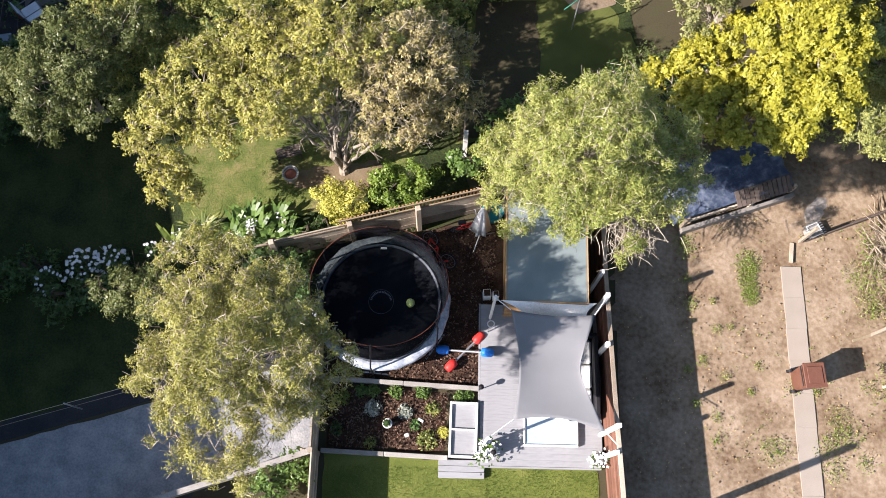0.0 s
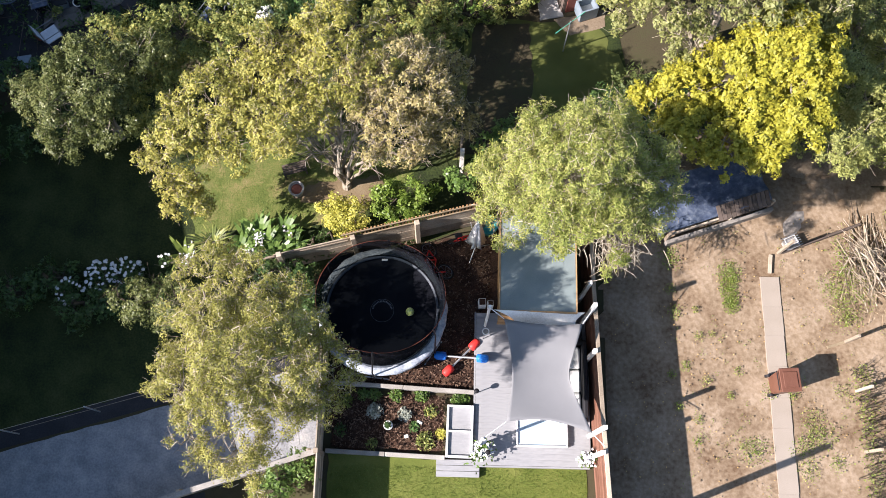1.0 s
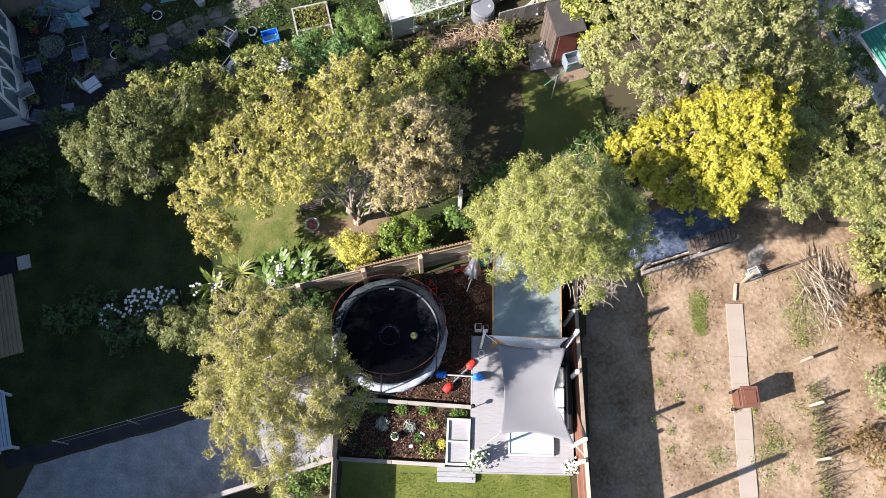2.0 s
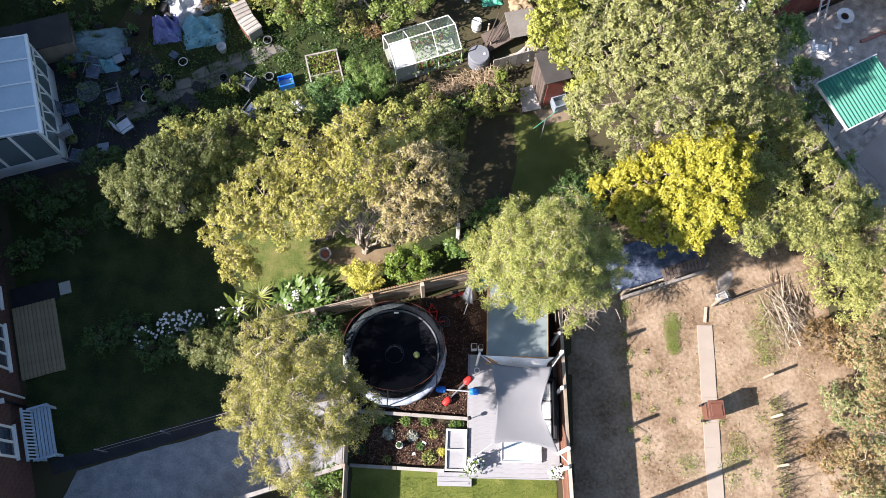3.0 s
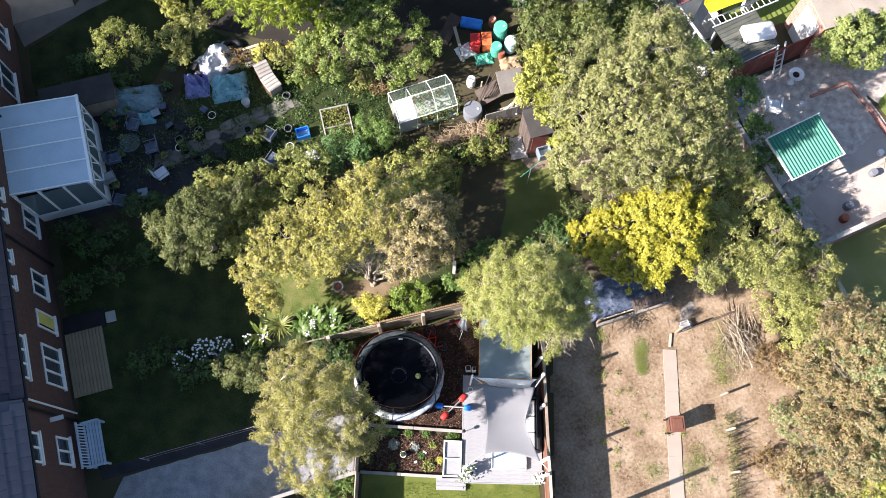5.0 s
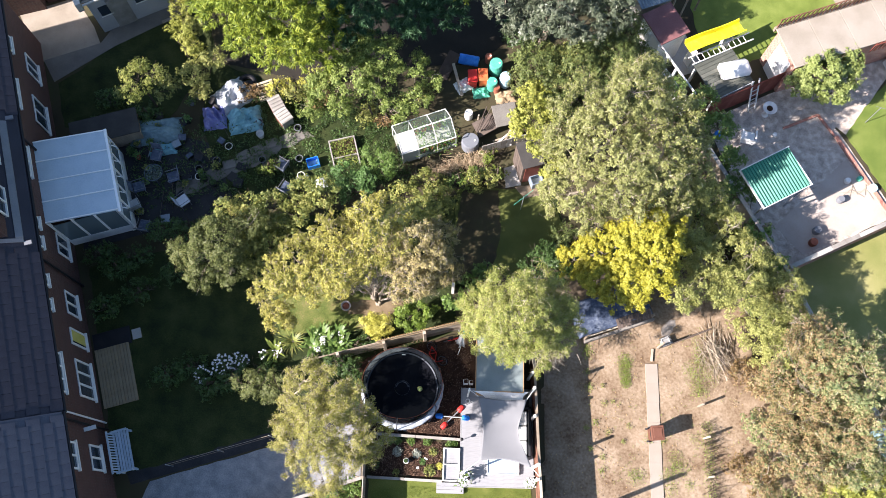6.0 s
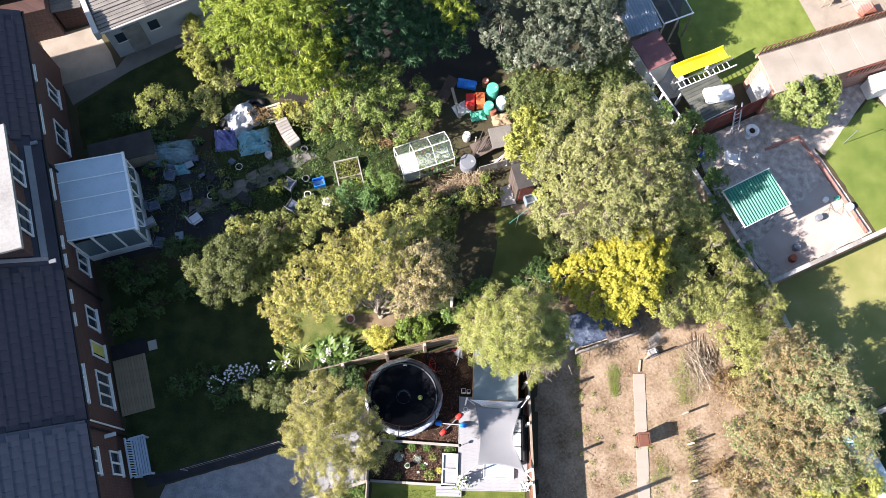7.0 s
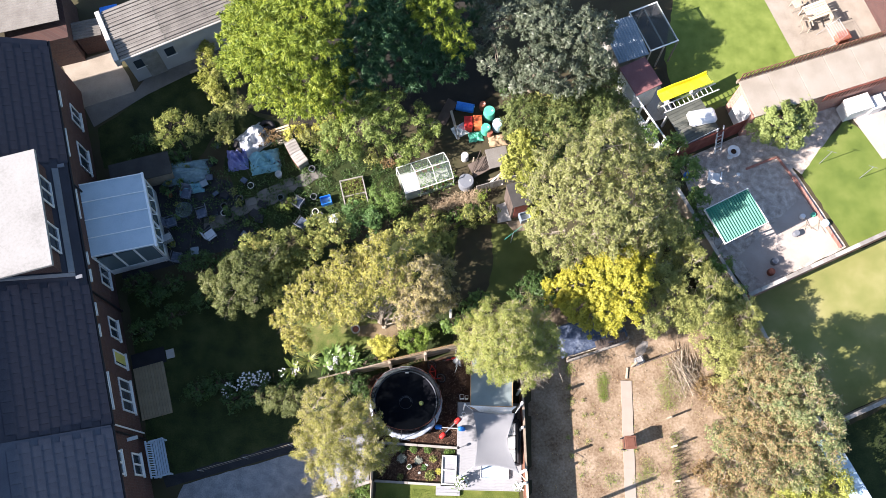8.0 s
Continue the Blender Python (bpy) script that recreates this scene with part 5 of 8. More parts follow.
part("dwarf_wall", box(CX1 - 0.18, CY0, 0, CX1 - 0.02, CY1, 0.6), M["upvc"], cons)
part("dwarf_wall", box(CX0, CY0 + 0.02, 0, CX1 - 0.18, CY0 + 0.16, 0.6), M["upvc"], cons)
part("dwarf_wall", box(CX0, CY1 - 0.16, 0, CX1 - 0.18, CY1 - 0.02, 0.6), M["upvc"], cons)
for k in range(6):
    y = CY0 + (CY1 - CY0 - 0.08) * k / 5
    part("post", box(CX1 - 0.1, y, 0.6, CX1, y + 0.08, 2.24), M["upvc"], cons)
for k in range(4):
    x = CX0 + (CX1 - CX0 - 0.1) * k / 3
    part("post", box(x, CY0, 0.6, x + 0.08, CY0 + 0.09, 2.72 - 0.4 * k / 3), M["upvc"], cons)
part("rail", box(CX1 - 0.09, CY0, 1.62, CX1 - 0.01, CY1, 1.69), M["upvc"], cons)
part("pane", box(CX1 - 0.06, CY0, 0.6, CX1 - 0.04, CY1, 2.24), M["pale_pane"], cons)
part("pane", box(CX0, CY0 + 0.03, 0.6, CX1 - 0.1, CY0 + 0.05, 2.3), M["pale_pane"], cons)
for k in range(5):
    y = CY0 + 0.34 + 0.67 * k
    part("stay", rod((CX1 + 0.012, y, 1.72), (CX1 + 0.16, y, 1.5), 0.02), M["upvc"], cons)

# ---- outbuildings at the terrace's end ----
shed = thing("outbuilding", "long rendered outbuilding with a grey corrugated roof", "outbuilding", pose(-14.77, 19.46, 0, 0, 0, 26.8) @ pose(9.1, -23.05, 0))
part("wall", box(-9.0, 23.3, 0, -2.6, 25.5, 2.45), M["render_wall"], shed)


def corrugated(x0, x1, y0, y1, z0, z1, material, pitch=0.15, amp=0.025):
    """A corrugated sheet whose ribs run from y0 to y1, sloping from z0 to z1."""
    bm = bmesh.new()
    n = int((x1 - x0) / pitch) * 4
    rows = []
    for k in range(n + 1):
        x = x0 + (x1 - x0) * k / n
        d = amp * math.sin(k * math.pi / 2)
        rows.append([bm.verts.new((x, y, z + d + e)) for y, z, e in ((y0, z0, 0), (y1, z1, 0), (y1, z1, -0.03), (y0, z0, -0.03))])
    for a, b in zip(rows, rows[1:]):
        for j in range(4):
            bm.faces.new((a[j], b[j], b[(j + 1) % 4], a[(j + 1) % 4]))
    bm.faces.new(rows[0])
    bm.faces.new(rows[-1][::-1])
    return bm


for k in range(3):
    x = 2.47 + 2.21 * k
    part("roof_sheet", corrugated(23.05, 25.75, x, x + 2.19, 2.62, 2.62, M["asbestos"], 0.15, 0.02), M["asbestos"], shed, m=pose(0, 0, 0.006 * (k % 2), 0, 0, 90))
for k in range(13):
    part("groove", box(-9.1, 23.17 + 0.2 * k, 2.628, -2.5, 23.19 + 0.2 * k, 2.648), M["dark_felt"], shed, "dirt-filled groove")
part("fascia", box(-9.35, 23.0, 2.2, -9.12, 25.8, 2.72, bevel=0.02), M["concrete"], shed)
part("gutter", rod((-9.1, 23.0, 2.56), (-2.5, 23.0, 2.56), 0.05), M["concrete"], shed)
part("door", box(-8.3, 23.25, 0.02, -7.5, 23.297, 1.95), M["grey_wood"], shed)
for x in (-8.7, -7.2):
    win = part("window", box(x, 23.26, 1.1, x + 0.45, 23.297, 1.7), M["pane"], shed)
    part("frame", box(x - 0.04, 23.25, 1.04, x + 0.49, 23.285, 1.1), M["white_worn"], win)
shed2 = thing("outbuilding", "old store with a pale corrugated roof by the terrace", "outbuilding", HOUSE)
part("wall", box(-13.4, 25.0, 0, -10.6, 28.0, 2.2), M["shade_brick"], shed2)
part("roof", corrugated(25.6, 28.4, 10.7, 14.5, 2.75, 2.85, M["asbestos"], 0.15, 0.02), M["asbestos"], shed2, m=pose(0, 0, 0, 0, 0, 90))
part("low_roof", corrugated(25.2, 26.15, 9.3, 10.58, 1.5, 1.56, M["asbestos"], 0.15, 0.02), M["asbestos"], shed2, "low corrugated roof", m=pose(0, 0, 0, 0, 0, 90))
part("wall", box(-10.5, 25.3, 0, -9.4, 26.05, 1.45), M["shade_brick"], shed2)
wall = thing("wall_garden", "low concrete kerb along the shaded lawn", "kerb", pose(-14.77, 19.46, 0, 0, 0, 26.8) @ pose(9.1, -23.05, 0), kind="structure")
for k in range(6):
    part("kerb_stone", box(-6.6 + 0.7 * k, 22.62, 0, -5.92 + 0.7 * k, 22.75, 0.09, bevel=0.015), M["tan_slab"], wall)
blue_car = thing("blue_box", "bright blue storage box in a yard", "storage box", HOUSE @ pose(-8.9, 26.6, 0))
part("body", box(-0.4, -0.5, 0, 0.4, 0.5, 0.8, bevel=0.04), M["blue"], blue_car)
part("lid", box(-0.43, -0.53, 0.8, 0.43, 0.53, 0.88, bevel=0.03), M["blue"], blue_car)

# patio of tan boards with a dark mat, and the bench by the wall
boards = thing("patio_boards", "small deck of tan boards against the terrace", "decking", HOUSE, kind="structure")
bm_board = mesh_of(box(-0.055, -1.15, 0, 0.055, 1.15, 0.07, bevel=0.006), "board", M["tan_board"])
for k in range(11):
    part("board", bm_board, None, boards, m=pose(-10.94 + 0.12 * k, 8.36, 0.012))
single("door_mat", box(-11.0, 9.45, 0.012, -9.55, 10.15, 0.05, bevel=0.01), M["black"], "dark rubber mat on the ground by the terrace", "mat", HOUSE)
single("paving_slab", box(-9.5, 9.55, 0.012, -9.15, 9.95, 0.07, bevel=0.01), M["concrete"], "square pale paving slab", "slab", HOUSE)


def bench(m):
    ob = thing("bench", "pale blue slatted garden bench against the terrace", "bench", m)
    leg = mesh_of(box(-0.035, -0.035, 0, 0.035, 0.035, 0.44, bevel=0.005), "leg", M["bench_blue"])
    for x in (-0.24, 0.24):
        for y in (-0.72, 0.72):
            part("leg", leg, None, ob, m=pose(x, y, 0))
    for k in range(5):
        part("seat_slat", box(-0.22 + 0.1 * k, -0.76, 0.42, -0.14 + 0.1 * k, 0.76, 0.45), M["bench_blue"], ob)
    upright = mesh_of(box(-0.015, -0.022, 0, 0.015, 0.022, 0.5), "back_slat", M["bench_blue"])
    for k in range(15):
        part("back_slat", upright, None, ob, m=pose(-0.26, -0.7 + 0.1 * k, 0.42, 0, -12, 0))
    for z, x in ((0.92, -0.37), (0.47, -0.275)):
        part("back_rail", box(x - 0.03, -0.78, z - 0.03, x + 0.03, 0.78, z + 0.04), M["bench_blue"], ob)
    for y in (-0.75, 0.75):
        part("armrest", box(-0.33, y - 0.035, 0.64, 0.27, y + 0.035, 0.68, bevel=0.008), M["bench_blue"], ob)
        part("arm_post", box(0.2, y - 0.03, 0.44, 0.26, y + 0.03, 0.64), M["bench_blue"], ob)
    return ob


bench(HOUSE @ pose(-10.42, 5.42, 0.0))

# ---- fences round the trampoline garden ----
north = thing("fence", "weathered board fence with an orange-brown slatted top", "fence")
NA, NB = Vector((-3.95, 5.70, 0)), Vector((1.05, 7.05, 0))
run, nang = (NB - NA).length, math.degrees(math.atan2(NB.y - NA.y, NB.x - NA.x))
place = pose(NA.x, NA.y, 0, 0, 0, nang)
post_me = mesh_of(box(-0.06, -0.06, 0, 0.06, 0.06, 1.5, bevel=0.01), "post", M["old_wood"])
for s in (0.15, 1.9, 3.45, 5.1):
    part("post", post_me, None, north, m=place @ pose(s, 0.0, 0))
for k, z in enumerate((0.05, 0.3, 0.55, 0.8, 1.05)):
    for s in (0.0, 1.9, 3.45):
        part("board", box(s + 0.005, 0.07, z, min(run, s + (1.9 if s == 0 else 1.65)) - 0.005, 0.10, z + 0.235, bevel=0.004), M["old_wood"], north, m=place @ pose(0, 0.004 * (k % 2), 0))
slat_me = mesh_of(box(-0.02, -0.012, 0, 0.02, 0.012, 0.36), "slat", M["orange_wood"])
for k in range(42):
    part("slat", slat_me, None, north, m=place @ pose(1.72 + 0.082 * k, 0.085, 1.29, 0, random.uniform(-2, 2), 0))
for z in (1.30, 1.58):
    part("rail", box(1.65, 0.045, z, run, 0.07, z + 0.05), M["tan_board"], north, m=place)
for k in range(1):
    part("rail", box(-1.2, 0.05 + 0.09 * k, 1.20 - 0.06 * k, 1.75, 0.10 + 0.09 * k, 1.28 - 0.06 * k, bevel=0.008), M["old_wood"], north, m=place @ pose(0, 0, -0.06, 0, 1.5, 0))

east = thing("fence", "dark brown board fence with pale post tops along the deck", "fence")
epost = mesh_of(box(-0.045, -0.045, 0, 0.045, 0.045, 2.12, bevel=0.008), "post", M["white_worn"])
EF = [(3.40, 6.9), (3.42, 5.16), (3.45, 4.55), (3.49, 3.6), (3.56, 1.88), (3.59, 1.4), (3.66, 0.0), (3.72, -1.7), (3.78, -3.4), (3.84, -5.1)]
POST_H = (1.74, 1.80, 2.20, 1.82, 2.34, 1.86, 1.72, 1.76, 1.7, 1.7)
for (x, y), h in zip(EF, POST_H):
    part("post", epost, None, east, m=pose(x - 0.06, y, 0) @ Matrix.Diagonal((1, 1, h / 2.12, 1)))
for (xa, ya), (xb, yb) in zip(EF, EF[1:]):
    ang = math.degrees(math.atan2(yb - ya, xb - xa))
    d = math.dist((xa, ya), (xb, yb))
    for k in range(9):
        part("board", box(0.002, 0.0, 0.01 + 0.178 * k, d - 0.002, 0.03, 0.01 + 0.178 * k + 0.172), M["brown_wood"], east, m=pose(xa + 0.02, ya, 0, 0, 0, ang) @ pose(0, 0.004 * (k % 2), 0))
    part("capping", box(0.0, -0.035, 1.615, d - 0.004, 0.06, 1.655, bevel=0.006), M["old_wood"], east, m=pose(xa + 0.02, ya, 0, 0, 0, ang))
west = thing("fence", "dark weathered fence between lawn and gravel", "fence")
WF = [(-2.72, 4.4), (-2.72, 2.9), (-2.70, 1.35), (-2.66, -0.5), (-2.62, -2.4), (-2.58, -4.3)]
for x, y in WF:
    part("post", box(x - 0.05, y - 0.05, 0, x + 0.05, y + 0.05, 1.25), M["old_wood"], west)
for (xa, ya), (xb, yb) in zip(WF, WF[1:]):
    for k in range(6):
        part("board", box(-0.015, yb + 0.004, 0.02 + 0.195 * k, 0.015, ya - 0.004, 0.205 + 0.195 * k), M["old_wood"], west, m=pose((xa + xb) / 2, 0, 0) @ pose(0.003 * (k % 2), 0, 0))
low = thing("timber_edging", "low timber rail fence along the gravel yard", "fence")
lang = math.degrees(math.atan2(1.35 - 0.57, -2.83 + 5.15))
for k in range(3):
    part("rail", box(-2.4, -0.03, 0.15 + 0.18 * k, 2.5, 0.03, 0.28 + 0.18 * k), M["old_wood"], low, m=pose(-5.1, 0.58, 0, 0, 0, lang))
part("capping", box(-2.4, -0.06, 0.68, 2.5, 0.06, 0.73), M["grey_wood"], low, m=pose(-5.1, 0.58, 0, 0, 0, lang))
for k in range(4):
    part("post", box(-0.04, -0.04, 0, 0.04, 0.04, 0.66), M["old_wood"], low, m=pose(-5.1, 0.58, 0, 0, 0, lang) @ pose(-2.2 + 1.5 * k, 0.075, 0))
wire = thing("wire_fence", "thin wire fence with slim posts beside the gravel", "fence")
for k in range(5):
    part("post", rod((0, 0, 0), (0, 0, 1.0), 0.018), M["steel"], wire, m=HOUSE @ pose(-8.9 + 1.9 * k, 4.45, 0))
for z in (0.5, 0.95):
    part("wire", rod((-8.9, 4.45, z), (-1.3, 4.45, z), 0.006, sides=5), M["old_wood"], wire, m=HOUSE)

# ---- deck, sail and shed ----
deck = thing("deck", "grey-painted timber deck beside the lawn", "deck", kind="structure")
board_me = mesh_of(box(-1.34, -0.0684, 0, 1.34, 0.0684, 0.03, bevel=0.001), "board", M["deck"])
for k in range(26):
    part("board", board_me, None, deck, m=pose(2.19, 1.24 + 0.138 * k, 0.17))
part("fascia", box(0.82, 1.13, 0, 3.5, 1.165, 0.195), M["deck"], deck)
part("fascia", box(0.81, 1.17, 0, 0.845, 4.78, 0.167), M["deck"], deck)
step = thing("step", "low grey timber step from deck to lawn", "step")
for k in range(3):
    part("board", box(-0.04, 0.9 + 0.13 * k, 0.10, 0.96, 1.022 + 0.13 * k, 0.14, bevel=0.004), M["deck"], step)
part("riser", box(-0.03, 0.895, 0, 0.95, 0.925, 0.098), M["deck"], step)
part("riser", box(-0.03, 1.2, 0, 0.95, 1.25, 0.098), M["deck"], step)


def sail_cloth(corners, sags, dip, n=24):
    """A tensioned cloth between four corners whose edges curve inwards."""
    bm = bmesh.new()
    a, b, c, d = (Vector(p) for p in corners)
    mid = (a + b + c + d) / 4
    rows = []
    for i in range(n + 1):
        row = []
        for j in range(n + 1):
            s, t = i / n, j / n
            p = (a * (1 - s) + b * s) * (1 - t) + (d * (1 - s) + c * s) * t
            sx = sags[0] if t < 0.5 else sags[2]
            sy = sags[3] if s < 0.5 else sags[1]
            pull = max(sx * 4 * s * (1 - s) * abs(1 - 2 * t) ** 2, sy * 4 * t * (1 - t) * abs(1 - 2 * s) ** 2)
            q = p.lerp(mid, pull)
            q.z = p.z - dip * 16 * s * (1 - s) * t * (1 - t)
            row.append(bm.verts.new(q))
        rows.append(row)
    for i in range(n):
        for j in range(n):
            bm.faces.new((rows[i][j], rows[i + 1][j], rows[i + 1][j + 1], rows[i][j + 1]))
    return bm


def solid(ob, t):
    mod = ob.modifiers.new("thickness", "SOLIDIFY")
    mod.thickness = t
    return ob


sail = thing("shade_sail", "grey four-cornered shade sail stretched over the deck", "shade sail")
CORN = [(1.38, 4.20, 2.1), (3.12, 4.14, 2.05), (3.28, 1.78, 1.95), (1.44, 1.98, 1.98)]
cloth = solid(part("cloth", sail_cloth(CORN, (0.06, 0.45, 0.13, 0.17), 0.10), M["sail"], sail, smooth=True), 0.004)
for p, q in zip(CORN, [(1.06, 4.42, 2.2), (3.36, 4.48, 2.08), (3.52, 1.5, 2.05), (0.93, 1.60, 2.0)]):
    part("strap", rod(p, q, 0.012), M["white"], sail)
solid(part("second_cloth", sail_cloth([(1.15, 4.40, 2.12), (3.2, 4.42, 1.95), (3.05, 4.05, 1.75), (1.7, 4.10, 1.8)], (0.1, 0.15, 0.2, 0.15), 0.05), M["white_worn"], sail, "pale folded edge of cloth", smooth=True), 0.004)
for x, y, h in ((1.06, 4.44, 2.25), (0.93, 1.60, 2.05)):
    part("pole", rod((x, y, 0.19), (x, y, h), 0.035), M["white_worn"], sail)

hut = thing("shed", "timber shed with a grey-green felt roof and orange edge boards", "shed", pose(2.15, 5.55, 0, 0, 0, -0.5))
part("wall", box(-0.78, -1.05, 0, 0.78, 1.45, 2.0), M["orange_wood"], hut, "orange-brown timber wall")
for k in range(12):
    part("cladding", box(-0.80, -1.075, 0.02 + 0.165 * k, 0.80, -1.052, 0.175 + 0.165 * k), M["orange_wood"], hut)
roof = part("roof", box(-0.84, -1.14, 2.004, 0.84, 1.55, 2.04, m=Matrix.Rotation(0.0, 4, "X")), M["felt"], hut, "grey-green felt roof")
for x in (-0.87, 0.845):
    part("edge_board", box(x, -1.17, 1.93, x + 0.025, 1.58, 2.055), M["orange_wood"], roof)
part("edge_board", box(-0.845, -1.17, 1.93, 0.845, -1.143, 2.055), M["orange_wood"], roof)
part("edge_board", box(-0.845, 1.553, 1.93, 0.845, 1.58, 2.055), M["orange_wood"], roof)

# ---- trampoline garden: the things in it ----
def trampoline(m):
    ob = thing("trampoline", "round trampoline with a black net and pale padded rim", "trampoline", m)
    R0, R1, H = 1.54, 1.31, 0.72
    part("jump_mat", lathe([(1.30, H - 0.03), (1.30, H)], 48), M["mesh_black"], ob)
    bm = bmesh.new()
    n = 96
    rows = []
    for k in range(n):
        a = 2 * math.pi * k / n
        w = 0.012 * math.sin(a * 23) + 0.008 * math.sin(a * 9 + 1)
        rows.append([bm.verts.new((r * math.cos(a), r * math.sin(a), z)) for r, z in ((R1, H + 0.004), (R1 + 0.03, H + 0.045 + w), ((R0 + R1) / 2, H + 0.06 + w), (R0 - 0.03, H + 0.05 + w), (R0 + w, H - 0.02), (R0 - 0.02, H - 0.2 + 2 * w), (R0 - 0.06, H - 0.2 + 2 * w), (R1, H - 0.04))])
    for k in range(n):
        a, b = rows[k], rows[(k + 1) % n]
        for j in range(8):
            bm.faces.new((a[j], b[j], b[(j + 1) % 8], a[(j + 1) % 8]))
    bmesh.ops.recalc_face_normals(bm, faces=bm.faces)
    part("rim_pad", bm, M["pad"], ob, "pale blue-grey padded cover", smooth=True)
    # Added dark ring that hides the sunlit inner lip of the pad.
    part("mat_edge", ring(R1 + 0.02, 0.05, H + 0.02, 64, 8), M["pad_in"], ob, "dark ring added over the pad's lit inner edge", smooth=True)
    part("frame_hoop", ring(R0 - 0.05, 0.025, H - 0.08), M["steel"], ob)
    leg = rod((0, 0, 0), (0, 0, H - 0.08), 0.024)
    leg = mesh_of(leg, "leg", M["steel"])
    foot = mesh_of(rod((-0.35, 0, 0.025), (0.35, 0, 0.025), 0.024), "foot", M["steel"])
    for k in range(6):
        a = math.radians(-95 + 60 * k)
        x, y = (R0 - 0.05) * math.cos(a), (R0 - 0.05) * math.sin(a)
        lg = part("leg", leg, None, ob, m=pose(x, y, 0))
        part("foot", foot, None, lg, m=pose(0, 0, 0, 0, 0, math.degrees(a) + 90))
    cx, cy, rx, ry, zt = 0.06, -0.03, 1.43, 1.27, 2.28
    for k in range(6):
        a = math.radians(-95 + 60 * k)
        p = Vector(((R0 + 0.015) * math.cos(a), (R0 + 0.015) * math.sin(a), 0.25))
        q = Vector((cx + rx * math.cos(a), cy + ry * math.sin(a), zt))
        bm = tube(bmesh.new(), [p, p + Vector((0, 0, 0.9)), q.lerp(p, 0.25) + Vector((0.05 * math.cos(a), 0.05 * math.sin(a), 0.1)), q], [0.019] * 4, 8)
        pole = part("pole", bm, M["black"], ob)
        part("cap", rod(q - Vector((0, 0, 0.02)), q + Vector((0, 0, 0.05)), 0.022, 0.016), M["black"], pole)
    part("top_hoop", ring(1.0, 0.006, zt, 64, 6, sx=rx, sy=ry, at=(cx, cy)), M["rim_red"], ob, "thin rust-coloured hoop")
    bm = bmesh.new()
    lo = [bm.verts.new(((R1 + 0.02) * math.cos(2 * math.pi * k / 72), (R1 + 0.02) * math.sin(2 * math.pi * k / 72), H + 0.03)) for k in range(72)]
    md = [bm.verts.new((0.5 * cx + (0.5 * (R1 + rx) + 0.02 * math.sin(k * 0.9)) * math.cos(2 * math.pi * k / 72), 0.5 * cy + (0.5 * (R1 + ry)) * math.sin(2 * math.pi * k / 72), 0.5 * (H + zt))) for k in range(72)]
    hi = [bm.verts.new((cx + rx * math.cos(2 * math.pi * k / 72), cy + ry * math.sin(2 * math.pi * k / 72), zt)) for k in range(72)]
    for a, b in ((lo, md), (md, hi)):
        for k in range(72):
            bm.faces.new((a[k], a[(k + 1) % 72], b[(k + 1) % 72], b[k]))
    solid(part("net", bm, M["net"], ob, "see-through black safety net", smooth=True), 0.004)
    logo = part("printed_ring", ring(0.275, 0.003, H + 0.003, 48, 4), M["lead"], ob, "ring of pale printed marks")
    for k in range(18):
        a = math.radians(12 + 156 * k / 17)
        part("mark", box(-0.008, 0.205, 0, 0.01, 0.245, 0.004), M["lead"], logo, m=pose(0, 0, H + 0.003, 0, 0, math.degrees(a) - 90))
    part("label", box(-0.06, 1.22, H + 0.002, 0.08, 1.27, H + 0.006), M["white"], ob)
    return ob


trampoline(pose(-1.40, 4.64, 0))
bm = bmesh.new()
bmesh.ops.create_uvsphere(bm, u_segments=20, v_segments=12, radius=0.10)
single("ball", bm, M["ball_skin"], "yellow-green play ball on the trampoline", "ball", pose(-0.74, 4.60, 0.83), smooth=True)

toy = thing("crossed_seesaw", "crossed metal rods with red and blue foam ends", "toy", pose(0.50, 3.66, 0.06))
for a, mt, l, tip in ((46, "red", 0.36, 0), (-4, "blue", 0.42, -9)):
    bar = part("rod", rod((-l, 0, 0), (l, 0, 0), 0.024), M["steel"], toy, m=pose(0, 0, 0.13 if mt == "red" else 0.18, 0, tip, a))
    for s in (-1, 1):
        bm = lathe([(0.035, 0), (0.095, 0.02), (0.105, 0.12), (0.10, 0.24), (0.06, 0.29)], 14)
        part("foam_end", bm, M[mt], bar, mt + " foam end", smooth=True, m=pose(s * (l - 0.06), 0, 0, 0, 90 * s, 0))


def bicycle(m, label, scale=1.0):
    ob = thing("bicycle", label, "bicycle", m)
    r = 0.22 * scale
    for x in (-0.36 * scale, 0.36 * scale):
        w = part("wheel", ring(r, 0.02, 0, 28, 6), M["black"], ob, m=pose(x, 0, r + 0.02, 90, 0, 0))
        part("rim", ring(r - 0.03, 0.008, 0, 24, 4), M["lead"], w)
        for k in range(4):
            a = math.pi * k / 4
            part("spoke", rod((-(r - 0.03) * math.cos(a), -(r - 0.03) * math.sin(a), 0), ((r - 0.03) * math.cos(a), (r - 0.03) * math.sin(a), 0), 0.003, sides=4), M["lead"], w)
    p = {k: Vector(v) * scale for k, v in dict(rear=(-0.36, 0, 0.24), crank=(-0.05, 0, 0.24), seat=(-0.16, 0, 0.56), head=(0.24, 0, 0.56), front=(0.36, 0, 0.24)).items()}
    for a, b in (("rear", "crank"), ("rear", "seat"), ("crank", "seat"), ("seat", "head"), ("crank", "head"), ("head", "front")):
        part("frame_tube", rod(p[a], p[b], 0.018), M["red"], ob)
    part("saddle", box(-0.27, -0.06, 0.6, -0.08, 0.06, 0.65, bevel=0.02), M["black"], ob)
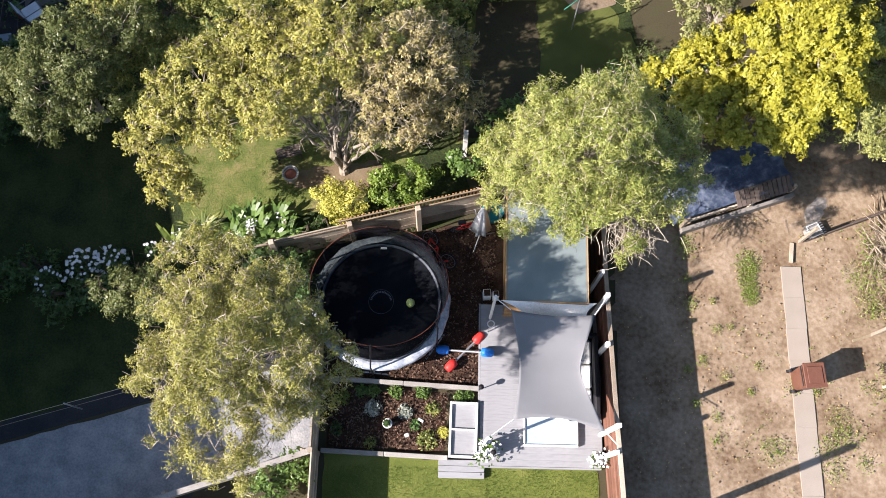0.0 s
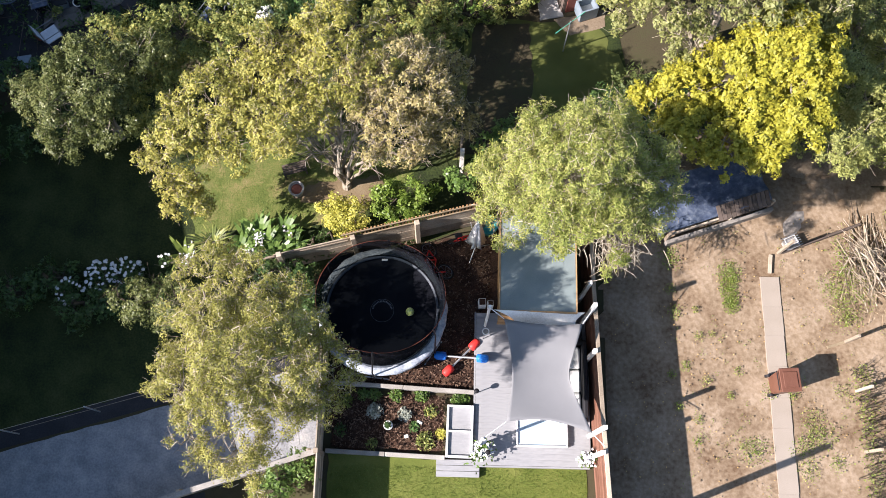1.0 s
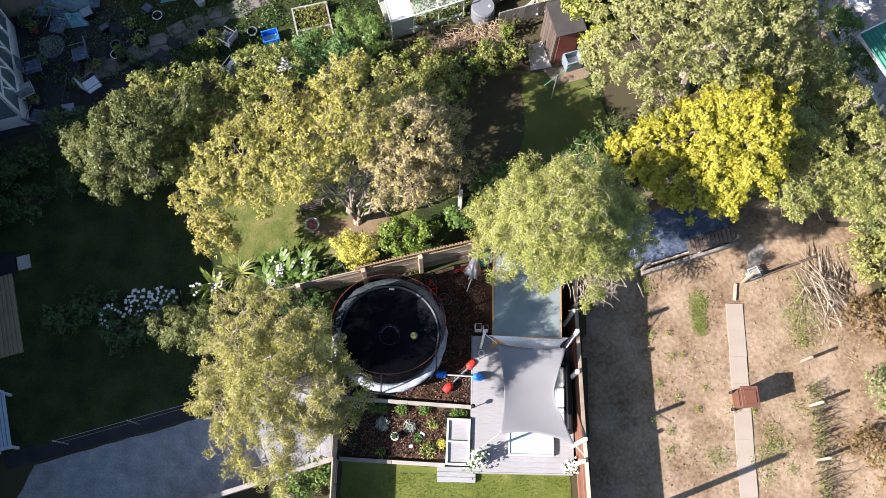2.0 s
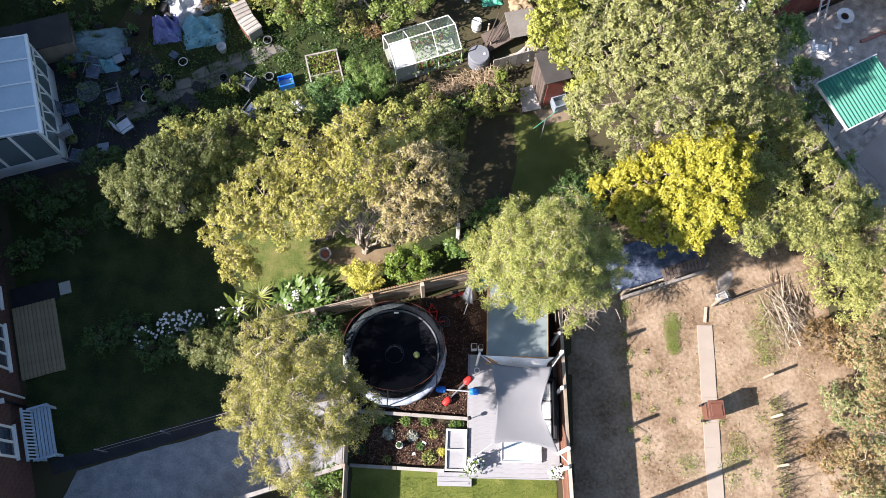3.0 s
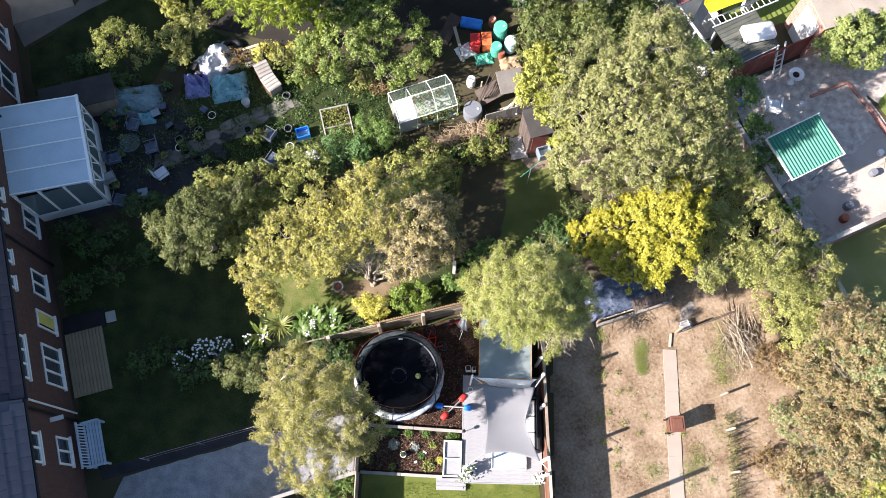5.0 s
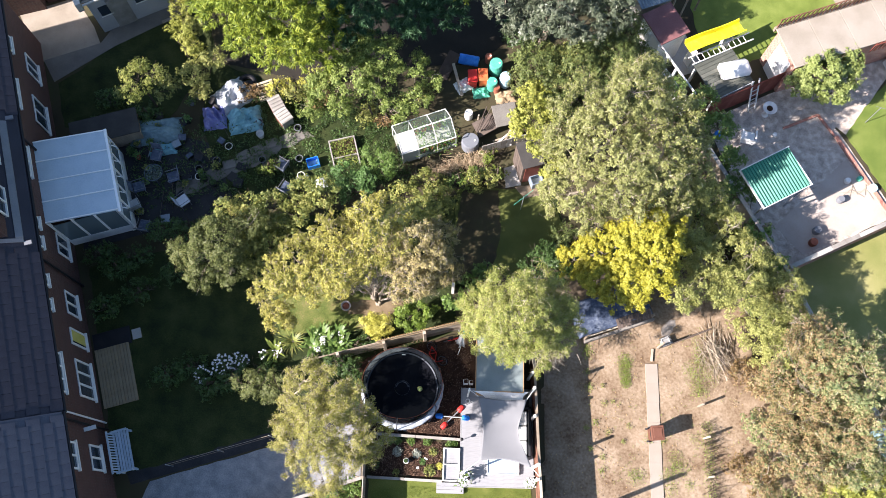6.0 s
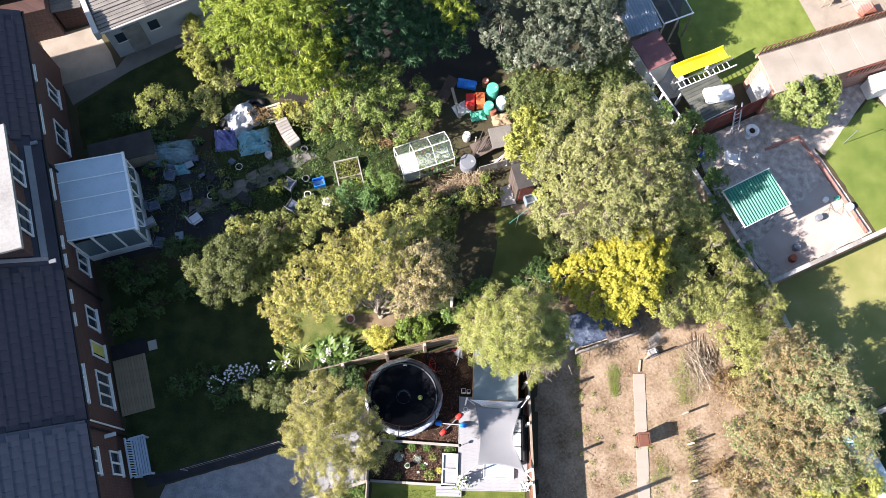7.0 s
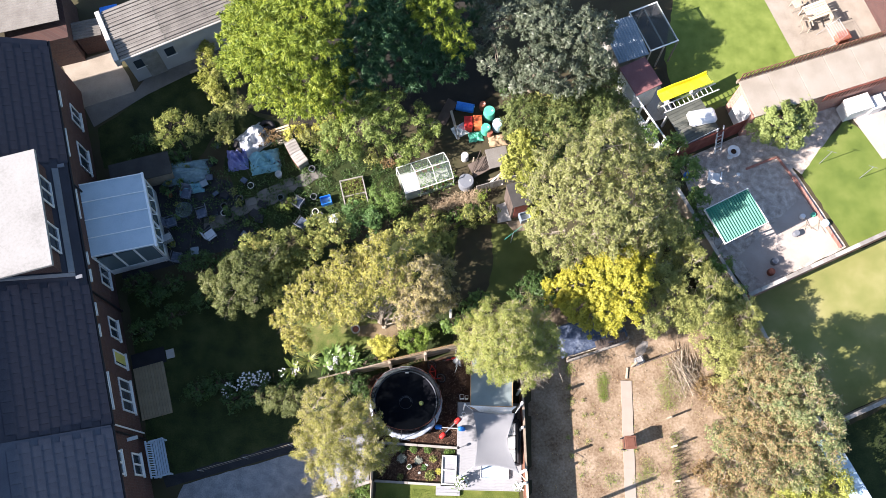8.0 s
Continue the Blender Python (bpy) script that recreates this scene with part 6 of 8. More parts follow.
    part("handlebar", rod((0.22 * scale, -0.25, 0.68), (0.22 * scale, 0.25, 0.68), 0.013), M["steel"], ob)
    part("stem", rod(p["head"], (0.22 * scale, 0, 0.68), 0.014), M["steel"], ob)
    return ob


bicycle(pose(0.02, 6.18, 0.0, 0, 0, -52) @ pose(0, 0, 0.02, 60, 0, 0), "red children's bicycle lying on the mulch", 0.95)
bicycle(pose(0.55, 6.62, 0.0, 0, 0, 12), "small red bicycle leaning by the fence", 0.8)
par = thing("folded_parasol", "closed white parasol standing by the fence", "parasol", pose(0.80, 6.42, 0))
part("pole", rod((0, 0, 0), (0, 0, 2.05), 0.02), M["white"], par)
bm = bmesh.new()
rows = []
for r, z in ((0.02, 2.0), (0.07, 1.85), (0.12, 1.4), (0.16, 0.95), (0.2, 0.75)):
    rows.append([bm.verts.new((r * (1 + 0.35 * math.cos(4 * k * math.pi / 8 * 2)) * math.cos(k * math.pi / 12), r * (1 + 0.35 * math.cos(6 * k * math.pi / 12)) * math.sin(k * math.pi / 12), z)) for k in range(24)])
for a, b in zip(rows, rows[1:]):
    for k in range(24):
        bm.faces.new((a[k], b[k], b[(k + 1) % 24], a[(k + 1) % 24]))
solid(part("canopy", bm, M["white"], par, "folded white cloth", smooth=True), 0.01)
for a in (20, 140, 250):
    part("foot", rod((0, 0, 0.18), (0.42 * math.cos(math.radians(a)), 0.42 * math.sin(math.radians(a)), 0.02), 0.014), M["steel"], par)
tub = thing("tub", "teal plastic tub beside the shed", "tub", pose(1.10, 6.95, 0))
part("body", lathe([(0.18, 0), (0.24, 0.4), (0.26, 0.42), (0.24, 0.42), (0.2, 0.12), (0.02, 0.1)], 24), M["teal"], tub, smooth=True)


def flower_pot(x, y, r, h, pot, label, flower="petal", count=40, leafm="fresh", z=0.0, spread=0.2, seed=0, group=""):
    ob = thing("flower_pot", label, "flower pot", pose(x, y, z), group)
    rng = np.random.default_rng(seed + 77)
    part("pot", lathe([(r * 0.7, 0), (r, h * 0.9), (r * 1.1, h * 0.9), (r * 1.1, h), (r * 0.9, h), (r * 0.85, h * 0.8), (0.01, h * 0.78)], 20), M[pot], ob)
    c = rng.normal(size=(90, 3)) * np.array([spread, spread, 0.08]) * 0.5 + np.array([0, 0, h + 0.08])
    part("leaves", quads("leaves", leaves_at(rng, c, 0.09, 0.05), F[leafm]), None, ob)
    if count:
        c = rng.normal(size=(count, 3)) * np.array([spread, spread, 0.06]) * 0.5 + np.array([0, 0, h + 0.17])
        part("blossom", quads("petals", leaves_at(rng, np.repeat(c, 3, axis=0), 0.07, 0.06, up=1.5), M[flower]), None, ob)
    return ob


flower_pot(1.06, 1.47, 0.13, 0.28, "white", "white pot of white flowers on the deck", z=0.2, seed=1)
flower_pot(3.38, 1.34, 0.13, 0.28, "white", "white pot of white blossom at the deck corner", z=0.2, seed=2, count=60)
flower_pot(0.92, 1.36, 0.09, 0.2, "white_worn", "small pot with pale flowers on the deck", z=0.2, seed=3, count=16)
for x, y, lab in ((0.86, 2.82, "short dark garden lamp beside the bed"), (1.12, 1.42, "short garden lamp on the deck edge")):
    lamp = thing("garden_lamp", lab, "lamp", pose(x, y, 0.0 if y > 2 else 0.2))
    part("stake", rod((0, 0, 0), (0, 0, 0.5), 0.012), M["black"], lamp)
    part("head", lathe([(0.03, 0.48), (0.05, 0.5), (0.06, 0.56), (0.02, 0.6)], 12), M["black"], lamp)
for x, y, s in ((0.98, 4.98, 0.09), (1.18, 4.96, 0.07)):
    cube = thing("planter_block", "small pale square planter by the shed", "planter", pose(x, y, 0.0, 0, 0, 4))
    part("box", box(-s, -s, 0, s, s, 0.42, bevel=0.01), M["white_worn"], cube)
    part("soil", box(-s * 0.8, -s * 0.8, 0.42, s * 0.8, s * 0.8, 0.43), M["bark"], cube)
st = thing("stool", "round steel-rimmed stool on the deck", "stool", pose(1.06, 4.22, 0.2))
part("rim", ring(0.075, 0.014, 0.4, 28, 6), M["white"], st)
part("seat", lathe([(0.07, 0.385), (0.07, 0.395)], 20), M["grey_wood"], st)
for a in (0, 120, 240):
    part("leg", rod((0.06 * math.cos(math.radians(a)), 0.06 * math.sin(math.radians(a)), 0.39), (0.12 * math.cos(math.radians(a)), 0.12 * math.sin(math.radians(a)), 0.0), 0.01), M["steel"], st)

# sofa under the sail
sofa = thing("sofa", "dark outdoor sofa with pale cushions under the sail", "sofa", pose(3.1, 3.1, 0.2))
part("base", box(-0.3, -0.85, 0.0, 0.3, 0.85, 0.28, bevel=0.02), M["black"], sofa)
part("backrest", box(0.2, -0.85, 0.28, 0.3, 0.85, 0.68, bevel=0.02), M["black"], sofa)
for k in range(3):
    part("seat_cushion", box(-0.3, -0.8 + 0.54 * k, 0.284, 0.17, -0.28 + 0.54 * k, 0.42, bevel=0.04), M["cushion"], sofa, "pale grey cushion")
for y in (-0.95, 0.86):
    part("armrest", box(-0.3, y, 0.0, 0.3, y + 0.09, 0.52, bevel=0.02), M["black"], sofa)
table = thing("low_table", "low white table under the sail", "table", pose(3.0, 4.15, 0.2))
part("tabletop", box(-0.32, -0.2, 0.4, 0.32, 0.2, 0.44, bevel=0.01), M["black"], table)
for x in (-0.28, 0.28):
    for y in (-0.16, 0.16):
        part("leg", rod((x, y, 0), (x, y, 0.4), 0.02), M["white"], table)
pool = thing("paddling_pool", "rectangular white and pale blue paddling pool on the deck", "paddling pool", pose(2.40, 1.92, 0.2))
part("floor", box(-0.55, -0.28, 0.0, 0.55, 0.28, 0.1), M["pool_blue"], pool)
for s in (-1, 1):
    part("side", box(-0.6, s * 0.3 - 0.025, 0, 0.6, s * 0.3 + 0.025, 0.14, bevel=0.02), M["white"], pool)
    part("side", box(s * 0.575 - 0.025, -0.274, 0, s * 0.575 + 0.025, 0.274, 0.14, bevel=0.02), M["white"], pool)

# cold frame and flower bed
cf = thing("cold_frame", "white-framed cold frame with two grey panels", "cold frame", pose(0.49, 1.92, 0, 0, 0, -1))
for x0, y0, x1, y1 in ((-0.31, -0.6, -0.26, 0.6), (0.26, -0.6, 0.31, 0.6), (-0.258, -0.6, 0.258, -0.55), (-0.258, 0.55, 0.258, 0.6), (-0.258, -0.02, 0.258, 0.02)):
    part("frame", box(x0, y0, 0, x1, y1, 0.3, bevel=0.006), M["white"], cf)
for y0, y1 in ((-0.548, -0.022), (0.022, 0.548)):
    part("panel", box(-0.257, y0, 0.2, 0.257, y1, 0.235), M["deck"], cf, "grey panel")
for name, x0, y0, x1, y1, lab in (("sleeper_wall", -2.55, 3.0, 0.83, 2.84, "low grey sleeper edging behind the bed"), ("sleeper_wall", -2.62, 1.42, 0.16, 1.32, "low grey sleeper edging in front of the bed")):
    ob = thing(name, lab, "edging")
    for k in range(2):
        a = math.atan2(y1 - y0, x1 - x0)
        L = math.dist((x0, y0), (x1, y1)) / 2
        part("sleeper", box(L * k + 0.004, -0.05, 0, L * (k + 1) - 0.004, 0.05, 0.2, bevel=0.01), M["grey_wood"], ob, m=pose(x0, y0, 0, 0, 0, math.degrees(a)))
for k, (x, y, r, lf, lab, n) in enumerate((
        (-1.51, 2.36, 0.17, "silver", "silvery clump of leaves in the bed", 350), (-0.80, 2.30, 0.15, "silver", "silvery rounded herb in the bed", 300), (-0.57, 2.01, 0.11, "bluegreen", "small blue-green plant in the bed", 160),
        (0.05, 1.86, 0.11, "golden", "bright yellow flowering clump in the bed", 260), (-0.31, 1.70, 0.2, "hedge", "low olive plant in the bed", 260), (-1.54, 1.60, 0.12, "hedge", "small plant with reddish stems", 120),
        (-1.53, 2.74, 0.14, "fresh", "leafy green plant by the edging", 180), (-1.03, 2.74, 0.15, "fresh", "green leafy clump by the edging", 200), (-0.42, 2.76, 0.16, "fresh", "spreading green plant by the edging", 200), (0.42, 2.66, 0.13, "fresh", "bright green salad-like plant", 240),
        (0.60, 2.70, 0.1, "fresh", "bright green leafy plant by the deck", 160), (-1.80, 2.74, 0.13, "fresh", "leafy plant beside the edging", 150), (-0.18, 2.38, 0.15, "hedge", "olive grassy tuft in the bed", 150), (-2.2, 2.6, 0.16, "weed", "pale green bush in the shade", 160), (-2.3, 1.9, 0.14, "dark", "dark leafy plant in the shade", 120))):
    rng = np.random.default_rng(200 + k)
    ob = thing("bed_plant", lab, "plant", pose(x, y, 0.05), "plants in the flower bed")
    r *= 1.25
    c = unit(rng.normal(size=(n, 3))) * rng.uniform(0.2, 1.0, (n, 1)) ** 0.6 * r
    c[:, 2] = np.abs(c[:, 2]) * 0.8 + 0.02
    part("foliage", quads("foliage", leaves_at(rng, c, 0.075, 0.035, up=0.6), F[lf]), None, ob)
    bm = bmesh.new()
    for j in range(5):
        tube(bm, [(0, 0, -0.05), Vector(rng.normal(size=3)) * r * 0.3 + Vector((0, 0, r * 0.5))], [0.008, 0.004], 4)
    part("stem", bm, M["twig"], ob)
flower_pot(-1.18, 2.02, 0.1, 0.2, "white", "round white pot rim in the flower bed", count=0, leafm="dark", z=0.05, spread=0.06, seed=5)
single("marker_stone", box(-0.07, -0.03, 0, 0.07, 0.03, 0.06, bevel=0.012), M["white"], "white stone in the flower bed", "stone", pose(-0.45, 2.12, 0.08, 0, 0, -30))
single("marker_stone", box(-0.05, -0.04, 0, 0.05, 0.04, 0.05, bevel=0.012), M["white"], "pale stone among the bed plants", "stone", pose(-0.75, 1.79, 0.08, 0, 0, 20))

# loose bark chips
rng = np.random.default_rng(5)
xy = rng.uniform((-2.6, 2.9), (1.2, 6.6), (5200, 2))
xy2 = rng.uniform((-2.5, 1.5), (0.15, 2.75), (2400, 2))
c = np.concatenate([np.c_[xy, np.full(len(xy), 0.065)], np.c_[xy2, np.full(len(xy2), 0.115)]])
ob = new("bark_chips", quads("bark_chips", leaves_at(rng, c, 0.07, 0.03, up=0.7), M["chip"]))
tagged(ob, "loose brown bark chips on the mulch", "bark chips", kind="stuff")

# the border behind the fence: strap leaves, a yucca, lilies, white daisies
def strap_plant(x, y, n, length, width, leafm, label, name="border_plant", seed=0, lift=0.6):
    rng = np.random.default_rng(seed + 900)
    ob = thing(name, label, "plant", pose(x, y, 0), "plants in the long border")
    a = rng.uniform(0, 2 * math.pi, n)
    ln = length * rng.uniform(0.6, 1.1, n)
    el = rng.uniform(0.2, 1.2, n) * lift
    quad = []
    for k in range(n):
        d = np.array([math.cos(a[k]), math.sin(a[k]), 0])
        s = np.array([-math.sin(a[k]), math.cos(a[k]), 0]) * width / 2
        last = None
        for f in (0.02, 0.35, 0.7, 1.0):
            p = d * ln[k] * f + np.array([0, 0, 0.1 + ln[k] * (el[k] * 2.2 * f - el[k] * 1.3 * f * f)])
            w = s * (0.5 + 1.4 * f if f < 0.5 else 1.3 * (1.02 - f) * 1.6)
            if last is not None:
                quad.append([last[0] - last[1], last[0] + last[1], p + w, p - w])
            last = (p, w)
    part("leaves", quads("leaves", np.array(quad), F[leafm]), None, ob)
    part("crown_base", lathe([(0.06, 0), (0.07, 0.12), (0.03, 0.16)], 8), M["trunk"], ob)
    return ob


strap_plant(-5.70, 6.40, 46, 0.62, 0.04, "hedge", "spiky yucca-like plant with narrow leaves", "yucca", 1)
strap_plant(-6.35, 6.05, 26, 0.55, 0.09, "weed", "pale strap-leaved plant in the border", seed=2)
for k, (x, y) in enumerate(((-4.95, 6.55), (-4.60, 6.75), (-4.35, 6.45), (-3.95, 6.75), (-5.0, 6.2), (-3.7, 6.35), (-4.0, 6.25))):
    strap_plant(x, y, 24, 0.5, 0.11, "fresh", "broad-leaved lily clump in the border", seed=10 + k)
for k, (x, y, n) in enumerate(((-4.50, 6.38, 26), (-4.65, 6.05, 12), (-6.2, 5.85, 10), (-6.05, 5.95, 8), (-3.75, 6.55, 5))):
    rng = np.random.default_rng(400 + k)
    ob = thing("white_flowers", "cluster of white flower heads on stems in the border", "flowers", pose(x, y, 0), "plants in the long border")
    bm = bmesh.new()
    for j in range(4):
        tube(bm, [(0, 0, 0), Vector((rng.normal() * 0.05, rng.normal() * 0.05, 0.5))], [0.012, 0.008], 4)
    part("stem", bm, M["twig"], ob)
    c = rng.normal(size=(n, 3)) * np.array([0.1, 0.1, 0.05]) + np.array([0, 0, 0.6])
    part("blossom", quads("petals", leaves_at(rng, np.repeat(c, 3, axis=0) + rng.normal(size=(3 * n, 3)) * 0.015, 0.05, 0.035, up=1.0), M["petal"]), None, ob)


def daisy_bush(x, y, r, n, seed, label):
    """A bush with separate flat white flower heads."""
    rng = np.random.default_rng(seed)
    ob = thing("daisy_bush", label, "bush", pose(x, y, 0), "white daisies on the lawn border")
    c = unit(rng.normal(size=(int(1500 * r), 3))) * rng.uniform(0.5, 1, (int(1500 * r), 1)) * np.array([r, r, 0.6])
    c[:, 2] = np.abs(c[:, 2]) + 0.05
    part("foliage", quads("foliage", leaves_at(rng, c, 0.08, 0.03), F["dark"]), None, ob)
    bm = bmesh.new()
    for j in range(8):
        tube(bm, [(0, 0, 0), Vector((rng.normal() * r * 0.5, rng.normal() * r * 0.5, 0.5))], [0.012, 0.006], 4)
    part("stem", bm, M["twig"], ob)
    head = bmesh.new()
    for k in range(9):
        a0, a1 = 2 * math.pi * k / 9, 2 * math.pi * (k + 0.8) / 9
        head.faces.new([head.verts.new(p) for p in ((0.012 * math.cos(a0), 0.012 * math.sin(a0), 0), (0.055 * math.cos(a0), 0.055 * math.sin(a0), 0.012), (0.055 * math.cos(a1), 0.055 * math.sin(a1), 0.012), (0.012 * math.cos(a1), 0.012 * math.sin(a1), 0))])
    lathe([(0.018, 0.0), (0.015, 0.012)], 8, head)
    head = mesh_of(head, "flower_head", M["petal"])
    for k in range(n):
        q = unit(rng.normal(size=3))
        part("flower_head", head, None, ob, m=pose(q[0] * r * 0.95, q[1] * r * 0.95, 0.35 + abs(q[2]) * 0.4, rng.uniform(-25, 25), rng.uniform(-25, 25), 0) @ Matrix.Scale(float(rng.uniform(0.5, 0.85)), 4))
    return ob


daisy_bush(-8.25, 5.42, 0.42, 64, 51, "bush of white daisies in the shade")
daisy_bush(-7.62, 5.55, 0.36, 40, 52, "loose bush of white daisies")
daisy_bush(-8.95, 5.02, 0.36, 30, 53, "small clump of white daisies in shade")
daisy_bush(-6.75, 5.80, 0.2, 6, 54, "few white daisies beside the lilies")
for k, (x, y, r, lf) in enumerate(((-9.6, 5.2, 0.5, "dark"), (-10.4, 4.9, 0.5, "dark"), (-7.9, 4.9, 0.5, "dark"), (-8.8, 4.5, 0.5, "dark"), (-6.9, 5.1, 0.4, "dark"), (-3.3, 6.25, 0.3, "dark"), (-2.9, 6.4, 0.3, "dark"))):
    plant("shrub", "low dark shrub in the shaded border", "shrub", [(x, y, 0.4, r), (x + 0.4, y + 0.15, 0.35, r * 0.8)], lf, None, 0.08, 0.05, 500, 60 + k, group="plants in the long border")

# under the spreading tree: pot, low table, seat
pot = thing("plant_pot", "terracotta pot of red-brown earth with a pale rim", "pot", pose(-3.72, 7.82, 0))
part("pot", lathe([(0.13, 0), (0.18, 0.3), (0.2, 0.3), (0.2, 0.34), (0.165, 0.34), (0.16, 0.28), (0.01, 0.27)], 24), M["concrete"], pot)
part("earth", lathe([(0.155, 0.27), (0.1, 0.3), (0.02, 0.31)], 16), M["terracotta"], pot)
tb = thing("garden_table", "small dark wooden table under the tree", "table", pose(-3.81, 8.38, 0, 0, 0, 17) @ Matrix.Scale(0.6, 4))
for k in range(5):
    part("slat", box(-0.5, -0.24 + 0.1 * k, 0.5, 0.5, -0.16 + 0.1 * k, 0.53), M["dark_wood"], tb)
for x in (-0.45, 0.45):
    for y in (-0.2, 0.2):
        part("leg", box(x - 0.03, y - 0.03, 0, x + 0.03, y + 0.03, 0.498), M["dark_wood"], tb)
gp = thing("gate_post", "white-painted timber gate post with a short rail", "post", pose(0.42, 8.52, 0))
part("post", box(-0.05, -0.05, 0, 0.05, 0.05, 1.35), M["white_worn"], gp)
part("board", box(-0.03, 0.06, 0.1, 0.0, 0.75, 1.2), M["old_wood"], gp)

# ---- the cleared plot ----
bn = thing("wheelie_bin", "brown plastic wheelie bin standing on the path", "bin", pose(7.98, 3.17, 0.07, 0, 0, 4) @ Matrix.Diagonal((0.78, 0.92, 0.98, 1)))
bm = bmesh.new()
lo = [bm.verts.new(p) for p in ((-0.19, -0.22, 0.06), (0.2, -0.22, 0.06), (0.2, 0.22, 0.06), (-0.19, 0.22, 0.06))]
hi = [bm.verts.new(p) for p in ((-0.27, -0.28, 0.96), (0.27, -0.28, 0.96), (0.27, 0.28, 0.96), (-0.27, 0.28, 0.96))]
bm.faces.new(lo[::-1])
bm.faces.new(hi)
for k in range(4):
    bm.faces.new((lo[k], lo[(k + 1) % 4], hi[(k + 1) % 4], hi[k]))
bmesh.ops.bevel(bm, geom=list(bm.edges), offset=0.025, segments=2, affect="EDGES")
part("body", bm, M["plastic_brown"], bn)
lid = part("lid", box(-0.29, -0.295, 0.965, 0.31, 0.295, 1.01, bevel=0.015), M["plastic_brown"], bn)
part("panel", box(-0.2, -0.2, 1.01, 0.22, 0.2, 1.03, bevel=0.012), M["plastic_brown"], lid)
part("handle", rod((-0.33, -0.24, 0.95), (-0.33, 0.24, 0.95), 0.016), M["black"], bn)
for y in (-0.25, 0.25):
    w = part("wheel", rod((-0.2, y - 0.03, 0.1), (-0.2, y + 0.03, 0.1), 0.1, sides=16), M["black"], bn)
    part("hub", rod((-0.2, y - 0.035, 0.1), (-0.2, y + 0.035, 0.1), 0.04, sides=10), M["plastic_brown"], w)

bay = thing("compost_bay", "timber bay covered with a crumpled blue-grey tarpaulin", "compost bay", pose(6.2, 7.45, 0, 0, 0, 19.5))
part("front", box(-0.92, -0.60, 0.0, 1.98, -0.50, 0.32, bevel=0.01), M["grey_wood"], bay, "pale plank")
for k in range(12):
    part("roof_board", box(-0.05, -0.2, 0, 0.05, 0.2, 0.025), M["dark_wood"], bay, m=pose(0.45 + 0.117 * k, -0.36, 0.76, 28, 0, random.uniform(-2, 2)))
for x in (-0.85, 0.9, 1.9):
    for y in (-0.45, 0.7):
        part("post", box(x - 0.04, y - 0.04, 0, x + 0.04, y + 0.04, 0.7), M["old_wood"], bay)
for y in (-0.45, 0.7):
    part("rail", box(-0.80, y - 0.02, 0.5, 1.85, y + 0.02, 0.62), M["old_wood"], bay)
bm = bmesh.new()
grid = [[bm.verts.new((-1.12 + 3.1 * i / 26, -0.42 + 1.42 * j / 16, 0.74 + 0.09 * noise.noise(Vector((i * 0.3, j * 0.3, 3))) + 0.04 * noise.noise(Vector((i * 0.9, j * 0.9, 8))) - (0.3 if i in (0, 26) or j == 16 else 0))) for j in range(17)] for i in range(27)]
for i in range(26):
    for j in range(16):
        bm.faces.new((grid[i][j], grid[i + 1][j], grid[i + 1][j + 1], grid[i][j + 1]))
solid(part("tarpaulin", bm, M["tarp"], bay, "crumpled blue-grey tarpaulin", smooth=True), 0.006)

for x, y, h in ((8.38, 6.50, 1.05), (9.80, 4.28, 0.82), (9.95, 3.10, 0.85), (10.0, 1.68, 0.85)):
    stake = thing("stake", "weathered timber stake in the soil", "stake", pose(x, y, 0), "stakes in the plot")
    part("post", box(-0.035, -0.035, -0.05, 0.035, 0.035, h, bevel=0.006), M["old_wood"], stake)
single("plank", box(-0.04, -0.24, 0, 0.04, 0.24, 0.05), M["old_wood"], "short pale plank on the soil", "plank", pose(8.14, 6.2, 0.05, 0, 0, -8))
# Dark bar laid where a stake's shadow runs over the soil.
single("pole", rod((8.43, 6.49, 0.09), (10.45, 7.26, 0.22), 0.035), M["dark_wood"], "dark bar on the soil standing for a stake's shadow", "pole")
single("plank", box(-0.03, -0.22, 0, 0.03, 0.22, 0.04), M["tan_board"], "tan plank beside a stake", "plank", pose(9.55, 4.2, 0.05, 0, 0, 108))
# Unseen pole, put here to cast the long shadow across the plot.
shadow_pole = thing("shadow_pole", "tall pole out of view, placed for its shadow on the soil", "pole", pose(4.05, -0.25, 0))
part("pole", box(-0.06, -0.06, 0, 0.06, 0.06, 3.9), M["old_wood"], shadow_pole)
cart = thing("crate", "upturned grey wire crate on the soil", "crate", pose(8.66, 6.72, 0.05, 0, 0, 25))
for k in range(6):
    part("wire_bar", box(-0.22, -0.15 + 0.06 * k, 0.24, 0.22, -0.13 + 0.06 * k, 0.26), M["steel"], cart)
part("frame", ring(0.2, 0.02, 0.22, 4, 6), M["white_worn"], cart, m=pose(0, 0, 0, 0, 0, 45))
part("body", box(-0.17, -0.12, 0, 0.17, 0.12, 0.2, bevel=0.02), M["concrete"], cart)

pile = thing("brushwood_pile", "heap of cut branches and poles on the soil", "brushwood")
rng = np.random.default_rng(8)
for k in range(120):
    x, y = 10.5 + 0.3 * rng.normal(), 6.35 + 0.42 * rng.normal()
    a = rng.normal(104, 30) if k < 60 else rng.uniform(0, 180)
    ln = rng.uniform(0.5, 1.35) if k < 60 else rng.uniform(0.3, 0.9)
    d = Vector((math.cos(math.radians(a)), math.sin(math.radians(a)), rng.normal() * 0.08)) * ln / 2
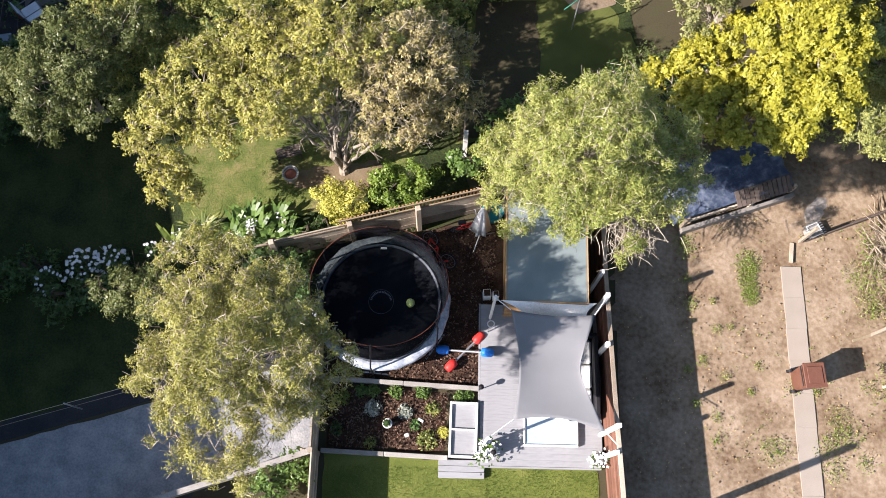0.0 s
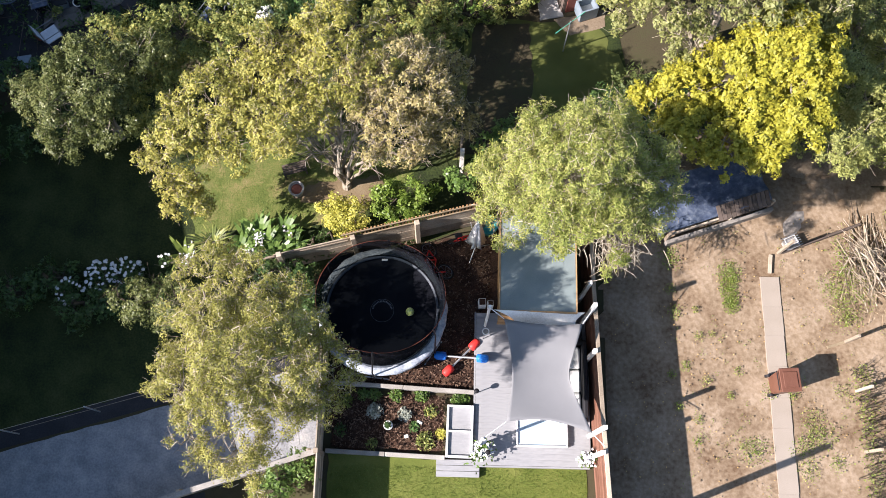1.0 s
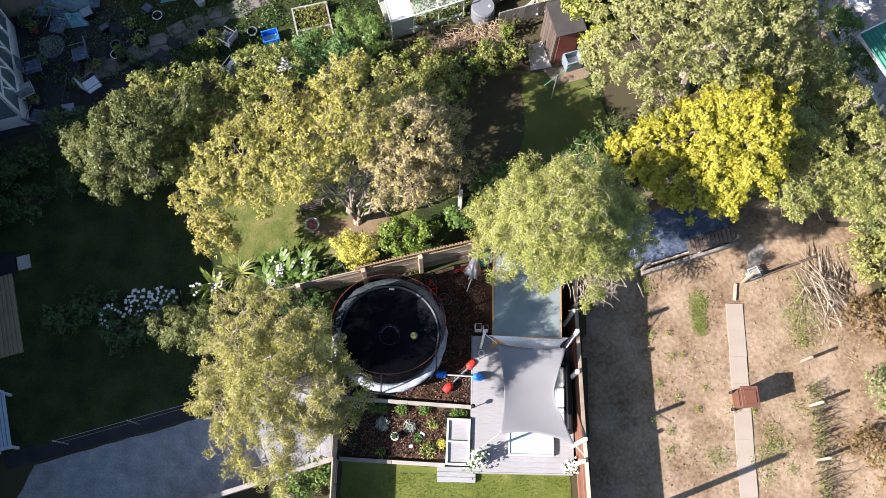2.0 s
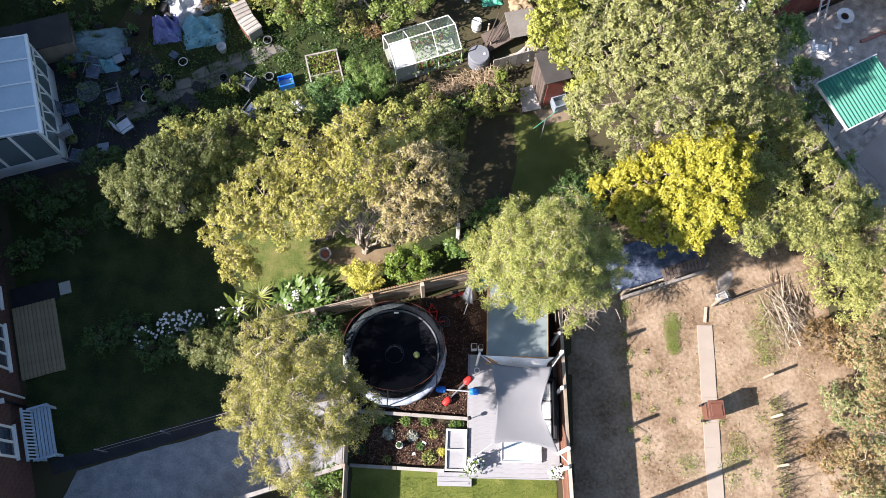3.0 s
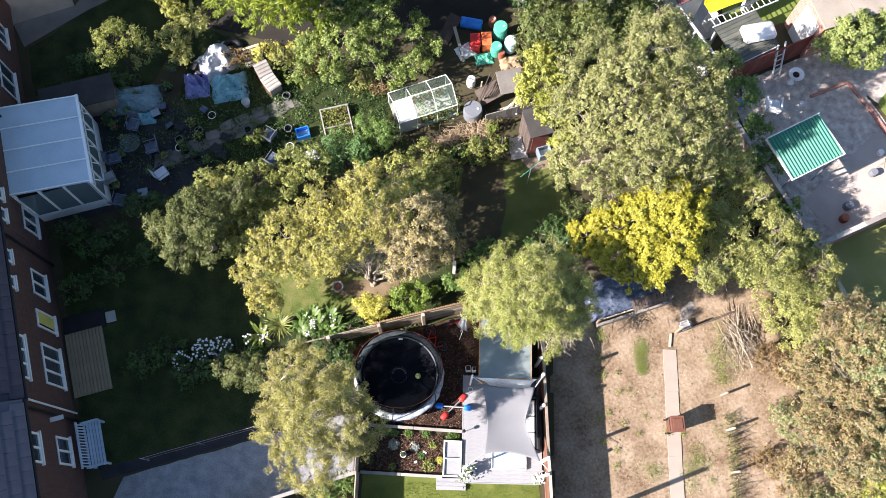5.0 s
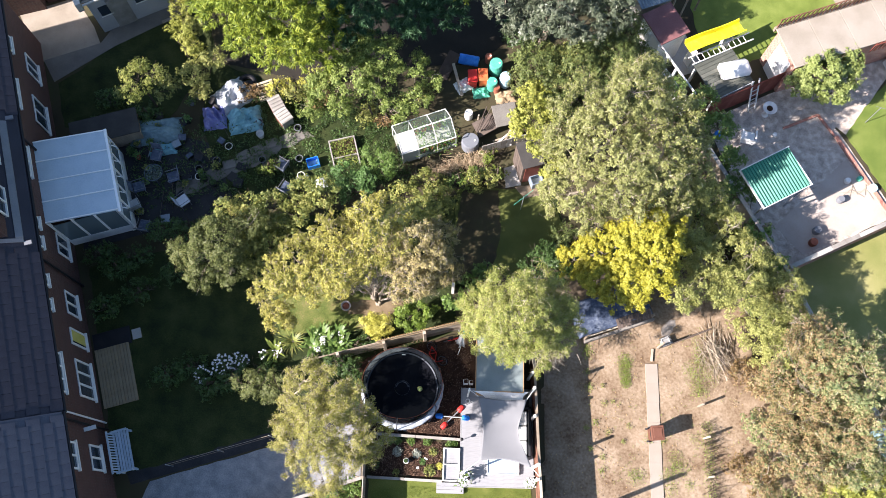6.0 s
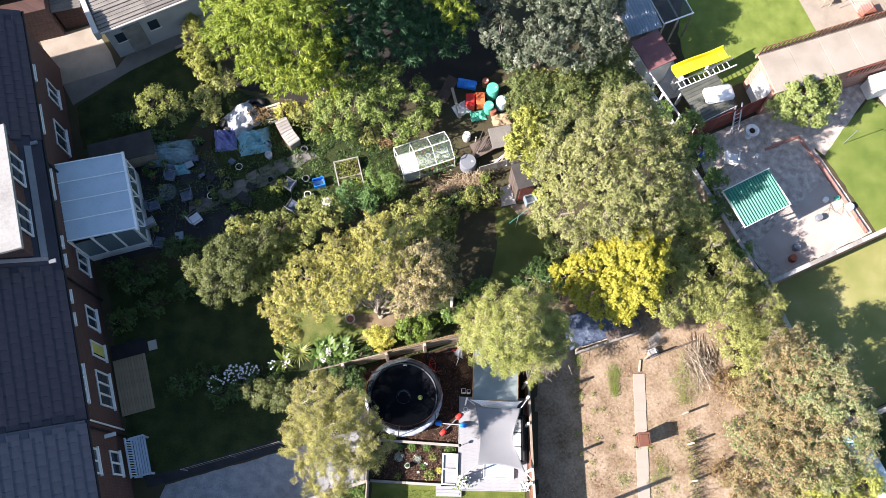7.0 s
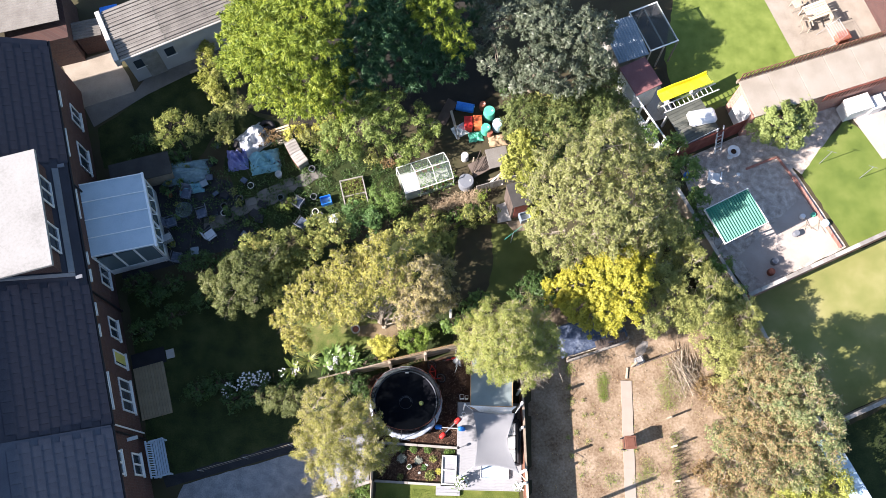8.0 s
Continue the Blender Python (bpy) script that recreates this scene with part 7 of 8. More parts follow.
    p = Vector((x, y, 0.12 + 0.45 * rng.uniform() * max(0.15, 1 - math.hypot(x - 10.5, y - 6.35))))
    d.z = max(-p.z + 0.04, min(d.z, p.z))
    bend = Vector((rng.normal() * 0.05, rng.normal() * 0.05, 0.02))
    r = rng.uniform(0.008, 0.026) if k < 60 else rng.uniform(0.005, 0.013)
    part("branch", tube(bmesh.new(), [p - d, p + bend, p + d], [r, r * 0.85, r * 0.55], 5), M[("twig", "old_wood", "dark_wood", "twig")[k % 4]], pile)
litter = bmesh.new()
for k in range(420):
    p = Vector((10.55 + 0.42 * rng.normal(), 6.2 + 0.55 * rng.normal(), 0.06 + 0.15 * rng.uniform()))
    d = Vector((rng.normal(), rng.normal(), rng.normal() * 0.2)).normalized() * rng.uniform(0.08, 0.3)
    tube(litter, [p - d / 2, p + d / 2], [0.006, 0.003], 3)
tagged(part("twig_litter", litter, M["straw"], pile, "fine dry twigs"), kind="stuff")

# row of dead bean stems
stems = bmesh.new()
for k in range(150):
    x, y = 10.08 + rng.normal() * 0.1, rng.uniform(0.3, 3.6)
    h = rng.uniform(0.2, 0.7)
    p = Vector((x, y, 0.0))
    tube(stems, [p, p + Vector((rng.normal() * 0.05, rng.normal() * 0.05, h * 0.6)), p + Vector((rng.normal() * 0.12, rng.normal() * 0.12, h))], [0.012, 0.009, 0.004], 4)
rows = np.random.default_rng(31)
c = np.c_[10.02 + rows.normal(size=800) * 0.14, rows.uniform(0.2, 3.7, 800), rows.uniform(0.05, 0.45, 800)]
c2 = np.c_[9.86 + rows.normal(size=420) * 0.12, rows.uniform(4.6, 6.9, 420), rows.uniform(0.05, 0.4, 420)]
tagged(new("bean_row", quads("bean_row", leaves_at(rows, np.concatenate([c, c2]), 0.05, 0.03), F["weed"])), "thin row of climbing green plants in the plot", "plants", kind="stuff")
# The dark twig colour stands for the stems' own shadows.
ob = tagged(new("dry_stems", mesh_of(stems, "dry_stems", M["dark_twig"])), "row of dry plant stems in the plot", "dry stems", kind="stuff")


def weed_patch(x, y, r, n, leafm, seed, label, h=0.12):
    rng = np.random.default_rng(seed)
    ob = thing("weed_clump", label, "weeds", pose(x, y, 0), "weeds in the plot")
    a, q = rng.uniform(0, 2 * math.pi, n), r * rng.uniform(0, 1, n) ** 0.8
    c = np.c_[q * np.cos(a), q * np.sin(a), 0.05 + h * rng.uniform(0, 1, n)]
    part("foliage", quads("foliage", leaves_at(rng, c, 0.04, 0.022, up=0.8), F[leafm]), None, ob)
    return ob


for k, (x, y, r) in enumerate(((6.23, 4.32, 0.12), (5.69, 4.91, 0.16), (5.86, 3.59, 0.12), (5.53, 3.39, 0.1), (6.35, 3.22, 0.13), (5.67, 2.63, 0.1), (6.10, 2.33, 0.12), (6.06, 1.84, 0.1), (6.56, 4.39, 0.08),
        (7.42, 1.62, 0.3), (7.2, 1.75, 0.18), (7.87, 3.05, 0.18), (8.81, 2.39, 0.26), (9.02, 2.03, 0.3), (8.48, 1.65, 0.25), (8.7, 2.0, 0.25), (9.65, 3.04, 0.22), (8.42, 2.95, 0.12), (5.58, 6.41, 0.26), (5.7, 6.2, 0.2), (7.14, 3.49, 0.1), (10.4, 5.9, 0.35), (10.3, 5.4, 0.35), (10.5, 6.4, 0.3), (9.9, 4.9, 0.3), (9.9, 5.96, 0.24), (9.64, 5.3, 0.26), (9.55, 5.7, 0.24), (8.6, 1.2, 0.25), (9.3, 1.4, 0.2), (5.6, 5.5, 0.12), (6.9, 2.9, 0.08), (6.2, 5.0, 0.08))):
    weed_patch(x, y, r * 1.25, int(40 + 1900 * r * r), "weed" if k % 4 else "hedge", 300 + k, "low green weeds growing in dry soil")
for k, (x, y) in enumerate(((7.12, 6.02), (7.06, 5.78), (7.12, 5.55), (7.04, 5.32), (7.08, 5.1))):
    weed_patch(x + 0.06 * math.sin(k * 2.3), y, 0.3 - 0.02 * k, 330, "weed", 370 + k, "strip of low green grass in the soil", 0.06)
rng = np.random.default_rng(17)


def strewn(n, x0=4.0, x1=11.6, y0=-2.0, y1=7.4):
    """Random spots on the soil, none of them on the slab path, thicker in drifts."""
    xy = rng.uniform((x0, y0), (x1, y1), (n * 3, 2))
    drift = np.array([noise.noise(Vector((x * 0.9, y * 0.9, 4))) + 0.5 * noise.noise(Vector((x * 3, y * 3, 9))) for x, y in xy])
    ok = (np.abs(xy[:, 0] - 8.1) > 0.26) & (drift > rng.uniform(-0.5, 0.5, len(xy)))
    return xy[ok][:n]


xy = strewn(800)
c = np.c_[xy, np.full(len(xy), 0.075)]
tagged(new("fallen_leaves", quads("fallen_leaves", leaves_at(rng, c, 0.04, 0.028, up=1.2), F["fallen"])), "fallen leaves scattered over the soil", "fallen leaves", kind="stuff")
xy = strewn(380)
c = np.c_[xy, 0.05 + 0.03 * rng.uniform(size=len(xy))]
tagged(new("soil_crumbs", quads("soil_crumbs", leaves_at(rng, c, 0.055, 0.04, up=1.3), M["soil"])), "crumbled brown clods on the dry soil", "clods", kind="stuff")
xy = strewn(300, 5.6)
c = np.c_[xy, 0.07 + 0.04 * rng.uniform(size=len(xy))]
c = np.repeat(c, 5, axis=0) + rng.normal(size=(len(c) * 5, 3)) * np.array([0.035, 0.035, 0.01])
tagged(new("small_weeds", quads("small_weeds", leaves_at(rng, c, 0.035, 0.018, up=0.8), F["weed"])), "tiny weeds sprinkled over the soil", "weeds", kind="stuff")


def grass(name, label, x0, y0, x1, y1, n, h, leafm, seed, z=0.01, dense=None):
    """Standing blades of grass over a stretch of lawn."""
    rng = np.random.default_rng(seed)
    xy = rng.uniform((x0, y0), (x1, y1), (n, 2))
    a = rng.uniform(0, 2 * math.pi, n)
    s = np.c_[np.cos(a), np.sin(a), np.zeros(n)] * 0.006
    tip = np.c_[rng.normal(size=(n, 2)) * 0.02, h * rng.uniform(0.5, 1.2, n)]
    p = np.c_[xy, np.full(n, z)]
    q = np.stack([p - s, p + s, p + tip + s * 0.2, p + tip - s * 0.2], axis=1)
    return tagged(new(name, quads(name, q, F[leafm])), label, "grass", kind="stuff")


grass("grass_blades", "short blades of mown grass by the deck", -2.5, -7.9, 3.45, 1.12, 50000, 0.05, "blade", 61)
grass("grass_blades", "thin dry grass under the spreading tree", -6.2, 6.9, -1.6, 9.3, 9000, 0.035, "blade", 62)

# ---- crowded garden behind the conservatory ----
rng = np.random.default_rng(91)
POT_LABELS = {"terracotta": "terracotta pot with a small plant", "black": "black plastic pot with a leafy plant", "lead": "grey metal pot with a plant"}
for k in range(34):
    u, v = rng.uniform(-8.3, -4.6), rng.uniform(14.3, 19.2)
    if 16.4 < v < 18.0 and u > -6.5:
        continue
    p = HOUSE @ Vector((u, v, 0))
    kind = ("terracotta", "black", "black", "lead", "black", "lead")[k % 6]
    flower_pot(p.x, p.y, float(rng.uniform(0.09, 0.15)), float(rng.uniform(0.2, 0.35)), kind, POT_LABELS[kind] + " on the dark patio", count=0, leafm=("dark", "hedge", "bluegreen", "fresh")[k % 4], spread=float(rng.uniform(0.1, 0.25)), seed=500 + k, group="pots on the patio")


def chair(m, material, label, frame_of=None):
    """A garden chair; with a frame of its own it is a slim metal one with a fabric seat."""
    ob = thing("garden_chair", label, "chair", m)
    bars = M[frame_of or material]
    part("seat", box(-0.22, -0.22, 0.42, 0.22, 0.22, 0.45, bevel=0.01), M[material], ob)
    for x in (-0.19, 0.19):
        for y in (-0.19, 0.19):
            part("leg", rod((x, y, 0), (x, y, 0.42), 0.012), bars, ob)
    for y in (-0.22, 0.22):
        part("back_post", rod((-0.21, y, 0.45), (-0.30, y, 0.92), 0.012), bars, ob)
        if frame_of:
            part("armrest", rod((-0.25, y, 0.65), (0.24, y, 0.65), 0.012), bars, ob)
        else:
            part("armrest", box(-0.22, y - 0.025, 0.63, 0.2, y + 0.025, 0.66), bars, ob)
    if frame_of:
        part("top_rail", rod((-0.30, -0.22, 0.92), (-0.30, 0.22, 0.92), 0.012), bars, ob)
        part("front_rail", rod((0.235, -0.22, 0.44), (0.235, 0.22, 0.44), 0.012), bars, ob)
    for k in range(4):
        part("back_slat", box(-0.3 + 0.015 * k, -0.19, 0.83 - 0.1 * k, -0.27 + 0.015 * k, 0.19, 0.89 - 0.1 * k), M[material], ob)
    return ob


def round_table(m, r, material, label):
    ob = thing("round_table", label, "table", m)
    part("tabletop", lathe([(r, 0.70), (r, 0.73)], 28), M["clear"], ob, "glass top")
    part("rim", ring(r, 0.018, 0.72, 28, 6), M[material], ob)
    for a in (20, 110, 200, 290):
        part("leg", rod((r * 0.8 * math.cos(math.radians(a)), r * 0.8 * math.sin(math.radians(a)), 0.7), (r * 0.9 * math.cos(math.radians(a)), r * 0.9 * math.sin(math.radians(a)), 0), 0.015), M[material], ob)
    return ob


round_table(pose(-11.69, 13.02, 0), 0.36, "dull_blue", "round glass-topped garden table on the patio")
for k, (x, y, a, mt) in enumerate(((-10.95, 12.97, 200, "dull_blue"), (-11.75, 13.9, 260, "dull_blue"), (-12.3, 12.5, 20, "dull_blue"), (-10.47, 11.95, 40, "lead"), (-12.38, 11.73, 120, "lead"), (-11.87, 10.85, 80, "dull_blue"), (-6.62, 13.58, 150, "dull_blue"), (-6.37, 12.6, 60, "dull_blue"))):
    chair(pose(x, y, 0, 0, 0, a), "steel" if mt == "lead" else "tarp", "bare pale metal garden chair on the patio" if mt == "lead" else "slim pale-framed garden chair with dark blue fabric", "lead")
for k, (x, y) in enumerate(((-5.85, 13.25), (-5.65, 13.1), (-5.9, 13.0), (-7.49, 13.9), (-8.91, 14.46), (-5.97, 13.99), (-6.14, 15.36), (-7.76, 15.57), (-10.0, 13.1), (-10.04, 13.43), (-9.35, 13.82))):
    hp = thing("pot_rim", "empty round pot with a pale rim", "pot", pose(x, y, 0), "pots on the patio")
    part("pot", lathe([(0.1, 0), (0.14, 0.22), (0.12, 0.22), (0.1, 0.05), (0.01, 0.04)], 18), M["black"], hp)
    part("rim", ring(0.145, 0.014, 0.22, 24, 6), M["white_worn" if k % 4 == 0 else "lead"], hp)
for k, (x, y, w) in enumerate(((-6.05, 15.07, 0.2), (-6.62, 14.93, 0.24), (-7.18, 14.72, 0.26), (-7.78, 14.39, 0.28), (-8.32, 14.12, 0.28), (-8.85, 13.73, 0.28), (-9.25, 13.25, 0.3), (-9.75, 12.96, 0.34), (-10.3, 12.62, 0.34), (-7.32, 13.77, 0.18))):
    single("stepping_stone", box(-w, -0.2, 0, w, 0.2, 0.04, bevel=0.03), M["worn_path"], "worn stepping stone in the grass", "stone", pose(x, y, 0.012, 0, 0, 25 + 9 * math.sin(k * 2.1)), "stepping stones")


def crumpled(name, x, y, w, d, h, material, label, category, seed, rz=0.0):
    """A sheet thrown over a heap, falling in folds to the ground."""
    bm = bmesh.new()
    n = 26
    g = []
    for i in range(n + 1):
        row = []
        for j in range(n + 1):
            s, t = 2 * i / n - 1, 2 * j / n - 1
            e = max(abs(s), abs(t)) ** 3
            fold = abs(noise.noise(Vector((s * 1.6 + t * 1.1, t * 1.3 - s * 0.6, seed))))
            cross = abs(noise.noise(Vector((s * 1.1 - t * 2.1, s * 0.9 + t, seed + 2))))
            z = h * (1 - e) * (0.8 + 0.45 * noise.noise(Vector((s * 1.2, t * 1.2, seed))) - 0.55 * fold - 0.35 * cross)
            row.append(bm.verts.new((s * w / 2 * (1 + 0.12 * noise.noise(Vector((t * 3, s, seed)))), t * d / 2 * (1 + 0.12 * noise.noise(Vector((s * 3, t, seed + 4)))), max(0.02, z))))
        g.append(row)
    for i in range(n):
        for j in range(n):
            bm.faces.new((g[i][j], g[i + 1][j], g[i + 1][j + 1], g[i][j + 1]))
    return solid(single(name, bm, M[material], label, category, pose(x, y, 0, 0, 0, rz)), 0.01)


crumpled("dust_sheet", -8.98, 16.80, 1.5, 1.25, 0.95, "sheet", "white sheet thrown over stacked things", "sheet", 3, 40)
crumpled("dust_sheet", -8.38, 15.72, 1.4, 1.15, 0.8, "teal_sheet", "teal-blue plastic sheet over a heap", "sheet", 7, 12)
crumpled("dust_sheet", -9.66, 15.78, 0.95, 1.05, 0.8, "lilac", "lilac plastic sheet in the shade", "sheet", 9, 10)
crumpled("dust_sheet", -11.65, 14.30, 1.15, 0.5, 0.4, "teal_sheet", "small pale teal sheet over garden things", "sheet", 12, 12)
crumpled("dust_sheet", -12.03, 15.08, 2.2, 1.15, 0.8, "tarp_teal", "faded blue-green tarpaulin over a store", "tarpaulin", 14, 8)
low_store = thing("store_shed", "low store with a dark felt roof beside the conservatory", "shed", pose(-13.79, 14.80, 0, 0, 0, 17))
part("wall", box(-1.3, -0.5, 0, 1.3, 0.5, 1.0), M["old_wood"], low_store)
part("roof", box(-1.36, -0.56, 1.004, 1.36, 0.56, 1.05), M["dark_felt"], low_store, "dark felt roof")
for k, (x, y) in enumerate(((-8.42, 17.42), (-8.30, 17.13))):
    single("tyre", ring(0.3, 0.11, 0.115, 26, 10), M["black"], "old black tyre lying by the sheets", "tyre", pose(x, y, 0.0, 0, 0, 0), "old tyres", smooth=True)


def pallet(m, label):
    ob = thing("pallet", label, "pallet", m, "wooden pallets")
    for k in range(6):
        part("board", box(-0.5, -0.55 + 0.19 * k, 0.1, 0.5, -0.42 + 0.19 * k, 0.125), M["pale_wood"], ob)
    for x in (-0.46, -0.04, 0.38):
        part("bearer", box(x, -0.55, 0, x + 0.08, 0.53, 0.098), M["pale_wood"], ob)
    return ob


pallet(pose(-7.61, 17.10, 0.05, 12, 0, 22) @ Matrix.Scale(0.75, 4), "pale wooden pallet lying by the hedge")
for k, (x, y, z) in enumerate(((-7.05, 16.28, 0.3), (-6.70, 15.73, 0.3))):
    cab = thing("old_cabinet", "discarded pale wooden cabinet outdoors", "cabinet", pose(x, y, 0, 0, 0, 30 + 8 * k))
    part("body", box(-0.25, -0.3, 0.0, 0.25, 0.3, 0.55, bevel=0.01), M["grey_wood"], cab)
    part("top", box(-0.28, -0.33, 0.55, 0.28, 0.33, 0.59, bevel=0.008), M["grey_wood"], cab)
    part("door", box(-0.275, -0.27, 0.04, -0.255, 0.27, 0.5), M["brown_wood"], cab)
    for q in range(4):
        part("batten", box(-0.27, -0.3 + 0.16 * q, 0.592, 0.27, -0.22 + 0.16 * q, 0.615), M["grey_wood"], cab)
bk = thing("bucket", "white plastic bucket on the grass", "bucket", pose(-7.66, 15.03, 0.0))
part("body", lathe([(0.12, 0), (0.16, 0.3), (0.17, 0.3), (0.15, 0.3), (0.13, 0.1), (0.01, 0.1)], 20), M["white"], bk)
cr = thing("crate", "bright blue plastic crate on the grass", "crate", pose(-5.40, 13.82, 0.0, 0, 0, 18))
for x0, y0, x1, y1 in ((-0.25, -0.2, -0.22, 0.2), (0.22, -0.2, 0.25, 0.2), (-0.218, -0.2, 0.218, -0.17), (-0.218, 0.17, 0.218, 0.2)):
    part("side", box(x0, y0, 0, x1, y1, 0.3), M["blue"], cr)
part("floor", box(-0.215, -0.165, 0.02, 0.215, 0.165, 0.05), M["pale_blue"], cr)
crumpled("sack", -5.02, 13.0, 0.5, 0.45, 0.25, "white", "white plastic sack on the grass", "sack", 21, 20)

bed = thing("raised_bed", "timber-edged raised bed full of seedlings", "raised bed", pose(-4.15, 14.32, 0, 0, 0, 15))
for x0, y0, x1, y1 in ((-0.55, -0.68, -0.5, 0.6), (0.5, -0.68, 0.55, 0.6), (-0.498, 0.55, 0.498, 0.6), (-0.498, -0.25, 0.498, -0.2)):
    part("edge_board", box(x0, y0, 0, x1, y1, 0.3), M["grey_wood"], bed)
part("soil", box(-0.497, -0.197, 0, 0.497, 0.547, 0.2), M["bark"], bed)
rr = np.random.default_rng(3)
c = np.c_[rr.uniform(-0.48, 0.48, 700), rr.uniform(-0.65, 0.53, 700), rr.uniform(0.2, 0.36, 700)]
part("foliage", quads("seedlings", leaves_at(rr, c, 0.08, 0.04), F["weed"]), None, bed)


def greenhouse(m):
    ob = thing("greenhouse", "small aluminium greenhouse with glass and white-washed panes", "greenhouse", m)
    L, W, E, Rg = 1.15, 0.66, 0.95, 1.45
    part("base", box(-L, -W, 0, L, W, 0.08), M["concrete"], ob)
    for x in (-L, -0.45, 0.35, L):
        for s in (-1, 1):
            part("post", rod((x, s * W, 0), (x, s * W, E), 0.018), M["white_worn"], ob)
            part("rafter", rod((x, s * W, E), (x, 0, Rg), 0.018), M["white"], ob)
    for y, z in ((-W, E), (W, E), (0, Rg)):
        part("rail", rod((-L, y, z), (L, y, z), 0.022), M["white_worn"], ob)
    for i, (xa, xb) in enumerate(((-L, -0.45), (-0.45, 0.35), (0.35, L))):
        for s in (-1, 1):
            mt = M["frosted"] if i == 0 and s < 0 else M["clear"]
            bm = bmesh.new()
            bm.faces.new([bm.verts.new(p) for p in ((xa + 0.03, s * W, E), (xb - 0.03, s * W, E), (xb - 0.03, 0, Rg), (xa + 0.03, 0, Rg))])
            solid(part("roof_pane", bm, mt, ob, "white-washed pane" if i == 0 and s < 0 else ""), 0.004).visible_shadow = False
            bm = bmesh.new()
            bm.faces.new([bm.verts.new(p) for p in ((xa + 0.03, s * W, 0.08), (xb - 0.03, s * W, 0.08), (xb - 0.03, s * W, E), (xa + 0.03, s * W, E))])
            solid(part("side_pane", bm, mt, ob), 0.004).visible_shadow = False
    for x in (-L, L):
        bm = bmesh.new()
        bm.faces.new([bm.verts.new(p) for p in ((x, -W, 0.08), (x, W, 0.08), (x, W, E), (x, 0, Rg), (x, -W, E))])
        solid(part("gable_pane", bm, M["clear"], ob), 0.004).visible_shadow = False
    return ob


greenhouse(pose(-0.88, 14.98, 0, 0, 0, 21))
for k in range(9):
    p = pose(-0.88, 14.98, 0.08, 0, 0, 21) @ Vector((-0.2 + 0.32 * (k % 5), -0.45 + 0.85 * (k // 5), 0))
    flower_pot(p.x, p.y, 0.11, 0.2, "terracotta", "green plant in a pot inside the greenhouse", count=0, leafm="fresh", z=0.08, spread=0.42, seed=700 + k, group="greenhouse plants")

straw = bmesh.new()
for k in range(900):
    s = rng.uniform(-1.2, 1.2)
    p = Vector((0.52 + s * 0.96 + rng.normal() * 0.06, 13.86 + s * 0.33 + rng.normal() * 0.2, 0.08 + 0.35 * abs(rng.normal()) * 0.5))
    d = Vector((rng.normal(), rng.normal(), rng.normal() * 0.3)).normalized() * rng.uniform(0.12, 0.35)
    tube(straw, [p - d / 2, p + Vector((0, 0, 0.03)), p + d / 2], [0.008, 0.008, 0.005], 3)
tagged(new("straw_heap", mesh_of(straw, "straw_heap", M["straw"])), "heap of dry straw and cut stems", "straw heap", kind="stuff")

lean = thing("lean_to", "collapsed lean-to of brown boards and old panels", "lean-to", pose(2.1, 15.85, 0, 0, 0, 17))
part("panel", box(-0.15, -0.45, 0, 0.85, 0.45, 0.05, m=pose(0, 0, 0.7, 14, 6, 0)), M["asbestos"], lean)
part("panel", box(-1.0, -0.4, 0, -0.1, 0.35, 0.05, m=pose(0, 0, 0.45, -8, -12, 10)), M["dark_wood"], lean)
for x, y in ((-0.8, -0.3), (0.7, -0.35), (0.75, 0.35), (-0.7, 0.3)):
    part("post", rod((x, y, 0), (x, y, 0.6), 0.035), M["old_wood"], lean)
for k in range(5):
    part("batten", rod((-1.0 + 0.1 * k, -0.4, 0.66), (-0.3 + 0.25 * k, 0.5, 0.78), 0.02), M["dark_wood"], lean)
for k in range(7):
    single("scrap_board", box(-0.35, -0.035, 0, 0.35, 0.035, 0.04), M["white_worn" if k % 2 else "old_wood"], "discarded board in a scrap heap", "board", pose(2.3 + 0.13 * k, 15.15 + 0.05 * (k % 3), 0.02 + 0.05 * k, 0, 0, 20 + 23 * k), "scrap boards")
fence2 = thing("fence", "old grey board fence behind the straw heap", "fence", pose(2.4, 14.75, 0, 0, 0, 18))
for k in range(9):
    part("board", box(-0.95 + 0.21 * k, -0.012, 0, -0.76 + 0.21 * k, 0.012, 0.8), M["grey_wood"], fence2)
part("rail", box(-0.95, 0.015, 0.6, 0.95, 0.05, 0.68), M["grey_wood"], fence2)


def barrel(x, y, r, h, material, label, lying=0.0, rz=0.0):
    ob = thing("barrel", label, "barrel", pose(x, y, r if lying else 0, lying, 0, rz), "barrels in the yard")
    part("body", lathe([(r * 0.92, 0), (r, 0.05), (r, h * 0.3), (r * 1.03, h * 0.33), (r, h * 0.36), (r, h * 0.64), (r * 1.03, h * 0.67), (r, h * 0.7), (r, h - 0.05), (r * 0.92, h)], 22), M[material], ob, smooth=False)
    if h > 0.45:
        part("bung", rod((r * 0.5, 0, h), (r * 0.5, 0, h + 0.02), 0.04), M["white_worn"], ob)
    return ob


barrel(2.05, 18.25, 0.27, 0.8, "mint", "mint-green plastic barrel in the yard")
barrel(2.45, 17.7, 0.24, 0.7, "pale_blue", "pale blue plastic drum in the yard")
barrel(1.9, 17.5, 0.22, 0.6, "mint", "mint-green tub in the yard")
barrel(0.5, 18.75, 0.22, 0.85, "blue", "dark blue drum lying on its side", 90, 80)
barrel(1.02, 14.8, 0.36, 0.6, "lead", "round galvanised water tank beside the greenhouse")
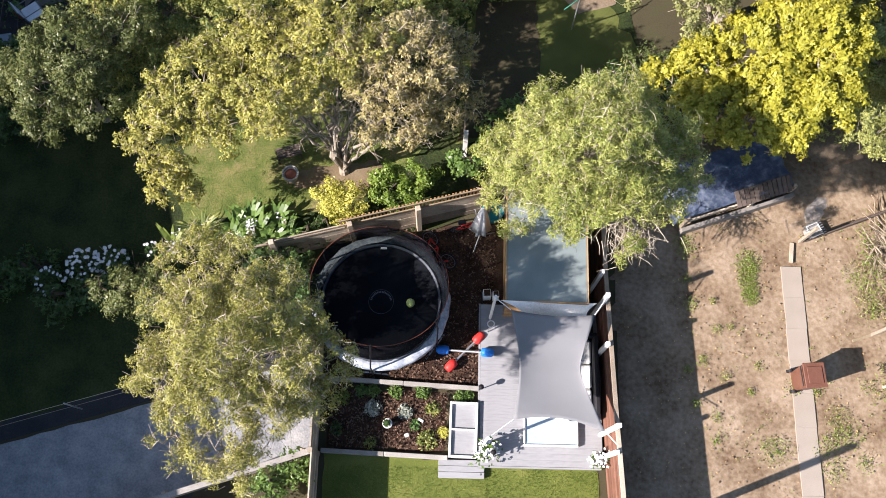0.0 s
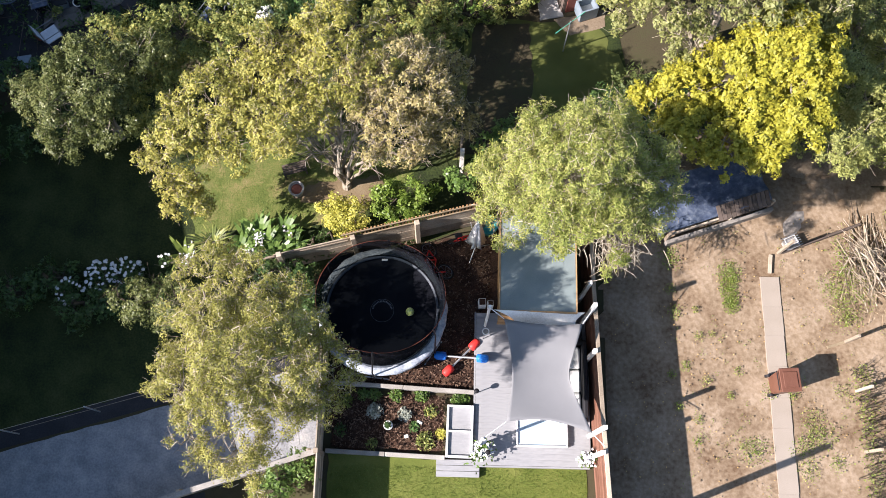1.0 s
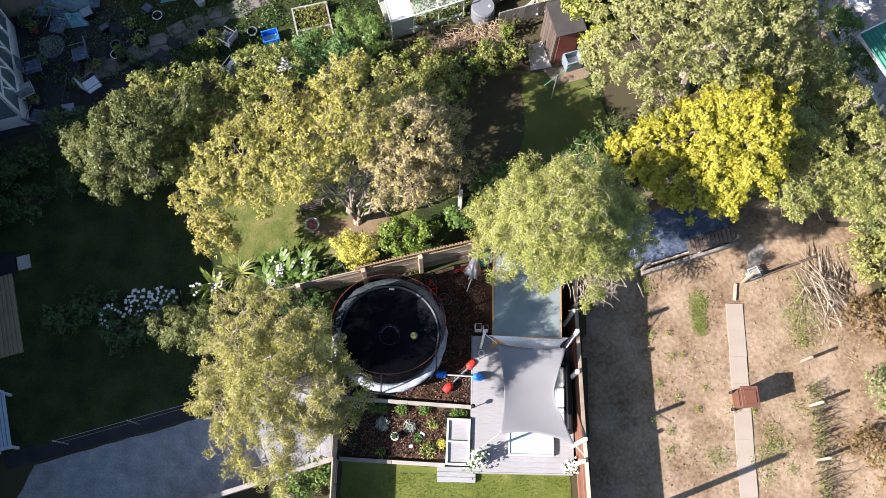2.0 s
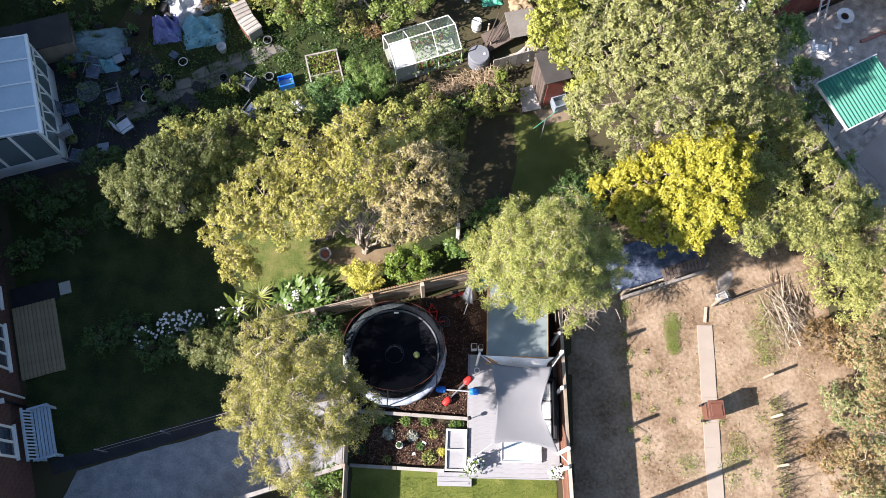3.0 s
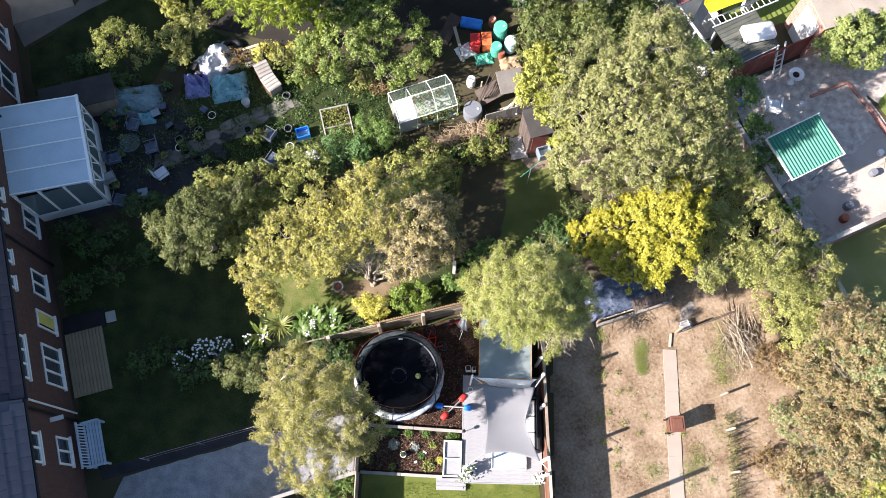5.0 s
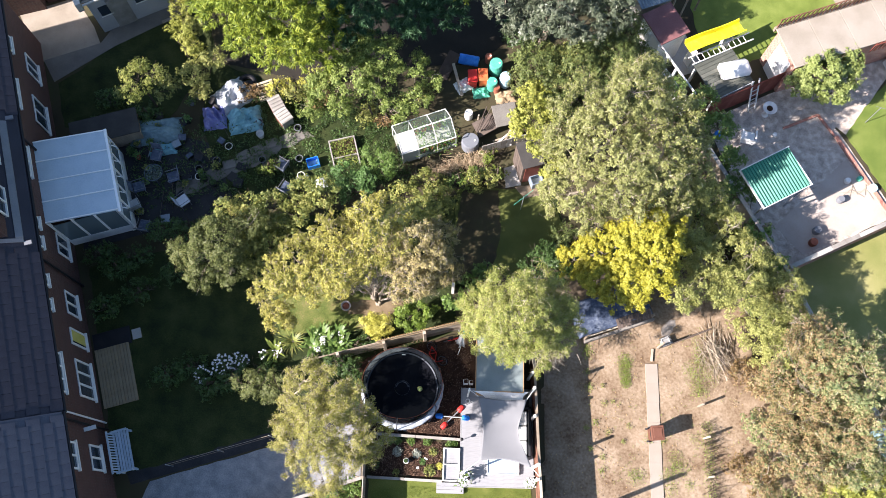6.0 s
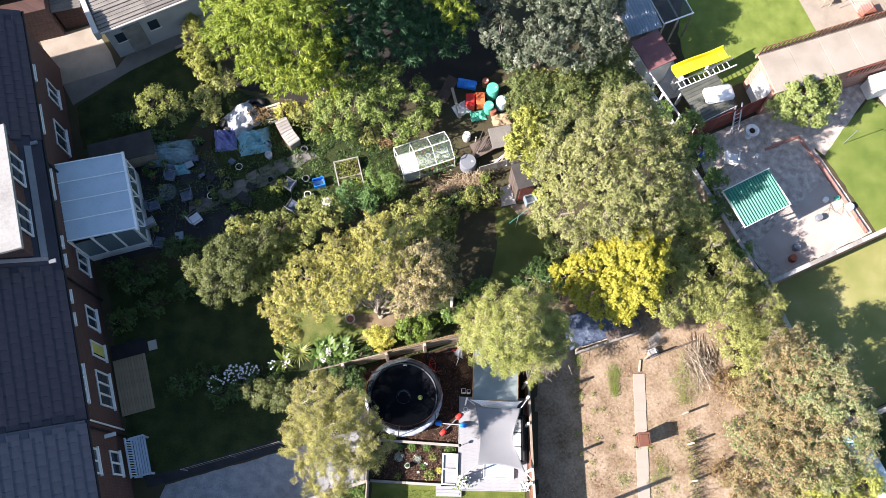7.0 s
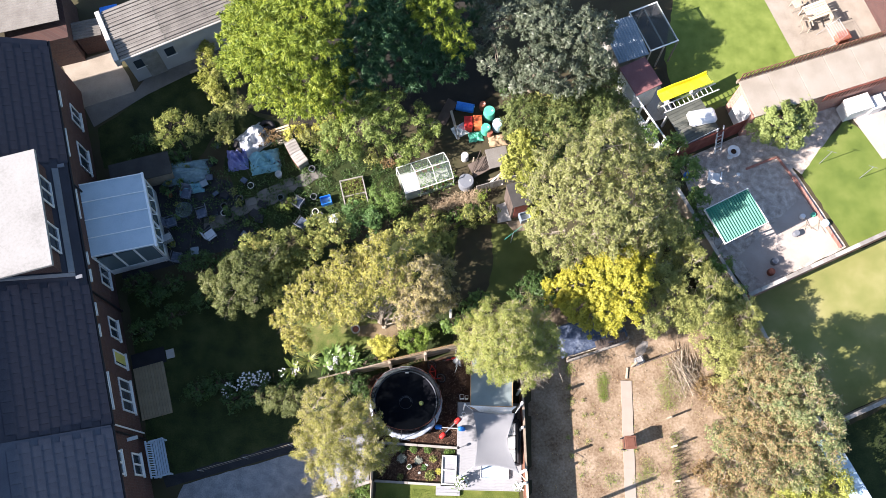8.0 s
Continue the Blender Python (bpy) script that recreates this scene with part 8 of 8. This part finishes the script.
barrel(0.94, 16.1, 0.17, 0.5, "white", "white plastic drum by the path")
barrel(2.1, 17.35, 0.14, 0.4, "terracotta", "terracotta chimney pot in the yard")
barrel(1.75, 18.75, 0.15, 0.5, "terracotta", "pale terracotta pot standing in the yard")
for x, y, mt, lab in ((1.08, 17.75, "red", "bright red plastic box in the yard"), (1.52, 17.82, "orange_red", "orange-red plastic box in the yard")):
    b = thing("plastic_box", lab, "box", pose(x, y, 0, 0, 0, 4))
    part("body", box(-0.18, -0.27, 0, 0.18, 0.27, 0.55, bevel=0.04), M[mt], b)
    part("lid", box(-0.2, -0.29, 0.55, 0.2, 0.29, 0.6, bevel=0.02), M[mt], b)
single("plank", box(-0.06, -0.7, 0, 0.06, 0.7, 0.03), M["old_wood"], "grey plank leaning in the yard", "plank", pose(0.45, 17.7, 0.3, 20, 0, 18))
single("sheet_board", box(-0.25, -0.6, 0, 0.25, 0.6, 0.02), M["dark_wood"], "weathered board leaning in the dark yard", "board", pose(0.05, 18.4, 0.25, 25, 0, -30))
crumpled("sack", 0.7, 17.55, 0.7, 0.6, 0.35, "white_worn", "pale sacks on the ground of the yard", "sack", 31, 30)
crumpled("sack", 1.45, 17.25, 0.7, 0.5, 0.3, "mint", "green plastic sheet on the ground", "sheet", 33, 10)
crumpled("rubble_heap", 2.5, 17.1, 0.9, 0.6, 0.3, "straw", "heap of broken terracotta and earth", "heap", 35, 10)

hutch = thing("small_shed", "small dark brown shed with a dark felt roof", "shed", pose(3.32, 13.82, 0, 0, 0, 17))
part("wall", box(-0.38, -0.5, 0, 0.38, 0.5, 1.75), M["dark_wood"], hutch)
for k in range(7):
    part("cladding", box(-0.405, -0.49 + 0.142 * k, 0.03, -0.383, -0.36 + 0.142 * k, 1.73), M["dark_wood"], hutch)
part("roof", box(-0.44, -0.56, 1.754, 0.44, 0.56, 1.8, m=pose(0, 0, 0, 2, 0, 0)), M["dark_felt"], hutch, "dark felt roof")
part("door", box(-0.3, -0.525, 0.03, 0.3, -0.503, 1.6), M["red_wood"], hutch)
tr = thing("handcart", "blue-grey metal crate leaning by the small shed", "crate", pose(3.72, 13.2, 0, 0, 0, 20))
for x0, y0, x1, y1 in ((-0.25, -0.2, -0.21, 0.2), (0.21, -0.2, 0.25, 0.2), (-0.208, -0.2, 0.208, -0.16), (-0.208, 0.16, 0.208, 0.2)):
    part("side", box(x0, y0, 0.05, x1, y1, 0.5), M["blue_tin"], tr)
part("floor", box(-0.205, -0.155, 0.0, 0.205, 0.155, 0.2), M["white_worn"], tr)
rot = thing("clothes_line", "thin green clothes line on a slim post", "clothes line", pose(3.1, 12.05, 0, 0, 0, 40))
part("post", rod((0, 0, 0), (0, 0, 1.5), 0.016), M["steel"], rot)
part("arm", rod((-0.5, 0, 1.45), (0.5, 0, 1.45), 0.01), M["mint"], rot)

# dim plants filling the shaded garden
for k, (u, v, r, lf) in enumerate(((-7.6, 13.4, 0.5, "dark"), (-6.6, 13.2, 0.5, "dark"), (-9.6, 12.4, 0.5, "dark"), (-10.2, 13.1, 0.5, "dark"), (-8.8, 12.6, 0.5, "dark"), (-5.2, 13.6, 0.35, "dark"), (-7.4, 18.6, 0.45, "dark"), (-3.0, 18.4, 0.4, "rust"), (-3.0, 14.9, 0.3, "weed"), (-1.8, 18.3, 0.45, "golden"), (-1.2, 17.9, 0.4, "mixed"), (-9.3, 18.6, 0.4, "dark"), (-8.6, 19.6, 0.5, "dark"), (-10.3, 10.9, 0.5, "dark"), (-8.9, 11.2, 0.5, "dark"), (-7.4, 11.6, 0.5, "dark"), (-6.0, 11.6, 0.5, "dark"))):
    p = HOUSE @ Vector((u, v, 0))
    plant("shrub", "leafy shrub crowding the shaded garden", "shrub", [(p.x, p.y, 0.5, r), (p.x + 0.35, p.y + 0.2, 0.4, r * 0.75)], lf, None, 0.08, 0.05, 480, 800 + k, group="shrubs in the crowded garden")
for k, (x, y, r, lf) in enumerate(((0.4, 13.1, 0.35, "fresh"), (1.2, 13.3, 0.35, "fresh"), (2.0, 13.4, 0.3, "weed"), (-0.4, 13.0, 0.35, "hedge"), (0.9, 12.9, 0.3, "weed"), (1.8, 14.3, 0.3, "weed"), (-5.3, 17.6, 0.5, "lime"), (-6.0, 17.2, 0.4, "golden"), (-5.4, 16.6, 0.4, "rust"), (-0.9, 17.2, 0.4, "mixed"), (-3.3, 16.0, 0.4, "mixed"), (-2.6, 15.7, 0.3, "rust"))):
    plant("shrub", "low sunlit shrub between the vegetable gardens", "shrub", [(x, y, 0.3, r), (x + 0.3, y + 0.1, 0.25, r * 0.8)], lf, None, 0.08, 0.05, 550, 840 + k, group="low shrubs")

# ---- walls and yards to the east ----
def wall_run(name, pts, h, t, body, cap, label):
    ob = thing(name, label, "wall", kind="structure")
    for a, b in zip(pts, pts[1:]):
        ang, d = math.degrees(math.atan2(b[1] - a[1], b[0] - a[0])), math.dist(a, b)
        m = pose(a[0], a[1], 0, 0, 0, ang)
        part("wall", box(0, -t / 2, 0, d - 0.003, t / 2, h), body, ob, m=m)
        n = max(1, int(d / 0.6))
        for k in range(n):
            part("coping", box(d * k / n + 0.004, -t / 2 - 0.03, h + 0.002, d * (k + 1) / n - 0.004, t / 2 + 0.03, h + 0.06, bevel=0.008), cap, ob, m=m)
    return ob


wall_run("wall_boundary", [(10.25, 14.25), (11.9, 11.13), (12.93, 9.22), (13.96, 6.83), (15.71, 3.86)], 1.9, 0.1, M["old_wood"], M["grey_wood"], "long pale-topped boundary wall")
wall_run("wall_boundary", [(13.3, 9.5), (19.5, 12.45), (26, 15.5)], 1.3, 0.12, M["brick_pink"], M["grey_wood"], "brick wall with concrete coping between lawns")
wall_run("wall_boundary", [(16.2, 4.0), (18.7, 5.1), (26, 8.3)], 1.3, 0.12, M["old_wood"], M["grey_wood"], "grey wall between the two lawns")
wall_run("wall_painted", [(16.15, 3.8), (17.6, 1.0), (19.5, -3)], 1.0, 0.34, M["pale_blue"], M["pool_blue"], "broad pale blue painted wall")
wall_run("wall_low", [(8.15, 19.5), (9.0, 18.05), (9.95, 16.45)], 0.75, 0.2, M["white_worn"], M["white_worn"], "whitewashed low block wall beside the platform")
wall_run("wall_low", [(16.25, 15.6), (18.1, 12.15)], 0.05, 0.12, M["brick_pink"], M["brick_pink"], "low orange brick edging beside the lawn")
wall_run("wall_low", [(14.1, 15.9), (15.6, 16.55), (16.2, 15.6)], 0.06, 0.05, M["brick_pink"], M["brick_pink"], "low brick edging round the shrub bed")

can = thing("canopy", "green corrugated canopy on slim posts in the yard", "canopy", pose(12.6, 12.68, 0, 0, 0, 28))
part("roof_sheet", corrugated(-1.06, 1.06, -0.82, 0.82, 2.5, 2.62, M["green_tin"], 0.12, 0.022), M["green_tin"], can, "green corrugated sheet")
for x0, y0, x1, y1 in ((-1.1, -0.86, 1.1, -0.83), (-1.1, 0.83, 1.1, 0.86)):
    part("edge", box(x0, y0, 2.44, x1, y1, 2.66 if y0 > 0 else 2.54), M["white"], can)
for x in (-1.09, 1.065):
    part("edge", box(x, -0.828, 2.45, x + 0.025, 0.828, 2.56, m=Matrix.Shear("XY", 4, (0, 0))), M["white"], can)
for x in (-1.0, 1.0):
    for y in (-0.75, 0.75):
        part("post", rod((x, y, 0), (x, y, 2.5), 0.035), M["steel"], can)
chair(pose(12.39, 15.22, 0.0, 0, 0, 80) @ Matrix.Scale(1.25, 4), "white", "white plastic garden chair in the yard")
dish = thing("bird_bath", "round white bird bath in the yard", "bird bath", pose(13.4, 16.55, 0))
part("bowl", lathe([(0.06, 0.5), (0.2, 0.55), (0.3, 0.65), (0.28, 0.65), (0.15, 0.58), (0.01, 0.57)], 24), M["white"], dish)
part("stem", lathe([(0.16, 0), (0.08, 0.1), (0.07, 0.5)], 14), M["white"], dish)
part("earth", lathe([(0.13, 0.60), (0.01, 0.64)], 18), M["bark"], dish, "dark damp earth")
for k, (x, y, r, h, mt) in enumerate(((16.1, 12.75, 0.14, 0.3, "lead"), (15.0, 11.4, 0.16, 0.3, "lead"), (14.8, 10.9, 0.16, 0.3, "terracotta"), (17.0, 13.7, 0.1, 0.2, "mint"), (17.5, 13.3, 0.18, 0.2, "pale_blue"), (16.5, 13.6, 0.12, 0.2, "white"), (11.3, 15.5, 0.16, 0.3, "blue"), (13.7, 15.6, 0.09, 0.15, "white"))):
    barrel(x, y, r, h, mt, "small round tub standing in the yard")
for k in range(10):
    single("stick", rod((-0.3, 0, 0.02), (0.3, 0, 0.03), 0.012), M["old_wood"], "dry stick lying in the yard", "stick", pose(16.4 + 0.12 * k, 13.1 + 0.07 * (k % 4), 0.02, 0, 0, 37 * k), "sticks")

# climbing platform with slide and ladders
plat = thing("play_platform", "dark timber play platform with pale uprights", "platform", pose(11.35, 17.75, 0, 0, 0, 28))
for k in range(10):
    part("board", box(-0.9, -0.85 + 0.172 * k, 1.2, 0.95, -0.69 + 0.172 * k, 1.24), M["platform"], plat)
for x in (-0.8, 0.8):
    for y in (-0.75, 0.75):
        part("post", box(x - 0.05, y - 0.05, 0, x + 0.05, y + 0.05, 1.198), M["white_worn"], plat)
part("side_panel", box(-0.85, -0.92, 0.8, 0.9, -0.895, 1.34), M["white"], plat, "white panel")
cu = thing("cushion", "white padded bundle on the platform", "cushion", pose(11.78, 17.88, 1.24, 0, 0, 14))
part("body", box(-0.66, -0.38, 0, 0.66, 0.38, 0.3, bevel=0.12), M["white"], cu, smooth=True)
sl = thing("slide", "bright yellow plastic slide on the platform", "slide", pose(11.02, 19.26, 0, 0, 0, 28))
bm = bmesh.new()
rows = []
for k in range(15):
    x = -1.38 + 2.76 * k / 14
    z = 1.76 - 0.4 * (k / 14) + 0.05 * math.sin(k * 0.45)
    rows.append([bm.verts.new((x, y, z + e)) for y, e in ((-0.31, 0.18), (-0.26, 0.18), (-0.2, 0.02), (0.2, 0.02), (0.26, 0.18), (0.31, 0.18), (0.22, -0.04), (-0.22, -0.04))])
for a, b in zip(rows, rows[1:]):
    for j in range(8):
        bm.faces.new((a[j], b[j], b[(j + 1) % 8], a[(j + 1) % 8]))
bm.faces.new(rows[0])
bm.faces.new(rows[-1][::-1])
bmesh.ops.recalc_face_normals(bm, faces=bm.faces)
part("chute", bm, M["yellow"], sl, smooth=False)
for x in (-0.9, 0.9):
    part("leg", box(x - 0.04, -0.2, 0, x + 0.04, 0.2, 1.3), M["white_worn"], sl)


def ladder(m, length, label):
    ob = thing("ladder", label, "ladder", m)
    for y in (-0.17, 0.17):
        part("rail", box(0, y - 0.02, -0.03, length, y + 0.02, 0.03), M["white"], ob)
    for k in range(int(length / 0.25)):
        part("rung", rod((0.12 + 0.25 * k, -0.15, 0), (0.12 + 0.25 * k, 0.15, 0), 0.016), M["white"], ob)
    return ob


ladder(pose(10.02, 18.24, 1.32, 0, 2, 26.5), 2.95, "white ladder lying along the platform")
ladder(pose(12.84, 16.75, 0.03, 0, -69, 119), 1.7, "pale ladder leaning against the red fence")
red = thing("fence", "dark red board fence beside the platform", "fence", pose(10.75, 16.3, 0, 0, 0, 25.3))
for k in range(18):
    part("board", box(0.2 * k + 0.004, -0.012, 0, 0.2 * k + 0.196, 0.012, 1.45), M["red_wood"], red)
part("rail", box(0, 0.015, 1.3, 3.6, 0.05, 1.38), M["red_wood"], red)

sheds = thing("shed", "low shed with a blue-grey corrugated roof", "shed", pose(8.25, 21.4, 0, 0, 0, 21))
part("wall", box(-0.68, -0.95, 0, 0.68, 0.95, 2.0), M["grey_wood"], sheds)
part("roof", corrugated(-0.76, 0.76, -1.05, 1.05, 2.08, 2.16, M["blue_tin"], 0.13, 0.025), M["blue_tin"], sheds, "blue-grey corrugated roof")
shedr = thing("shed", "small shed with a maroon felt roof", "shed", pose(8.9, 19.55, 0, 0, 0, 28))
part("wall", box(-0.6, -0.7, 0, 0.6, 0.7, 2.0), M["white_worn"], shedr)
part("roof", box(-0.68, -0.78, 2.004, 0.68, 0.78, 2.06), M["maroon"], shedr, "maroon felt roof")
av = thing("aviary", "wire-covered timber aviary on the lawn edge", "aviary", pose(9.65, 22.2, 0, 0, 0, 24))
for x in (-0.7, 0.0, 0.7):
    for y in (-1.1, 1.1):
        part("post", box(x - 0.03, y - 0.03, 0, x + 0.03, y + 0.03, 1.9), M["old_wood"], av)
    part("beam", box(x - 0.03, -1.1, 1.904, x + 0.03, 1.1, 1.96), M["white_worn"], av)
for y in (-1.1, 1.1):
    part("rail", box(-0.73, y - 0.03, 1.965, 0.73, y + 0.03, 2.0), M["white_worn"], av)
part("mesh_roof", box(-0.7, -1.1, 1.962, 0.7, 1.1, 1.966), M["wire"], av, "fine wire mesh")
frame_w = thing("white_trellis", "white-painted timber trellis beside the sheds", "trellis", pose(9.05, 17.85, 0, 0, 0, -59) @ Matrix.Diagonal((1.2, 1, 1, 1)))
for k in range(6):
    part("post", box(-1.3 + 0.52 * k, -0.04, 0, -1.22 + 0.52 * k, 0.04, 1.9), M["white_worn"], frame_w)
for z in (0.3, 1.0, 1.82):
    part("rail", box(-1.3, 0.045, z, 1.38, 0.09, z + 0.1), M["white"], frame_w)

ext = thing("extension", "long low brick extension with a pale flat roof", "extension", pose(16.9, 19.55, 0, 0, 0, 19.6))
part("wall", box(-3.45, -0.85, 0, 6.0, 0.8, 2.3), M["brick_pink"], ext)
for k in range(7):
    part("roof_sheet", box(-3.55 + 1.4 * k, -0.95, 2.304, -2.16 + 1.4 * k, 0.9, 2.37, bevel=0.01), M["cream"], ext)
part("parapet", box(-3.55, 0.92, 2.1, 6.0, 1.02, 2.36), M["old_wood"], ext)
for k in range(48):
    part("lattice_slat", box(-3.5 + 0.2 * k, 0.93, 2.362, -3.44 + 0.2 * k, 0.96, 2.95), M["brown_wood"], ext)
for z in (2.45, 2.85):
    part("lattice_rail", box(-3.5, 0.963, z, 6.0, 0.99, z + 0.06), M["brown_wood"], ext)
for k in range(30):
    part("lattice_slat", box(0.0 + 0.2 * k, -1.0, 1.7, 0.05 + 0.2 * k, -0.97, 2.42), M["red_wood"], ext)
part("lattice_rail", box(0.0, -1.03, 2.3, 6.0, -1.003, 2.36), M["red_wood"], ext)
part("door", box(-3.475, -0.6, 0.02, -3.453, 0.4, 1.95), M["white"], ext)
lean2 = thing("house", "brown brick house wall at the far corner", "house", pose(22.2, 24.1, 0, 0, 0, 20))
part("wall", box(-1.0, -1.4, 0, 6, 5, 4.5), M["brick"], lean2)
part("roof", box(-1.2, -1.6, 4.504, 6, 5, 4.65), M["slate"], lean2, "dark slate roof")
for k, (x, y, w, d, h, mt, lab) in enumerate(((19.35, 19.0, 0.6, 0.36, 0.9, "white_worn", "white storage chest by the extension wall"), (20.3, 19.2, 0.34, 0.3, 0.7, "white_worn", "pale storage box by the extension wall"), (19.3, 22.9, 0.3, 0.22, 0.4, "terracotta", "red-brown planter trough on the patio"))):
    b = thing("storage_box", lab, "storage box", pose(x, y, 0, 0, 0, 20))
    part("body", box(-w, -d, 0, w, d, h, bevel=0.02), M[mt], b)
    part("lid", box(-w - 0.03, -d - 0.03, h + 0.002, w + 0.03, d + 0.03, h + 0.06, bevel=0.015), M[mt], b)


def patio_table(m, label):
    """A slatted table on four legs."""
    ob = thing("patio_table", label, "table", m)
    for k in range(6):
        part("slat", box(-0.6, -0.42 + 0.142 * k, 0.70, 0.6, -0.30 + 0.142 * k, 0.73, bevel=0.004), M["pale_wood"], ob)
    for x in (-0.52, 0.52):
        part("bearer", box(x - 0.03, -0.4, 0.64, x + 0.03, 0.4, 0.698), M["old_wood"], ob)
        for y in (-0.36, 0.36):
            part("leg", box(x - 0.03, y - 0.03, 0.016, x + 0.03, y + 0.03, 0.638), M["old_wood"], ob)
    return ob


patio_table(pose(18.0, 24.1, 0, 0, 0, 24), "slatted pale wooden table on the tan patio")
for x, y, a in ((17.2, 24.6, 200), (18.9, 23.9, 20), (17.5, 23.4, 280)):
    chair(pose(x, y, 0.016, 0, 0, a), "old_wood", "weathered wooden chair on the tan patio")
airer = thing("clothes_airer", "folding steel clothes airer on the patio", "clothes airer", pose(18.7, 22.9, 0.016, 0, 0, 24))
for y in (-0.45, 0.45):
    for a, b2 in (((-0.4, y, 0), (0.4, y, 0.95)), ((0.4, y, 0), (-0.4, y, 0.95))):
        part("leg", rod(a, b2, 0.012, sides=5), M["steel"], airer)
for k in range(7):
    part("rail", rod((-0.39 + 0.13 * k, -0.45, 0.95), (-0.39 + 0.13 * k, 0.45, 0.95), 0.007, sides=5), M["white"], airer)
for k, (x, y) in enumerate(((17.6, 16.3), (19.4, 15.6))):
    lp = thing("washing_post", "slim steel washing post on the lawn", "post", pose(x, y, 0))
    part("pole", rod((0, 0, 0), (0, 0, 1.4), 0.014), M["lead"], lp)
    part("arm", rod((-0.2, 0.06, 1.38), (0.2, -0.06, 1.38), 0.008), M["lead"], lp)


def scatter(name, label, category, spots, leaf, length, width, top, seed):
    """Loose leaves in patches over round spots of the ground."""
    rr = np.random.default_rng(seed)
    out = []
    for x, y, r, n in spots:
        c = np.c_[x + rr.normal(size=n) * r * 0.5, y + rr.normal(size=n) * r * 0.5, rr.uniform(0.02, 1, n) ** 1.6 * top]
        keep = np.array([noise.noise(Vector((a * 2.1, b * 2.1, seed))) > -0.12 for a, b, _ in c])
        out.append(c[keep])
    tagged(new(name, quads(name, leaves_at(rr, np.concatenate(out), length, width), F[leaf])), label, category, kind="stuff")


scatter("ground_cover", "low green plants covering the allotment ground", "ground cover", [(-8.0 + 0.75 * i + 0.3 * (j % 2), 13.0 + 0.62 * j, 0.55, 260) for i in range(9) for j in range(7)], "dark", 0.075, 0.045, 0.22, 5)
scatter("ground_cover", "dim leafy plants between the pots", "ground cover", [(-12.5 + 0.8 * i + 0.3 * (j % 2), 12.0 + 0.7 * j + 0.12 * i, 0.5, 150) for i in range(6) for j in range(5)], "dark", 0.085, 0.05, 0.3, 6)

# small clutter on and round the dark patio
rng = np.random.default_rng(123)
CLUT = ("black", "tarp", "tarp", "dark_felt", "black", "blue_tin", "dark_felt", "shade_dark_slab")
for k in range(18):
    u, v = rng.uniform(-8.2, -3.6), rng.uniform(13.9, 19.4)
    mt = CLUT[k % 8]
    p = HOUSE @ pose(u, v, 0.01, 0, 0, float(rng.uniform(0, 180)))
    w, d, h = rng.uniform(0.09, 0.22), rng.uniform(0.08, 0.18), rng.uniform(0.1, 0.32)
    cb = thing("garden_box", {"black": "black plastic", "lilac": "lilac", "tarp": "dark blue", "dark_felt": "dark brown", "blue_tin": "blue-grey metal", "teal": "teal", "shade_dark_slab": "dark stone"}[mt] + " box among the patio clutter", "box", p, "clutter on the patio")
    part("body", box(-w, -d, 0, w, d, h, bevel=0.015), M[mt], cb)
    part("rim", box(-w - 0.012, -d - 0.012, h + 0.001, w + 0.012, d + 0.012, h + 0.03, bevel=0.008), M[CLUT[(k * 3 + 1) % 8]], cb)
for k in range(14):
    p = HOUSE @ Vector((rng.uniform(-8.0, -4.0), rng.uniform(14, 19), 0.05))
    a = rng.uniform(0, math.pi)
    single("garden_cane", rod((-0.5 * math.cos(a), -0.5 * math.sin(a), 0.02), (0.5 * math.cos(a), 0.5 * math.sin(a), float(rng.uniform(0.05, 0.5))), 0.009), M["dark_wood"], "bamboo cane lying among the pots", "cane", pose(p.x, p.y, 0.02), "garden canes")

# slates on the near slopes, courses from the eaves upwards
slate_rows(mid_roof, 6.55, 12.5, 10, 0.0, M["slate"])
slate_rows(near_roof, 0.0, 6.45, 10, 0.12, M["slate_pale"])
slate_rows(far_roof, 17.5, 23.2, 10, 0.0, M["slate"])
